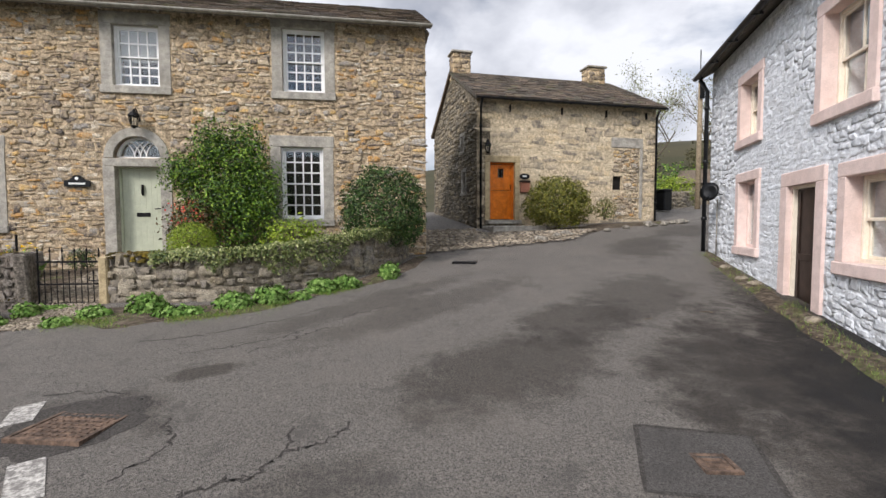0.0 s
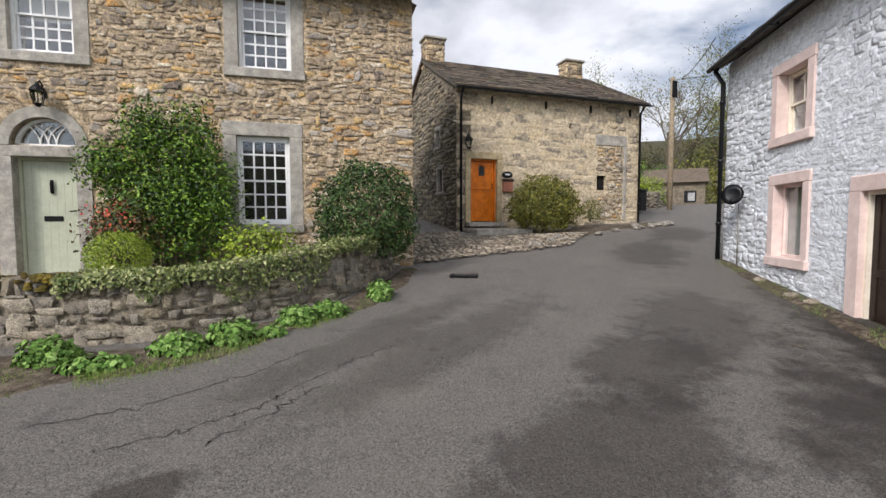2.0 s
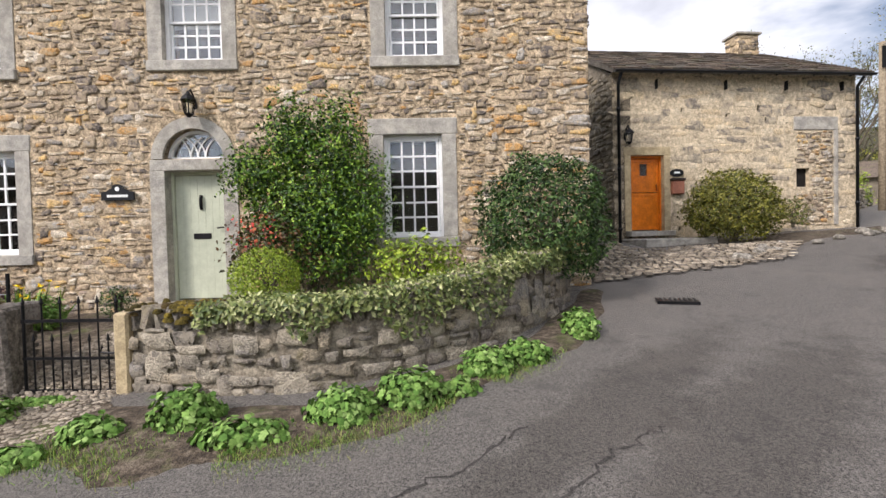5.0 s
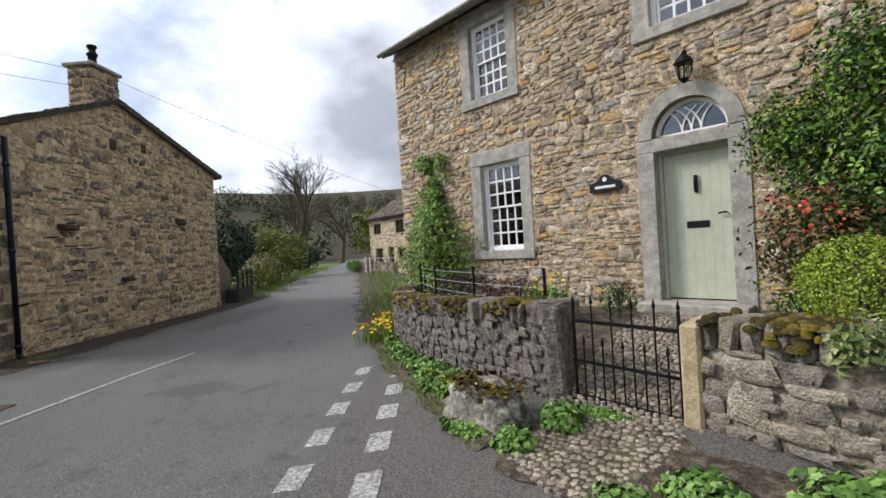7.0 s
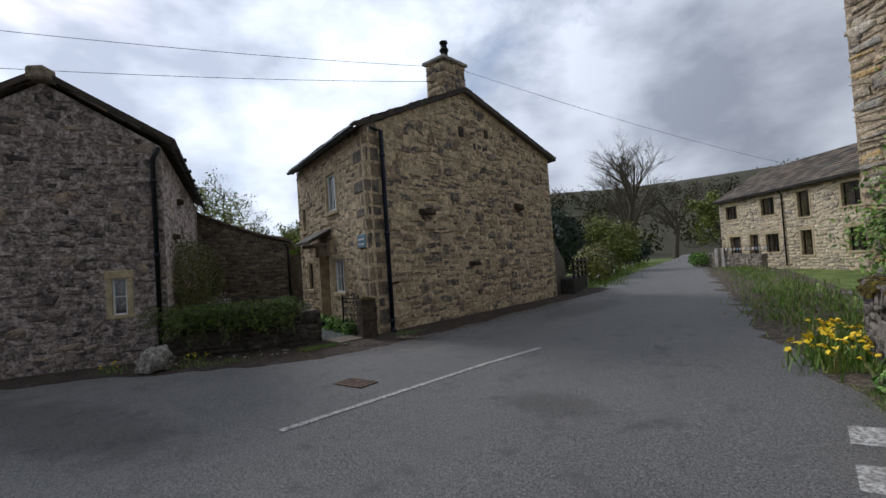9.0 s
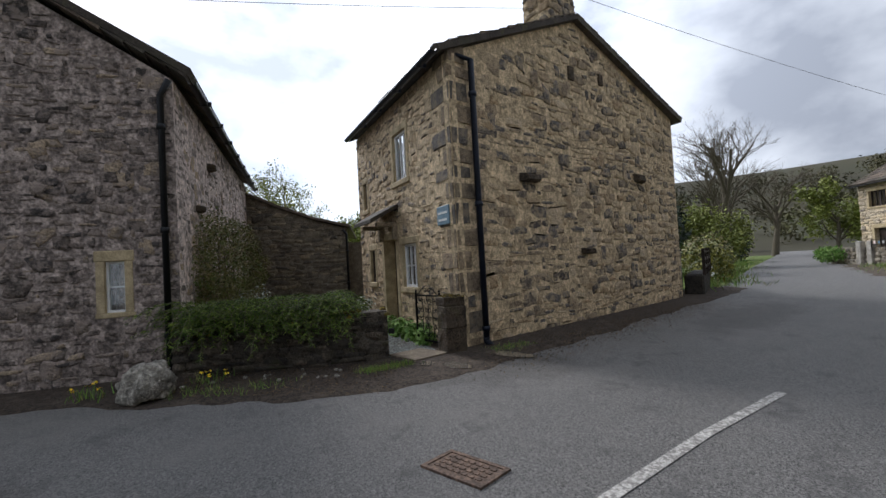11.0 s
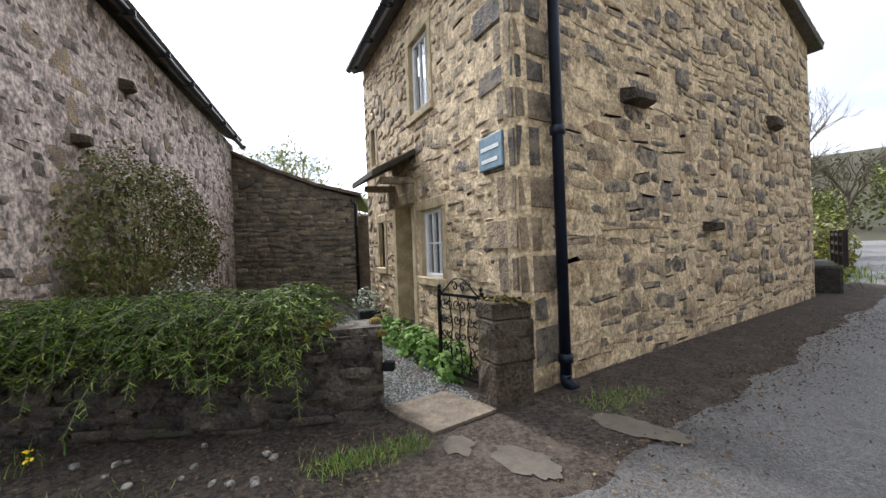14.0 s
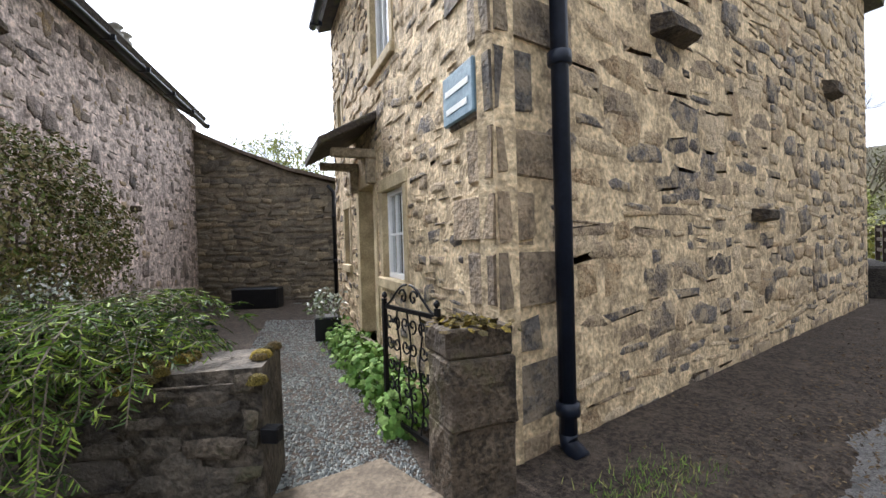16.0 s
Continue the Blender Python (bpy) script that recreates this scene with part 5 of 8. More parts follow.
part("threshold", boxes((-0.13, -0.25, -0.14, 0.88, 0.24, 0.0), bevel=0.01), M["flag"], fd)
canopy = thing("door_canopy", FRONT @ pose(FD0 - 0.1, 0, 1.9), "dark stone-slab canopy over the cottage door", "canopy")
bm = bmesh.new()
v = [bm.verts.new(p) for p in ((-0.12, -0.6, 0.0), (1.12, -0.6, 0.0), (1.12, 0.05, 0.34), (-0.12, 0.05, 0.34), (-0.12, -0.6, 0.09), (1.12, -0.6, 0.09), (1.12, 0.05, 0.43), (-0.12, 0.05, 0.43))]
for q in ((0, 3, 2, 1), (4, 5, 6, 7), (0, 1, 5, 4), (1, 2, 6, 5), (2, 3, 7, 6), (3, 0, 4, 7)):
    bm.faces.new([v[i] for i in q])
bmesh.ops.bevel(bm, geom=list(bm.edges), offset=0.015, segments=1, affect="EDGES")
part("slab", bm, M["slate"], canopy)
for x in (0.02, 0.9):
    part("bracket", boxes((x, -0.45, -0.06, x + 0.09, 0.05, 0.03), (x, -0.1, -0.32, x + 0.09, 0.05, -0.06), bevel=0.01), M["wood_grey"], canopy)
# corner quoins
quoins = thing("quoins", frame_at(CX, CY, 0), "large dark weathered corner stones of the cottage", "quoins", kind="structure")
z = -0.4
gx, gy = math.cos(radians(GDEG)), math.sin(radians(GDEG))
qx, qy = math.cos(radians(FDEG + 180)), math.sin(radians(FDEG + 180))
k = 0
while z < 4.25:
    h = rng.uniform(0.2, 0.42)
    a, b = (0.62, 0.34) if k % 2 else (0.36, 0.6)
    a, b = a * rng.uniform(0.8, 1.1), b * rng.uniform(0.8, 1.1)
    e = rng.uniform(0.01, 0.028)
    # outward offsets of both faces
    on = Vector((math.cos(radians(GDEG - 90)), math.sin(radians(GDEG - 90)))) * e
    om = Vector((math.cos(radians(FDEG - 90)), math.sin(radians(FDEG - 90)))) * e
    pts = [Vector((0, 0)) + on * 1.1 + om * 1.1, Vector((gx, gy)) * a + on, Vector((gx, gy)) * a - on * 2, Vector((qx, qy)) * b - om * 2, Vector((qx, qy)) * b + om]
    bm = bmesh.new()
    lo = [bm.verts.new((p.x, p.y, z + 0.012)) for p in pts]
    hi = [bm.verts.new((p.x, p.y, z + h - 0.012)) for p in pts]
    bm.faces.new(lo[::-1])
    bm.faces.new(hi)
    for i in range(5):
        bm.faces.new((lo[i], lo[(i + 1) % 5], hi[(i + 1) % 5], hi[i]))
    bmesh.ops.bevel(bm, geom=list(bm.edges), offset=0.03, segments=2, affect="EDGES")
    for v_ in bm.verts:
        v_.co += Vector((rng.gauss(0, 0.006), rng.gauss(0, 0.006), rng.gauss(0, 0.012)))
    part("quoin", bm, M["way_quoin"], quoins)
    z += h
    k += 1
# closing walls and roof
g_far = ends(CX, CY, GDEG, GLEN)
back = (g_far[0] + qx * FLEN, g_far[1] + qy * FLEN)
L = math.hypot(back[0] - fx, back[1] - fy)
wall_core("wall_cottage_west", frame_at(back[0], back[1], math.degrees(math.atan2(fy - back[1], fx - back[0]))), L, -0.8, 4.3, 0.4, [], M["side_mortar"], "plain rubble rear gable of the cottage")
wall_core("wall_cottage_back", frame_at(g_far[0], g_far[1], math.degrees(math.atan2(back[1] - g_far[1], back[0] - g_far[0]))), FLEN, -0.8, 4.5, 0.4, [], M["side_mortar"], "plain rubble back wall of the cottage")
up2 = Vector((qx, qy, 0)) * FLEN
on3 = Vector((math.cos(radians(GDEG - 90)), math.sin(radians(GDEG - 90)), 0)) * 0.14
om3 = Vector((math.cos(radians(FDEG - 90)), math.sin(radians(FDEG - 90)), 0)) * 0.26
pa = Vector((CX, CY, GEAVE + 0.04)) + on3 + om3
pr = Vector((*ends(CX, CY, GDEG, GAPEX_S), GAPEX + 0.08)) + on3
pb = Vector((*g_far, GEAVE + 0.36)) + on3 - om3
slate_roof("roof_cottage_front", pa + up2 * 1.03, pa, pr, pr + up2 * 1.03, "brown stone-slate front roof of the cottage", rng)
slate_roof("roof_cottage_back", pb, pb + up2 * 1.03, pr + up2 * 1.03, pr, "brown stone-slate rear roof of the cottage", rng)
chimney(GABLE @ pose(GAPEX_S - 0.12, 0.45, GAPEX - 0.3), 0.92, 0.66, 1.12, "tall stone chimney stack with flat cap and black pot", M["way_mortar"], pots=1)
gutter_run("gutter", pa + up2 * 1.0 + om3 * 0.25 - Vector((0, 0, 0.08)), pa + om3 * 0.25 - Vector((0, 0, 0.08)), M["pipe_blue"], "dark gutter along the cottage eaves", r=0.06)
pp = Vector((*ends(CX, CY, GDEG, 0.42), 0)) + on3 * 0.7
drain_pipe("drainpipe", [(pp.x, pp.y, -0.2), (pp.x, pp.y, GEAVE - 0.05), (pp.x + 0.1, pp.y - 0.3, GEAVE + 0.02)], 0.05, M["pipe_blue"], "dark blue-black drainpipe on the cottage gable", clips=(0.0, 1.95, 3.7))
thing("drain_shoe", Matrix.Translation((pp.x, pp.y, -0.2)), "angled shoe at the foot of the drainpipe", "drainpipe", bm=tubes([(0, 0, 0.06), (0, 0, 0), (0.07, 0.06, -0.05)], 0.055, 10), material=M["pipe_blue"], smooth=True)

# plaque on the cottage front
plq = thing("wall_plaque", FRONT @ pose(fs_(0.56), -0.05, 1.66), "blue-grey slate house plaque with pale lettering on the wall", "sign")
part("plate", boxes((0, 0, 0, 0.42, 0.03, 0.3), bevel=0.008), M["plaque_blue"], plq)
for z, x0, x1 in ((0.17, 0.05, 0.37), (0.06, 0.06, 0.35)):
    part("lettering_bar", boxes((x0, -0.004, z, x1, 0.004, z + 0.035)), M["gold"], plq)

# ---- dark barn by the yard ----
DX, DY = -12.58, -1.36
DSIDE = 200.5
DARK_S = frame_at(DX, DY, DSIDE)
DLEN, DEAVE = 8.7, 3.78
dark_side = wall_core("wall_dark_side", DARK_S, DLEN, -0.8, DEAVE, 0.5, [(3.0, 1.35, 3.4, 1.75)], M["dark_mortar"], "grey rendered rubble side wall of the dark barn")
rng = random.Random(61)
put_stones(dark_side, thin(lay_courses(rng, DLEN, -0.4, DEAVE - 0.02, [(2.9, 1.25, 3.5, 1.85)], 0.08, 0.18, 0.1, 0.34, joint=0.085), rng, 0.65), M["dark_stone"], rng, proud=0.008, singles=200, near=lambda q: q[0])
# shade of the window hole, as a near-black sheet
thing("wall_vent", DARK_S @ pose(3.0, 0.15, 1.35), "small dark window hole in the barn wall", "vent", kind="structure", bm=boxes((0, 0, 0, 0.4, 0.04, 0.4)), material=M["inner_gloom"])
for s, z in ((2.3, 3.06), (1.22, 2.14), (5.2, 1.6)):
    vs, fs = stone_points(rng, 0.24, 0.13, 0.14, back=0.1)
    raw_mesh("through_stone", vs, fs, M["pillar"], dark_side).matrix_local = pose(s, 0, z)
DG = 290.0
DGL, DAP = 4.9, 1.75
gx0, gy0 = ends(DX, DY, DG, DGL)
DARK_G = frame_at(gx0 + 0.008 * math.cos(radians(DG + 90)), gy0 + 0.008 * math.sin(radians(DG + 90)), DG - 180)


def dark_top(s):
    d = DGL - s
    return DEAVE + (4.85 - DEAVE) * (d / DAP) if d < DAP else 4.85 - (4.85 - 2.9) * (d - DAP) / (DGL - DAP)


dwz = 0.64
dws = DGL - 0.88
dark_gable = wall_core("wall_dark_gable", DARK_G, DGL - 0.006, -0.8, 2.9, 0.5, [(dws, dwz, dws + 0.24, dwz + 0.68)], M["dark_mortar"], "rubble gable of the barn with its shade put into darker colours", top=dark_top, cut=14)
# the gable turns from the sun; its shade is in this render colour
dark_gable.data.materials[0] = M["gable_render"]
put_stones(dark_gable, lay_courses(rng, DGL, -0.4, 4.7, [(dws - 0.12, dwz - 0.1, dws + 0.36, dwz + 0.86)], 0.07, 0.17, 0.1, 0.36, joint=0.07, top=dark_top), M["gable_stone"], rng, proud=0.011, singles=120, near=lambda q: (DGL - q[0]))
win = casement_window("window_14", DARK_G @ pose(dws, 0, dwz), 0.24, 0.68, 1, 2, "narrow white-framed window in sandstone surround", M["white_paint"], recess=0.06, frame_w=0.035)
stone_surround(win, 0.24, 0.68, 0.09, 0.14, 0.06, M["dressed_warm"], sill_out=0.0)
up2 = Vector((math.cos(radians(DSIDE)), math.sin(radians(DSIDE)), 0)) * DLEN
out_g = Vector((math.cos(radians(DG + 90)), math.sin(radians(DG + 90)), 0)) * 0.12
out_s = Vector((math.cos(radians(DSIDE - 90)), math.sin(radians(DSIDE - 90)), 0)) * 0.2
pa = Vector((DX, DY, DEAVE + 0.05)) + out_g + out_s
pr = Vector((*ends(DX, DY, DG, DAP), 4.95)) + out_g
pb = Vector((gx0, gy0, 2.95)) + out_g - out_s
slate_roof("roof_dark_yard", pa + up2, pa, pr, pr + up2, "dark stone-slate roof of the barn", rng)
slate_roof("roof_dark_back", pb, pb + up2, pr + up2, pr, "dark stone-slate rear roof of the barn", rng)
thing("ridge_end", Matrix.Translation(pr), "stone kneeler block on the barn gable ridge", "coping", bm=boxes((-0.18, -0.16, -0.12, 0.14, 0.16, 0.12), bevel=0.04), material=M["way_quoin"])
gutter_run("gutter", pa + up2 + out_s * 0.3 - Vector((0, 0, 0.1)), pa + out_s * 0.3 - Vector((0, 0, 0.1)), M["plastic_black"], "black gutter along the dark barn eaves", r=0.06)
pp = Vector((*ends(DX, DY, DG, 0.14), 0)) + out_g * 0.65
drain_pipe("drainpipe", [(pp.x, pp.y, -0.3), (pp.x, pp.y, DEAVE - 0.25), (pp.x + 0.02, pp.y + 0.14, DEAVE - 0.05)], 0.042, M["plastic_black"], "black drainpipe at the dark barn corner", clips=(0.3, 1.7, 3.1))
far = ends(DX, DY, DSIDE, DLEN)
bk = ends(gx0, gy0, DSIDE, DLEN)
wall_core("wall_dark_back", frame_at(bk[0], bk[1], DSIDE - 180), DLEN, -0.8, 2.9, 0.4, [], M["dark_mortar"], "plain rubble back wall of the dark barn")
wall_core("wall_dark_far", frame_at(far[0], far[1], DG), DGL, -0.8, 2.9, 0.4, [], M["dark_mortar"], "plain far gable of the dark barn")
# flues on the barn roof
for k, s in enumerate((6.45, 6.8)):
    q = Vector((*ends(DX, DY, DSIDE, s), 0)) - out_s * 3.2
    thing("roof_flue", Matrix.Translation((q.x, q.y, 4.2)), "grey metal flue pipe with cowl on the barn roof", "flue", group="flues on the barn roof", bm=lathe([(0.09, 0), (0.09, 0.5), (0.12, 0.52), (0.12, 0.6), (0.08, 0.62), (0.08, 0.68), (0.13, 0.72), (0.03, 0.8)], 12), material=M["gutter"], smooth=True)
# lean-to across the end of the yard
LX0, LY0, LX1, LY1 = -20.5, -4.4, -21.04, -1.32
lt_deg = math.degrees(math.atan2(LY1 - LY0, LX1 - LX0))
LTL = math.hypot(LX1 - LX0, LY1 - LY0)
LEAN = frame_at(LX0, LY0, lt_deg)


def lean_top(s):
    return 3.6 - 1.25 * s / LTL - 0.12 * math.sin(math.pi * s / LTL)


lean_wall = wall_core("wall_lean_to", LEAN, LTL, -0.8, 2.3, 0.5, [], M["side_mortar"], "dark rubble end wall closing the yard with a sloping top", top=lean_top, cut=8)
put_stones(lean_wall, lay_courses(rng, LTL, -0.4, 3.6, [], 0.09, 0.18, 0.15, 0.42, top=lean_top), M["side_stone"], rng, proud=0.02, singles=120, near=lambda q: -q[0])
V = []
for s in (-0.1, LTL * 0.35, LTL * 0.7, LTL + 0.15):
    for y in (-0.12, 2.6):
        V.append((s, y, lean_top(max(0, min(LTL, s))) + 0.02 - (0.0 if y < 0 else 0.25)))
bm = bmesh.new()
vv = [bm.verts.new(p) for p in V]
vt = [bm.verts.new((p[0], p[1], p[2] + 0.08)) for p in V]
for k in range(3):
    a = 2 * k
    bm.faces.new((vv[a], vv[a + 1], vv[a + 3], vv[a + 2]))
    bm.faces.new((vt[a], vt[a + 2], vt[a + 3], vt[a + 1]))
    bm.faces.new((vv[a], vv[a + 2], vt[a + 2], vt[a]))
    bm.faces.new((vv[a + 1], vt[a + 1], vt[a + 3], vv[a + 3]))
bm.faces.new((vv[0], vt[0], vt[1], vv[1]))
bm.faces.new((vv[6], vv[7], vt[7], vt[6]))
thing("roof_lean_to", LEAN, "dark slate lean-to roof at the end of the yard", "roof", kind="structure", bm=bm, material=M["slate"])
q = LEAN @ Vector((LTL + 0.02, -0.1, 0))
drain_pipe("drainpipe", [(q.x, q.y, -0.25), (q.x, q.y, 2.15), (q.x, q.y - 0.12, 2.3)], 0.04, M["plastic_black"], "black drainpipe on the lean-to corner", clips=(0.6, 1.6))

wall_core("wall_yard_end", LEAN @ pose(LTL, 0.45, 0), 3.2, -0.8, 1.9, 0.4, [], M["side_mortar"], "low dark rubble wall closing the yard behind the cottage")

# ---- terrace along the main road ----
TX, TY, TDEG, TLEN, TEAVE = -33.0, 24.5, -5.0, 18.0, 4.05
TER = frame_at(TX, TY, TDEG)
T_OPEN = ((0.7, 2.75, 1.15, 0.85, 4), (4.1, 2.7, 1.1, 1.0, 2), (6.9, 2.35, 0.8, 1.35, 1), (4.3, 0.55, 1.05, 1.05, 3), (6.95, 0.35, 0.75, 1.3, 1), (9.6, 2.6, 1.0, 1.1, 2), (9.8, 0.5, 1.0, 1.1, 2))
TD = ((0.9, -0.15, 1.1, 1.75), (2.9, -0.1, 0.75, 1.75))
t_open = [(s, z, s + w, z + h) for s, z, w, h, _ in T_OPEN] + [(s, z, s + w, z + h) for s, z, w, h in TD]
ter_wall = wall_core("wall_terrace_front", TER, TLEN, -0.8, TEAVE, 0.5, t_open, M["barn_mortar"], "pale sandstone front wall of the cottage terrace")
rng = random.Random(71)
put_stones(ter_wall, lay_courses(rng, TLEN, -0.4, TEAVE - 0.05, [(a - 0.14, b - 0.12, c + 0.14, d + 0.2) for a, b, c, d in t_open], 0.12, 0.22, 0.25, 0.6, joint=0.025), M["barn_stone"], rng, proud=0.02)
for k, (s, z, w, h, cols) in enumerate(T_OPEN):
    win = casement_window(f"window_{20 + k}", TER @ pose(s, 0, z), w, h, cols, 1, "dark brown mullioned window in sandstone surround", M["brown_paint"], bar=0.06)
    stone_surround(win, w, h, 0.12, 0.18, 0.1, M["dressed_warm"])
for s, z, w, h in TD:
    d_ = thing("door_terrace", TER @ pose(s, 0, z), "dark brown boarded terrace door in stone surround", "door", kind="structure")
    part("door_leaf", boxes((0.04, 0.2, 0, w - 0.04, 0.26, h - 0.03), (0.12, 0.185, 0.1, w - 0.12, 0.2, h * 0.45), (0.12, 0.185, h * 0.52, w - 0.12, 0.2, h - 0.12), bevel=0.006), M["brown_paint"], d_)
    stone_surround(d_, w, h, 0.14, 0.2, 0.0, M["dressed_warm"])


def tw(x, y, z=0.0):
    return TER @ Vector((x, y, z))


slate_roof("roof_terrace_front", tw(-0.2, -0.3, TEAVE), tw(TLEN, -0.3, TEAVE), tw(TLEN, 3.2, TEAVE + 2.0), tw(-0.2, 3.2, TEAVE + 2.0), "weathered stone-slate roof of the terrace", rng, row=0.3, width=0.45)
slate_roof("roof_terrace_back", tw(TLEN, 6.7, TEAVE), tw(-0.2, 6.7, TEAVE), tw(-0.2, 3.2, TEAVE + 2.0), tw(TLEN, 3.2, TEAVE + 2.0), "stone-slate rear roof of the terrace", rng, row=0.5, width=0.8)


def ter_top(s):
    return TEAVE + 2.0 * (1 - abs(s - 3.2) / 3.2) - 0.05


wall_core("wall_terrace_west", TER @ pose(0, 6.4, 0, 0, 0, -90), 6.4, -0.8, TEAVE, 0.45, [], M["barn_mortar"], "sandstone end gable of the terrace", top=ter_top, cut=6)
wall_core("wall_terrace_back", TER @ pose(TLEN, 6.4, 0, 0, 0, 180), TLEN, -0.8, TEAVE, 0.4, [], M["side_mortar"], "plain back wall of the terrace")
wall_core("wall_terrace_east", TER @ pose(TLEN, 0.5, 0, 0, 0, 90), 5.9, -0.8, TEAVE, 0.4, [], M["side_mortar"], "plain end wall of the terrace", top=lambda s: ter_top(s + 0.5), cut=6)
gutter_run("gutter", tw(-0.2, -0.36, TEAVE - 0.07), tw(TLEN, -0.36, TEAVE - 0.07), M["plastic_black"], "black gutter along the terrace eaves", r=0.06)
q = tw(5.9, -0.08)
drain_pipe("drainpipe", [(q.x, q.y, -0.2), (q.x, q.y, TEAVE - 0.3), (q.x, q.y - 0.2, TEAVE - 0.1)], 0.04, M["plastic_black"], "black drainpipe between the terrace windows", clips=(1.0, 2.5))


# ---- garden walls ----
def curve_line(pts):
    """Arc-length map of a smoothed plan line: length, and s -> (x, y, angle)."""
    P = [Vector((*p[:2],)) for p in pts]
    dense = []
    for i in range(len(P) - 1):
        p0, p1, p2, p3 = P[max(0, i - 1)], P[i], P[i + 1], P[min(len(P) - 1, i + 2)]
        for k in range(16):
            t = k / 16
            dense.append(0.5 * ((2 * p1) + (p2 - p0) * t + (2 * p0 - 5 * p1 + 4 * p2 - p3) * t * t + (3 * p1 - p0 - 3 * p2 + p3) * t ** 3))
    dense.append(P[-1])
    acc = [0.0]
    for a, b in zip(dense, dense[1:]):
        acc.append(acc[-1] + (b - a).length)

    def at(s):
        s = max(0.0, min(acc[-1] - 1e-6, s))
        i = 0
        while acc[i + 1] < s:
            i += 1
        d = dense[i + 1] - dense[i]
        f = (s - acc[i]) / max(1e-6, acc[i + 1] - acc[i])
        p = dense[i] + d * f
        return p.x, p.y, math.atan2(d.y, d.x)
    return acc[-1], at


def garden_wall(name, pts, bottoms, tops, thick, material, fill, label, rng, copes=True, singles=250, near=None, hmin=0.1, hmax=0.2, joint=0.03, proud=0.035, wmin=0.16, wmax=0.5):
    """A curved rubble wall with both faces, a fill and standing cope stones; the front is on the right of its line."""
    L, at = curve_line(pts)

    def lerp_list(vals, s):
        f = s / L * (len(vals) - 1)
        i = min(len(vals) - 2, int(f))
        return vals[i] + (vals[i + 1] - vals[i]) * (f - i)

    bm = bmesh.new()
    n = max(6, int(L / 0.2))
    rows = []
    cope_h = 0.17 if copes else 0.0
    for k in range(n + 1):
        s = L * k / n
        x, y, a = at(s)
        nx, ny = math.sin(a), -math.cos(a)
        zb, zt = lerp_list(bottoms, s) - 0.25, lerp_list(tops, s) - cope_h
        rows.append([bm.verts.new((x, y, zb)), bm.verts.new((x - nx * thick, y - ny * thick, zb)), bm.verts.new((x - nx * (thick - 0.05), y - ny * (thick - 0.05), zt)), bm.verts.new((x - nx * 0.05, y - ny * 0.05, zt))])
    for a, b in zip(rows, rows[1:]):
        for k in range(4):
            j = (k + 1) % 4
            bm.faces.new((a[k], b[k], b[j], a[j]))
    bm.faces.new(rows[0])
    bm.faces.new(rows[-1][::-1])
    wall = thing(name, Matrix.Identity(4), label, "garden wall", kind="structure", bm=bm, material=fill)
    zmax, zmin = max(tops) - cope_h, min(bottoms)
    stones = [q for q in lay_courses(rng, L, zmin - 0.1, zmax, [], hmin, hmax, wmin, wmax, joint=joint) if q[1] + q[3] / 2 < lerp_list(tops, q[0]) - cope_h + 0.03 and q[1] > lerp_list(bottoms, q[0]) - 0.2]
    put_stones(wall, stones, material, rng, proud=proud, singles=singles, near=near, path=at)
    backs = [(L - s, z, w, h) for s, z, w, h in stones]

    def at_back(s):
        x, y, a = at(L - s)
        return x - math.sin(a) * thick, y + math.cos(a) * thick, a + math.pi
    put_stones(wall, backs, material, rng, proud=proud, singles=0, path=at_back)
    if copes:
        s = 0.0
        while s < L - 0.05:
            w = rng.uniform(0.09, 0.2)
            x, y, a = at(s + w / 2)
            zt = lerp_list(tops, s)
            h = cope_h * rng.uniform(0.85, 1.25)
            bm = bmesh.new()
            box_bm(bm, -w / 2 + 0.008, 0.0, -0.03, w / 2 - 0.008, thick, h, bevel=0.025)
            for v_ in bm.verts:
                v_.co += Vector((rng.uniform(-0.012, 0.012), rng.uniform(-0.03, 0.03), rng.uniform(-0.012, 0.02)))
            c = part("cope_stone", bm, material, wall)
            c.matrix_local = pose(x, y, zt - cope_h, 0, rng.uniform(-10, 10), math.degrees(a))
            s += w
    return wall, L, at, lerp_list


rng = random.Random(81)
GW_R = [(-2.17, 6.2), (-1.35, 6.0), (-0.4, 5.98), (0.6, 6.42), (1.6, 7.2), (2.28, 8.1), (2.68, 9.15)]
GWR_B, GWR_T = [0.12, 0.14, 0.17, 0.25, 0.36, 0.48, 0.6], [0.92, 0.93, 0.96, 1.06, 1.2, 1.34, 1.46]
gw_right, GRL, gr_at, gr_lerp = garden_wall("garden_wall_right", GW_R, GWR_B, GWR_T, 0.42, M["wall_stone"], M["wall_fill"], "lichened grey rubble garden wall draped with variegated ivy", rng, copes=True, singles=270, near=lambda q: q[0], joint=0.035, wmin=0.12, wmax=0.36, hmin=0.1, hmax=0.23, proud=0.024)
GW_L = [(-9.1, 9.2), (-8.2, 8.15), (-6.9, 7.3), (-5.2, 6.68), (-3.46, 6.32)]
GWL_B, GWL_T = [-0.15, -0.17, -0.15, -0.1, 0.04], [0.66, 0.68, 0.75, 0.84, 0.93]
gw_left, GLL, gl_at, gl_lerp = garden_wall("garden_wall_left", GW_L, GWL_B, GWL_T, 0.4, M["wall_grey"], M["grey_fill"], "grey rubble garden wall with mossy standing copes", rng, singles=270, near=lambda q: -q[0], joint=0.03, wmin=0.08, wmax=0.22, hmin=0.07, hmax=0.16, proud=0.009)
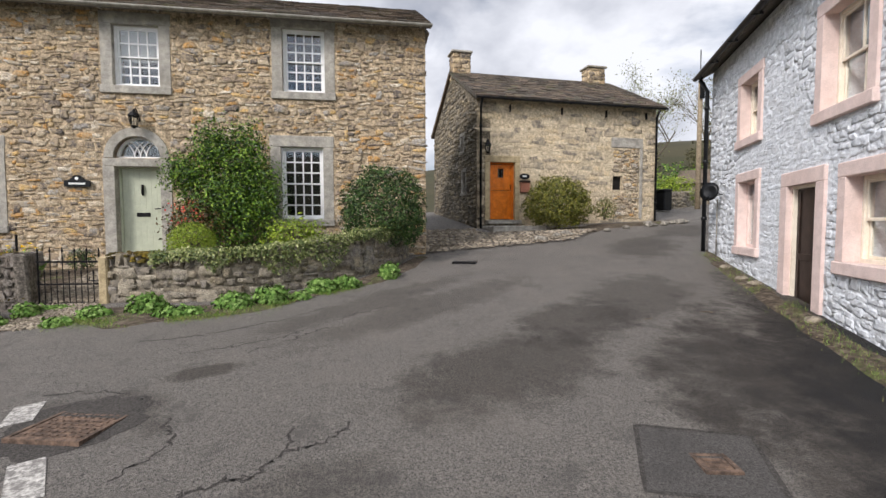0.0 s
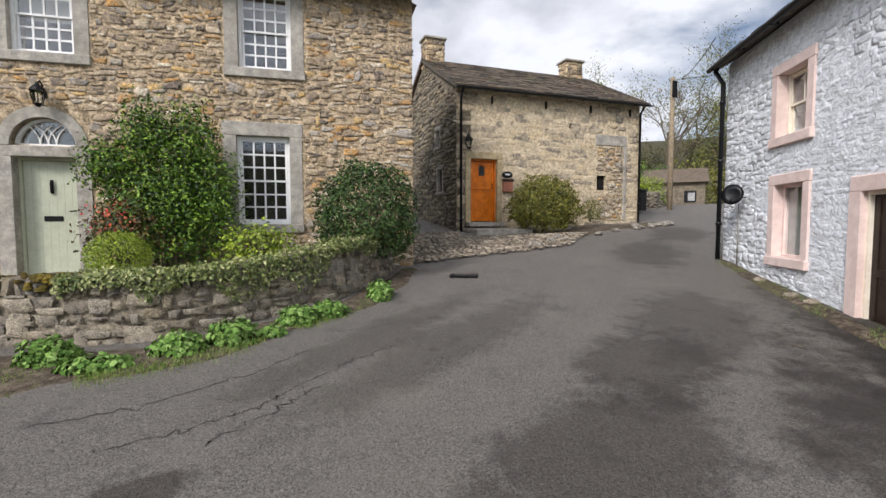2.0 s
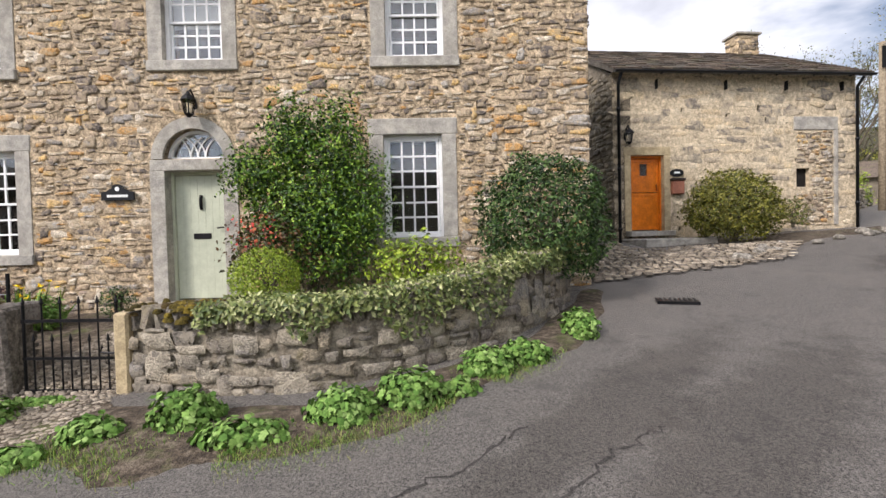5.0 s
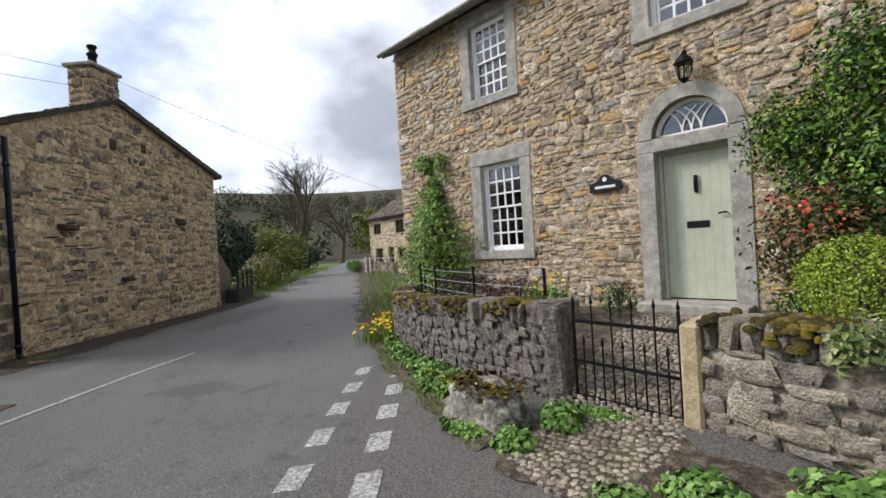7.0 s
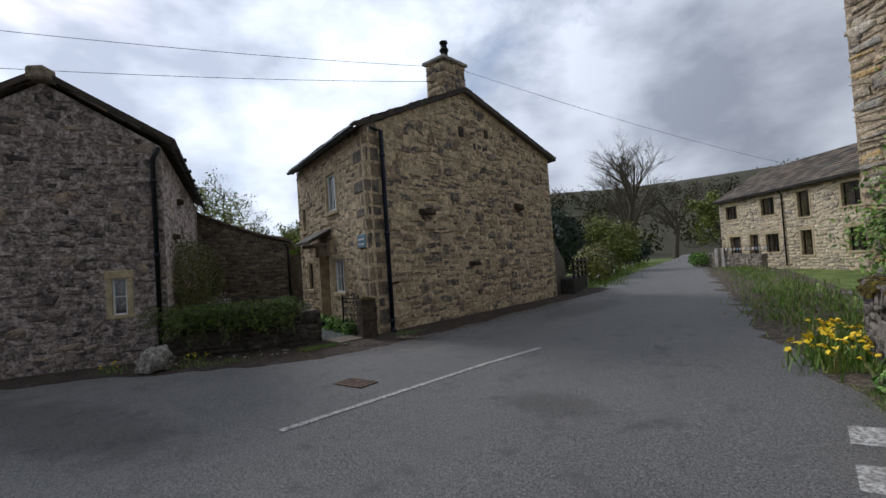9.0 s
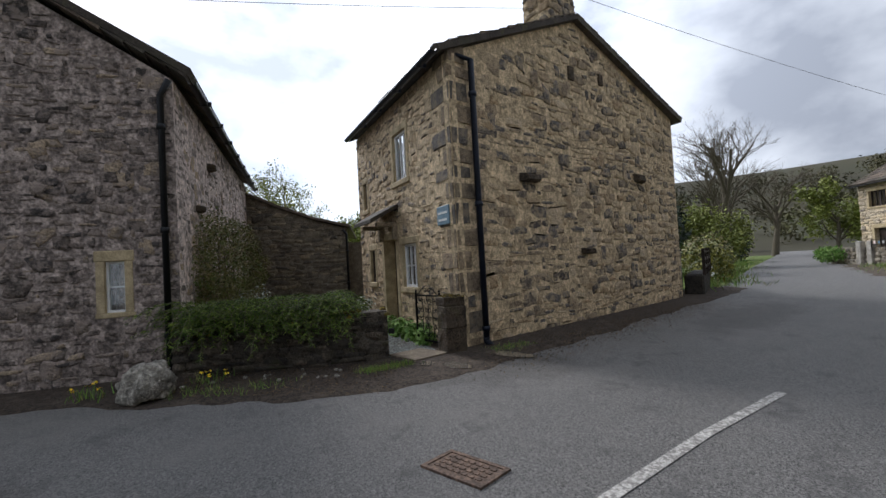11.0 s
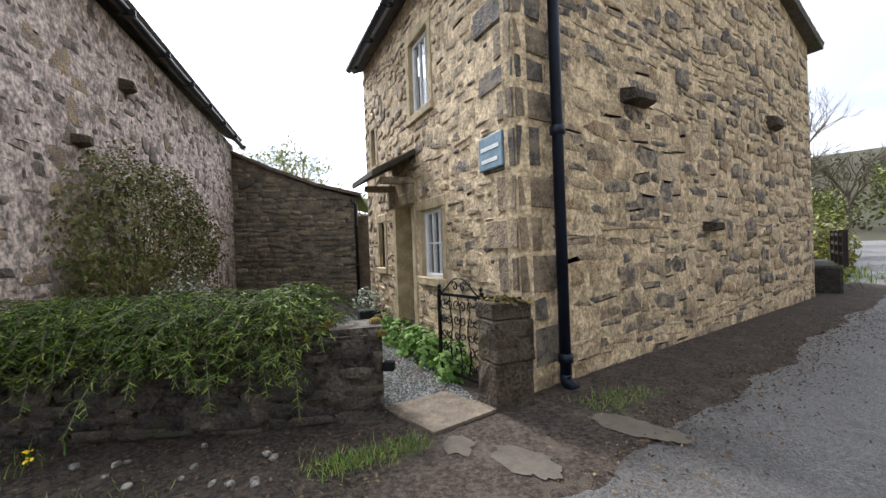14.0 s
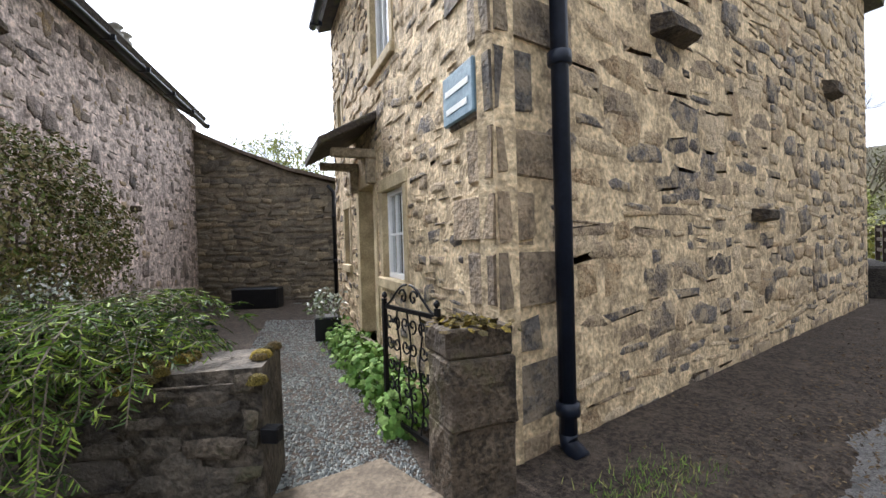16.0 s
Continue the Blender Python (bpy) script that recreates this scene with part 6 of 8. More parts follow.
# gate posts
thing("gate_post", Matrix.Translation((-3.33, 6.34, -0.06)) @ pose(0, 0, 0, 0, -3, 12), "leaning dressed stone gate post", "gate post", bm=boxes((-0.085, -0.12, 0, 0.085, 0.14, 1.0), bevel=0.03), material=M["grey_fill"])
thing("gate_post", Matrix.Translation((-2.2, 6.26, 0.03)), "ochre-lichened stone slab gate post", "gate post", bm=boxes((-0.07, -0.1, 0, 0.06, 0.4, 0.86), bevel=0.02), material=M["dressed_warm"])
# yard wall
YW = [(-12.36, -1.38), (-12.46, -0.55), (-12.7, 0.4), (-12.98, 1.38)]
yw, YL, yw_at, yw_lerp = garden_wall("yard_wall", YW, [-0.3] * 4, [0.36, 0.38, 0.4, 0.42], 0.5, M["wall_dark"], M["dark_fill"], "mossy rubble yard wall, coloured dark for the shade of its evergreen", rng, copes=False, singles=200, near=lambda q: -q[0], joint=0.025, hmin=0.08, hmax=0.16, wmin=0.14, wmax=0.34, proud=0.018)


# ---- foliage ----
def leaf_shape(kind):
    """Vertices and faces of one leaf about 1 long, lying in x-y with its tip along +y."""
    if kind == "round":
        vs = [(0, 0.35, 0.06)] + [(0.5 * math.cos(a) * (1 + 0.14 * math.cos(5 * a)), 0.4 + 0.5 * math.sin(a) * (1 + 0.14 * math.cos(5 * a)), 0.0) for a in [k * math.tau / 10 for k in range(10)]]
        return vs, [(0, 1 + k, 1 + (k + 1) % 10) for k in range(10)]
    if kind == "blade":
        return [(-0.045, 0, 0), (0.045, 0, 0), (0.03, 0.55, 0.06), (-0.03, 0.55, 0.06), (0, 1, -0.04)], [(0, 1, 2, 3), (3, 2, 4)]
    if kind == "needle":
        return [(-0.09, 0, 0), (0.09, 0, 0), (0.05, 1, 0), (-0.05, 1, 0)], [(0, 1, 2, 3)]
    return [(0, 0, 0), (-0.26, 0.45, 0.07), (0, 0.5, 0), (0.26, 0.45, 0.07), (0, 1, -0.05)], [(0, 2, 1), (0, 3, 2), (1, 2, 4), (2, 3, 4)]


def leaves(name, spots, size, material, parent, rng, kind="leaf", spread=0.7, label=""):
    """Many single leaves: spots are (place, outward direction); joined into one part."""
    lv, lf = leaf_shape(kind)
    lv = np.array(lv)
    V, F = [], []
    n = len(lv)
    for k, (p, d) in enumerate(spots):
        d = Vector(d) + Vector((rng.gauss(0, spread), rng.gauss(0, spread), rng.gauss(0, spread)))
        q = d.to_track_quat("Z" if kind in ("leaf", "round") else "Y", "X").to_matrix() @ Matrix.Rotation(rng.uniform(0, math.tau), 3, "Z" if kind in ("leaf", "round") else "Y")
        s = size * rng.uniform(0.6, 1.35)
        pts = (lv * s) @ np.array(q).T + np.array(p)
        V.extend(map(tuple, pts))
        o = k * n
        F.extend(tuple(o + i for i in f) for f in lf)
    ob = raw_mesh(name, V, F, material, parent, kind="stuff")
    if label:
        tagged(ob, label=label)
    return ob


def blob_spots(rng, count, rx, ry, rz, centre=(0, 0, 0), lumps=0.28, freq=2.2, inner=0.55, flat_bottom=True):
    out = []
    off = rng.uniform(0, 90)
    while len(out) < count:
        d = Vector((rng.gauss(0, 1), rng.gauss(0, 1), rng.gauss(0, 1))).normalized()
        if flat_bottom and d.z < -0.8:
            continue
        r = (1 + lumps * noise.noise(d * freq + Vector((off, 0, 0))) + lumps * 0.6 * noise.noise(d * freq * 2.7 + Vector((0, off, 0)))) * (1 - (1 - inner) * rng.random() ** 2.2)
        out.append((Vector((d.x * rx, d.y * ry, d.z * rz)) * r + Vector(centre), d + Vector((0, 0, 0.35))))
    return out


def stems(rng, count, rx, ry, rz, centre, material, parent, r=0.012, name="stem_mass"):
    bm = bmesh.new()
    for _ in range(count):
        a = rng.uniform(0, math.tau)
        end = Vector((math.cos(a) * rx * rng.uniform(0.2, 0.85), math.sin(a) * ry * rng.uniform(0.2, 0.85), rz * rng.uniform(0.3, 0.95)))
        mid = end * 0.5 + Vector((rng.uniform(-0.1, 0.1) * rx, rng.uniform(-0.1, 0.1) * ry, 0.1 * rz))
        base = Vector((rng.uniform(-0.1, 0.1) * rx, rng.uniform(-0.1, 0.1) * ry, -rz * 0.9))
        tube(bm, Vector(centre) + base, Vector(centre) + mid, r, r * 0.7, 5, False)
        tube(bm, Vector(centre) + mid, Vector(centre) + end, r * 0.7, r * 0.3, 5, False)
    return part(name, bm, material, parent, kind="stuff")


def shrub(name, x, y, z, rx, ry, rz, count, size, material, label, seed, kind="leaf", lumps=0.28, stem_mat=None, freq=2.2, spread=0.7, inner=0.55):
    rng_ = random.Random(seed)
    t = thing(name, Matrix.Translation((x, y, z)), label, "shrub")
    stems(rng_, 14, rx, ry, rz, (0, 0, rz), stem_mat or M["bark"], t)
    leaves("foliage", blob_spots(rng_, count, rx, ry, rz, (0, 0, rz), lumps, freq, inner), size, material, t, rng_, kind, spread)
    return t


def tree(name, x, y, z, height, spread, label, seed, levels=4, trunk_r=0.22, leaf=None, leaf_count=0, leaf_size=0.1, droop=0.0, fork=0.3):
    """A bare or thinly leaved tree: tapered trunk, forking limbs and twigs, leaves near the twig ends."""
    rng_ = random.Random(seed)
    t = thing(name, Matrix.Translation((x, y, z)), label, "tree")
    V, F, tips = [], [], []
    V0, F0 = [], []

    def limb(p, d, L, r, lev):
        VV, FF = (V0, F0) if lev == 0 else (V, F)
        n = 3 if lev < levels else 2
        pts = [p]
        dd = d.copy()
        for _ in range(n):
            dd = (dd + Vector((rng_.gauss(0, 0.13), rng_.gauss(0, 0.13), rng_.gauss(0.05, 0.08) - droop * lev * 0.16))).normalized()
            pts.append(pts[-1] + dd * L / n)
        sides = 8 if lev == 0 else (5 if lev < 3 else 3)
        for i in range(n):
            r0, r1 = r * (1 - 0.5 * i / n), r * (1 - 0.5 * (i + 1) / n)
            q = (pts[i + 1] - pts[i]).to_track_quat("Z", "Y")
            o = len(VV)
            for c, rr in ((pts[i], r0), (pts[i + 1], r1)):
                for k in range(sides):
                    a = k * math.tau / sides
                    VV.append(tuple(c + q @ Vector((math.cos(a) * rr, math.sin(a) * rr, 0))))
            FF.extend((o + k, o + (k + 1) % sides, o + sides + (k + 1) % sides, o + sides + k) for k in range(sides))
        if lev >= levels - 1:
            tips.append((pts[-1], dd))
            tips.append((pts[1], dd))
        if lev < levels:
            kids = rng_.randint(3, 5) if lev else rng_.randint(5, 7)
            for k in range(kids):
                f = rng_.uniform(fork, 1.0) if lev else rng_.uniform(0.35, 1.0)
                i = min(n - 1, int(f * n))
                base = pts[i].lerp(pts[i + 1], f * n - i)
                side = Vector((rng_.gauss(0, 1), rng_.gauss(0, 1), rng_.gauss(0, 0.3))).normalized()
                nd = (dd * 0.75 + side * spread * (0.9 if lev else 0.75)).normalized()
                limb(base, nd, L * rng_.uniform(0.5, 0.72), r * rng_.uniform(0.36, 0.5), lev + 1)

    limb(Vector((0, 0, -0.2)), Vector((rng_.uniform(-0.06, 0.06), rng_.uniform(-0.06, 0.06), 1)).normalized(), height * 0.48, trunk_r, 0)
    raw_mesh("trunk", V0, F0, M["bark"], t, True)
    raw_mesh("branch_mass", V, F, M["bark"], t, True, kind="stuff")
    if leaf and tips:
        spots = []
        for _ in range(leaf_count):
            p, d = tips[rng_.randrange(len(tips))]
            spots.append((p + Vector((rng_.gauss(0, 0.25), rng_.gauss(0, 0.25), rng_.gauss(-0.1, 0.25) - droop * rng_.random() * 1.4)), Vector((0, 0, 1))))
        leaves("leaf_mass", spots, leaf_size, leaf, t, rng_, "leaf", 0.9)
    return t


# ---- garden of the main house ----
rng = random.Random(91)


def in_garden(x, y):
    """Between the garden walls and the house front."""
    if y > HY + 0.05 or x < -9.0 or x > 2.7:
        return False
    best = 99
    if x > -2.4:
        for k in range(60):
            gx_, gy_, a = gr_at(GRL * k / 59)
            if (x - gx_) ** 2 + (y - gy_) ** 2 < best:
                best, side = (x - gx_) ** 2 + (y - gy_) ** 2, (x - gx_) * -math.sin(a) + (y - gy_) * math.cos(a)
        return side > 0.1
    if x < -3.4:
        for k in range(60):
            gx_, gy_, a = gl_at(GLL * k / 59)
            if (x - gx_) ** 2 + (y - gy_) ** 2 < best:
                best, side = (x - gx_) ** 2 + (y - gy_) ** 2, (x - gx_) * -math.sin(a) + (y - gy_) * math.cos(a)
        return side > 0.1
    return y > 6.3


def garden_z(x, y):
    f = max(0.0, min(1.0, (y - 6.0) / 2.6))
    return 0.14 + 0.32 * f + max(0.0, x) * 0.18 - max(0, -4 - x) * 0.03


sheet("garden_bed", -9.0, 2.8, 5.9, HY, 0.15, 0.0, M["soil"], "dark planted soil of the front garden", "garden bed", inside=in_garden, zf=garden_z)


def cobbles(name, inside, x0, x1, y0, y1, zf, material, label, rng, size=0.13, parent=None, lift=0.0):
    """Rounded cobbles set close together; a paved surface with joints."""
    V, F = [], []
    y = y0
    while y < y1:
        x = x0 + rng.uniform(0, size)
        while x < x1:
            w = size * rng.uniform(0.7, 1.3)
            cx, cy = x + w / 2 + rng.uniform(-0.01, 0.01), y + rng.uniform(-0.02, 0.02)
            if inside(cx, cy):
                z = zf(cx, cy) + lift
                hh = rng.uniform(0.001, 0.005)
                o = len(V)
                wob = [rng.uniform(0.78, 1.12) for _ in range(7)]
                for ring, (f, dz) in enumerate(((1.0, -0.02), (0.88, hh * 0.7), (0.5, hh))):
                    for k in range(7):
                        a = k * math.tau / 7 + 0.3
                        f = f * wob[k] if ring == 0 else f * (0.5 + 0.5 * wob[k])
                        V.append((cx + math.cos(a) * w * 0.53 * f, cy + math.sin(a) * size * 0.53 * f, z + dz))
                for ring in range(2):
                    for k in range(7):
                        j = (k + 1) % 7
                        F.append((o + ring * 7 + k, o + ring * 7 + j, o + ring * 7 + 7 + j, o + ring * 7 + 7 + k))
                F.append(tuple(o + 14 + k for k in range(7)))
            x += w
        y += size * 0.95
    ob = raw_mesh(name, V, F, material, parent, True)
    return tagged(ob, label, "cobbles", kind="structure" if not parent else "stuff")


cobbles("garden_path", lambda x, y: abs(x - (-2.72 - 0.12 * (y - 6))) < (0.62 if y > 6.1 else 0.5) and y > 5.1 - 0.4 * (x + 2.7), -4.2, -1.8, 5.1, 9.0, lambda x, y: ground_z(x, y) + 0.013 + (garden_z(x, y) - ground_z(x, y)) * max(0.0, min(1.0, (y - 5.75) / 0.7)), M["cobble"], "worn limestone cobble path through the garden gate", rng, 0.055)
blob_patch("gate_apron", -2.68, 5.6, 0.68, 0.5, 0, 0.012, M["soil"], "gritty soil between the gateway cobbles", "verge", rng)

# verge at the foot of the right wall
ribbon("verge", [(-2.2, 5.6), (-1.4, 5.3), (-0.4, 5.35), (0.7, 5.95), (1.7, 6.8), (2.5, 7.9), (2.95, 8.9)], [0.9, 1.1, 1.0, 0.85, 0.75, 0.6, 0.4], 0.02, M["soil"], "gritty soil verge at the foot of the garden wall", "verge")
ribbon("verge", [(-3.3, 5.6), (-4.6, 6.1), (-6.0, 6.7), (-7.3, 7.4), (-8.4, 8.3), (-10.2, 9.5), (-13, 11.6), (-17.5, 14.6), (-24, 18.9), (-31, 23.2)], [0.9, 0.8, 0.7, 0.9, 1.4, 2.2, 2.6, 3.0, 3.6, 3.4], 0.02, M["soil"], "grassy soil verge along the main road", "verge")


def clump(name, x, y, z, rx, ry, rz, count, size, material, label, seed, kind="round", category="plant", group="", spread=0.45):
    rng_ = random.Random(seed)
    t = thing(name, Matrix.Translation((x, y, z)), label, category, group)
    bm = bmesh.new()
    for _ in range(26):
        a, f = rng_.uniform(0, math.tau), rng_.uniform(0.2, 0.9)
        tube(bm, (rng_.uniform(-0.3, 0.3) * rx, rng_.uniform(-0.3, 0.3) * ry, -0.03), (math.cos(a) * rx * f, math.sin(a) * ry * f, rz * rng_.uniform(0.4, 0.8)), 0.004, 0.003, 4, False)
    part("stalk_mass", bm, material, t, kind="stuff")
    leaves("foliage", blob_spots(rng_, count, rx, ry, rz, (0, 0, rz * 0.25), 0.3, 2.5, 0.5), size, material, t, rng_, kind, spread)
    return t


for k, (x, y, rx, ry, rz, n) in enumerate(((-1.3, 5.4, 0.3, 0.2, 0.24, 330), (-0.12, 5.32, 0.3, 0.2, 0.22, 320), (0.35, 5.5, 0.3, 0.22, 0.27, 340), (1.02, 6.02, 0.28, 0.2, 0.22, 300), (1.4, 6.22, 0.26, 0.18, 0.18, 260), (2.15, 6.95, 0.22, 0.34, 0.24, 330), (-1.9, 5.25, 0.25, 0.18, 0.14, 140), (-0.75, 5.1, 0.4, 0.18, 0.13, 200), (-3.05, 5.75, 0.22, 0.18, 0.2, 150), (-4.35, 6.0, 0.4, 0.22, 0.26, 260), (-5.2, 6.35, 0.4, 0.2, 0.2, 220), (0.75, 5.65, 0.2, 0.14, 0.1, 90), (-3.2, 5.35, 0.2, 0.14, 0.13, 120), (-3.75, 5.4, 0.3, 0.14, 0.1, 150), (-4.75, 6.05, 0.35, 0.2, 0.2, 240), (-5.7, 6.55, 0.35, 0.2, 0.18, 200), (-6.4, 6.85, 0.35, 0.22, 0.2, 200), (-7.1, 7.2, 0.3, 0.2, 0.22, 180), (-2.2, 5.0, 0.22, 0.14, 0.1, 120), (-2.85, 6.0, 0.3, 0.08, 0.07, 90))):
    clump("geranium", x, y + 0.12, ground_z(x, y + 0.12) + 0.01, rx * 0.85, ry * 0.9, rz * 0.8, n * 3, 0.044, M["leaf_geranium"], "bright green hardy geranium clump at the wall foot", 100 + k, group="geraniums along the wall")


def grass_patch(name, pts, count, size, label, seed, width=0.5, zf=ground_z):
    rng_ = random.Random(seed)
    spots = []
    for _ in range(count):
        i = rng_.randrange(len(pts) - 1)
        f = rng_.random()
        x = pts[i][0] + (pts[i + 1][0] - pts[i][0]) * f + rng_.gauss(0, width * 0.4)
        y = pts[i][1] + (pts[i + 1][1] - pts[i][1]) * f + rng_.gauss(0, width * 0.4)
        if noise.noise((x * 1.7, y * 1.7, seed)) < -0.12:
            continue
        spots.append(((x, y, zf(x, y) + 0.01), (0, 0, 1)))
    ob = leaves(name, spots, size, M["grass"], None, rng_, "blade", 0.4)
    return tagged(ob, label, "grass", kind="stuff")


grass_patch("grass", [(-2.2, 5.22), (-1.2, 5.02), (-0.3, 5.12), (0.7, 5.66), (1.6, 6.5)], 9000, 0.045, "short green grass tufts on the verge", 7, 0.34)
grass_patch("grass", [(-3.4, 5.5), (-4.6, 6.0), (-6.0, 6.58), (-7.3, 7.3)], 5600, 0.055, "short green grass tufts by the wall", 8, 0.32)
grass_patch("grass", [(-7.6, 7.6), (-8.6, 8.4), (-10.2, 9.7)], 7000, 0.1, "long green grass on the roadside verge", 9, 0.5)
grass_patch("grass", [(-10.2, 9.9), (-13, 11.8), (-17, 14.7), (-24, 19.3), (-29, 22.4)], 7000, 0.2, "rough grass verge in front of the terrace", 10, 1.3)


def flower_group(name, x, y, z, r, count, h, petals, label, seed, group=""):
    rng_ = random.Random(seed)
    t = thing(name, Matrix.Translation((x, y, z)), label, "flowers", group)
    bm = bmesh.new()
    heads = []
    for _ in range(count):
        px, py, ph = rng_.gauss(0, r * 0.5), rng_.gauss(0, r * 0.5), h * rng_.uniform(0.6, 1.15)
        tube(bm, (px * 0.8, py * 0.8, 0), (px, py, ph), 0.004, 0.003, 4, False)
        for _ in range(5):
            heads.append(((px + rng_.gauss(0, 0.012), py + rng_.gauss(0, 0.012), ph), (0, 0, 1)))
    part("stalk_mass", bm, M["leaf_geranium"], t, kind="stuff")
    leaves("petal_mass", heads, 0.045 if h > 0.2 else 0.022, petals, t, rng_, "round", 0.5)
    leaves("foliage", [((rng_.gauss(0, r * 0.5), rng_.gauss(0, r * 0.5), 0), (0, 0, 1)) for _ in range(count * 6)], h * 0.8, M["grass"], t, rng_, "blade", 0.35)
    return t


flower_group("marigolds", -8.1, 7.75, -0.17, 0.4, 34, 0.32, M["flower_yellow"], "yellow marsh marigolds on the roadside verge", 11)
flower_group("marigolds", -8.9, 8.5, -0.17, 0.4, 24, 0.3, M["flower_yellow"], "yellow marsh marigolds further along the verge", 12)
flower_group("tulips", -4.75, 8.2, garden_z(-4.75, 8.2), 0.22, 12, 0.6, M["flower_yellow"], "yellow and orange tulips in the garden bed", 13)
flower_group("dandelions", -12.1, -0.75, -0.24, 0.25, 6, 0.12, M["flower_yellow"], "yellow dandelions at the barn foot", 14)
flower_group("dandelions", -11.5, -1.75, -0.24, 0.25, 6, 0.15, M["flower_yellow"], "yellow dandelions beside the boulder", 15)

# shrubs against the house
rose = shrub("rose_bush", -1.22, 8.82, 0.5, 0.95, 0.42, 1.05, 9000, 0.062, M["leaf_rose"], "large climbing shrub with mixed green leaves against the house", 201, lumps=0.6, freq=2.6, inner=0.4)
for k, (lx, lz, lrx, lrz, cnt) in enumerate(((-0.72, 1.95, 0.46, 0.4, 3000), (-0.2, 2.45, 0.38, 0.55, 3000), (0.42, 2.35, 0.48, 0.66, 3800), (0.85, 1.5, 0.36, 0.75, 2600), (0.1, 1.6, 0.8, 0.7, 4200))):
    leaves("foliage", blob_spots(random.Random(230 + k), cnt, lrx, 0.3, lrz, (lx, -0.12, lz), 0.75, 3.2, 0.35, False), 0.06, M["leaf_rose"], rose, random.Random(240 + k), "leaf", 0.7)
leaves("russet_foliage", blob_spots(random.Random(7), 2600, 0.6, 0.34, 0.6, (-0.45, -0.2, 0.85), 0.6, 2.8, 0.5), 0.06, M["leaf_russet"], rose, random.Random(8), "leaf", 0.7, "russet brown young leaves")
leaves("blossom", blob_spots(random.Random(5), 110, 0.38, 0.26, 0.3, (-0.6, -0.42, 1.1), 0.4), 0.036, M["flower_red"], rose, random.Random(6), "round", 0.6, "small red blooms")
shrub("laurel_bush", 2.1, 8.35, 0.75, 0.88, 0.65, 0.92, 13000, 0.058, M["leaf_dark"], "dense dark green rounded evergreen bush", 202, lumps=0.2, inner=0.7)
shrub("box_ball", -1.42, 7.5, 0.66, 0.4, 0.38, 0.38, 6500, 0.03, M["leaf_lime"], "clipped lime-green box ball behind the wall", 203, lumps=0.08, inner=0.75)
shrub("skimmia", 0.35, 7.75, 0.8, 0.55, 0.3, 0.36, 1500, 0.065, M["leaf_lime"], "yellow-green leafy shrub below the window", 204, lumps=0.45)
shrub("dwarf_conifer", -3.85, 8.55, 0.45, 0.24, 0.22, 0.24, 800, 0.035, M["leaf_dark"], "small round dark shrub by the door", 205, lumps=0.08)
shrub("heather", -6.4, 8.3, 0.4, 0.75, 0.3, 0.3, 3200, 0.05, M["purple_heather"], "purple-brown heather in the garden bed", 206, lumps=0.4, kind="needle")
shrub("heather", -5.4, 8.4, 0.4, 0.45, 0.25, 0.26, 1800, 0.05, M["purple_heather"], "purple-brown heather beside the tulips", 207, lumps=0.4, kind="needle")
shrub("garden_perennial", -4.75, 8.2, 0.36, 0.4, 0.25, 0.24, 1200, 0.06, M["leaf_geranium"], "low green perennial by the path", 208)
shrub("garden_perennial", -2.0, 8.9, 0.45, 0.25, 0.2, 0.2, 350, 0.06, M["leaf_rose"], "low green perennial beside the doorstep", 209)
# ivy climbing the west corner of the house
ivy = thing("climbing_ivy", Matrix.Translation((-8.15, HY, 0.2)), "fresh green ivy climbing the house corner", "ivy")
spots = []
rv = random.Random(211)
for _ in range(15000):
    z = rv.random() ** 0.85 * 3.2
    half = 0.95 + 0.22 * math.sin(z * 2.0) - 0.18 * z if z > 0.9 else 0.75
    x = rv.gauss(0, max(0.12, half) * 0.55)
    if z > 2.2 and noise.noise((x * 4, z * 2, 4)) < -0.05:
        continue
    bulge = 0.6 * math.exp(-((z - 1.5) / 0.55) ** 2) * math.exp(-((x - 0.35) / 0.5) ** 2)
    spots.append(((x, -0.05 - rv.random() * (0.3 - 0.05 * z + bulge), z), (0, -1, 0.3)))
leaves("foliage", spots, 0.075, M["leaf_climber"], ivy, rv, "leaf", 0.55)
bm = bmesh.new()
for k in range(9):
    x = rv.uniform(-0.4, 0.4)
    tube(bm, (x * 0.5, -0.02, 0), (x, -0.03, rv.uniform(1.5, 3.0)), 0.014, 0.006, 5)
part("stem_mass", bm, M["bark"], ivy, kind="stuff")
# ivy draped over the right wall
ivy2 = thing("wall_ivy", Matrix.Identity(4), "variegated ivy draped over the garden wall top", "ivy")
spots = []
for _ in range(8000):
    s = rv.uniform(0.75, GRL - 0.55)
    x, y, a = gr_at(s)
    nx, ny = math.sin(a), -math.cos(a)
    zt = gr_lerp(GWR_T, s)
    hang = 0.08 + 0.5 * max(0.0, noise.noise((s * 1.3, 3, 0)) + 0.15)
    if rv.random() < 0.45:
        f = rv.random() ** 1.5
        spots.append(((x + nx * (0.03 + 0.05 * rv.random()), y + ny * (0.03 + 0.05 * rv.random()), zt + 0.03 - f * hang * 1.5), (nx, ny, 0.4)))
    else:
        g = rv.uniform(-0.06, 0.5)
        spots.append(((x - nx * g, y - ny * g, zt + rv.uniform(-0.02, 0.06) + 0.05 * noise.noise((s * 3, g * 3, 1))), (nx * 0.2, ny * 0.2, 1)))
leaves("foliage", spots, 0.055, M["leaf_ivy"], ivy2, rv, "leaf", 0.5)


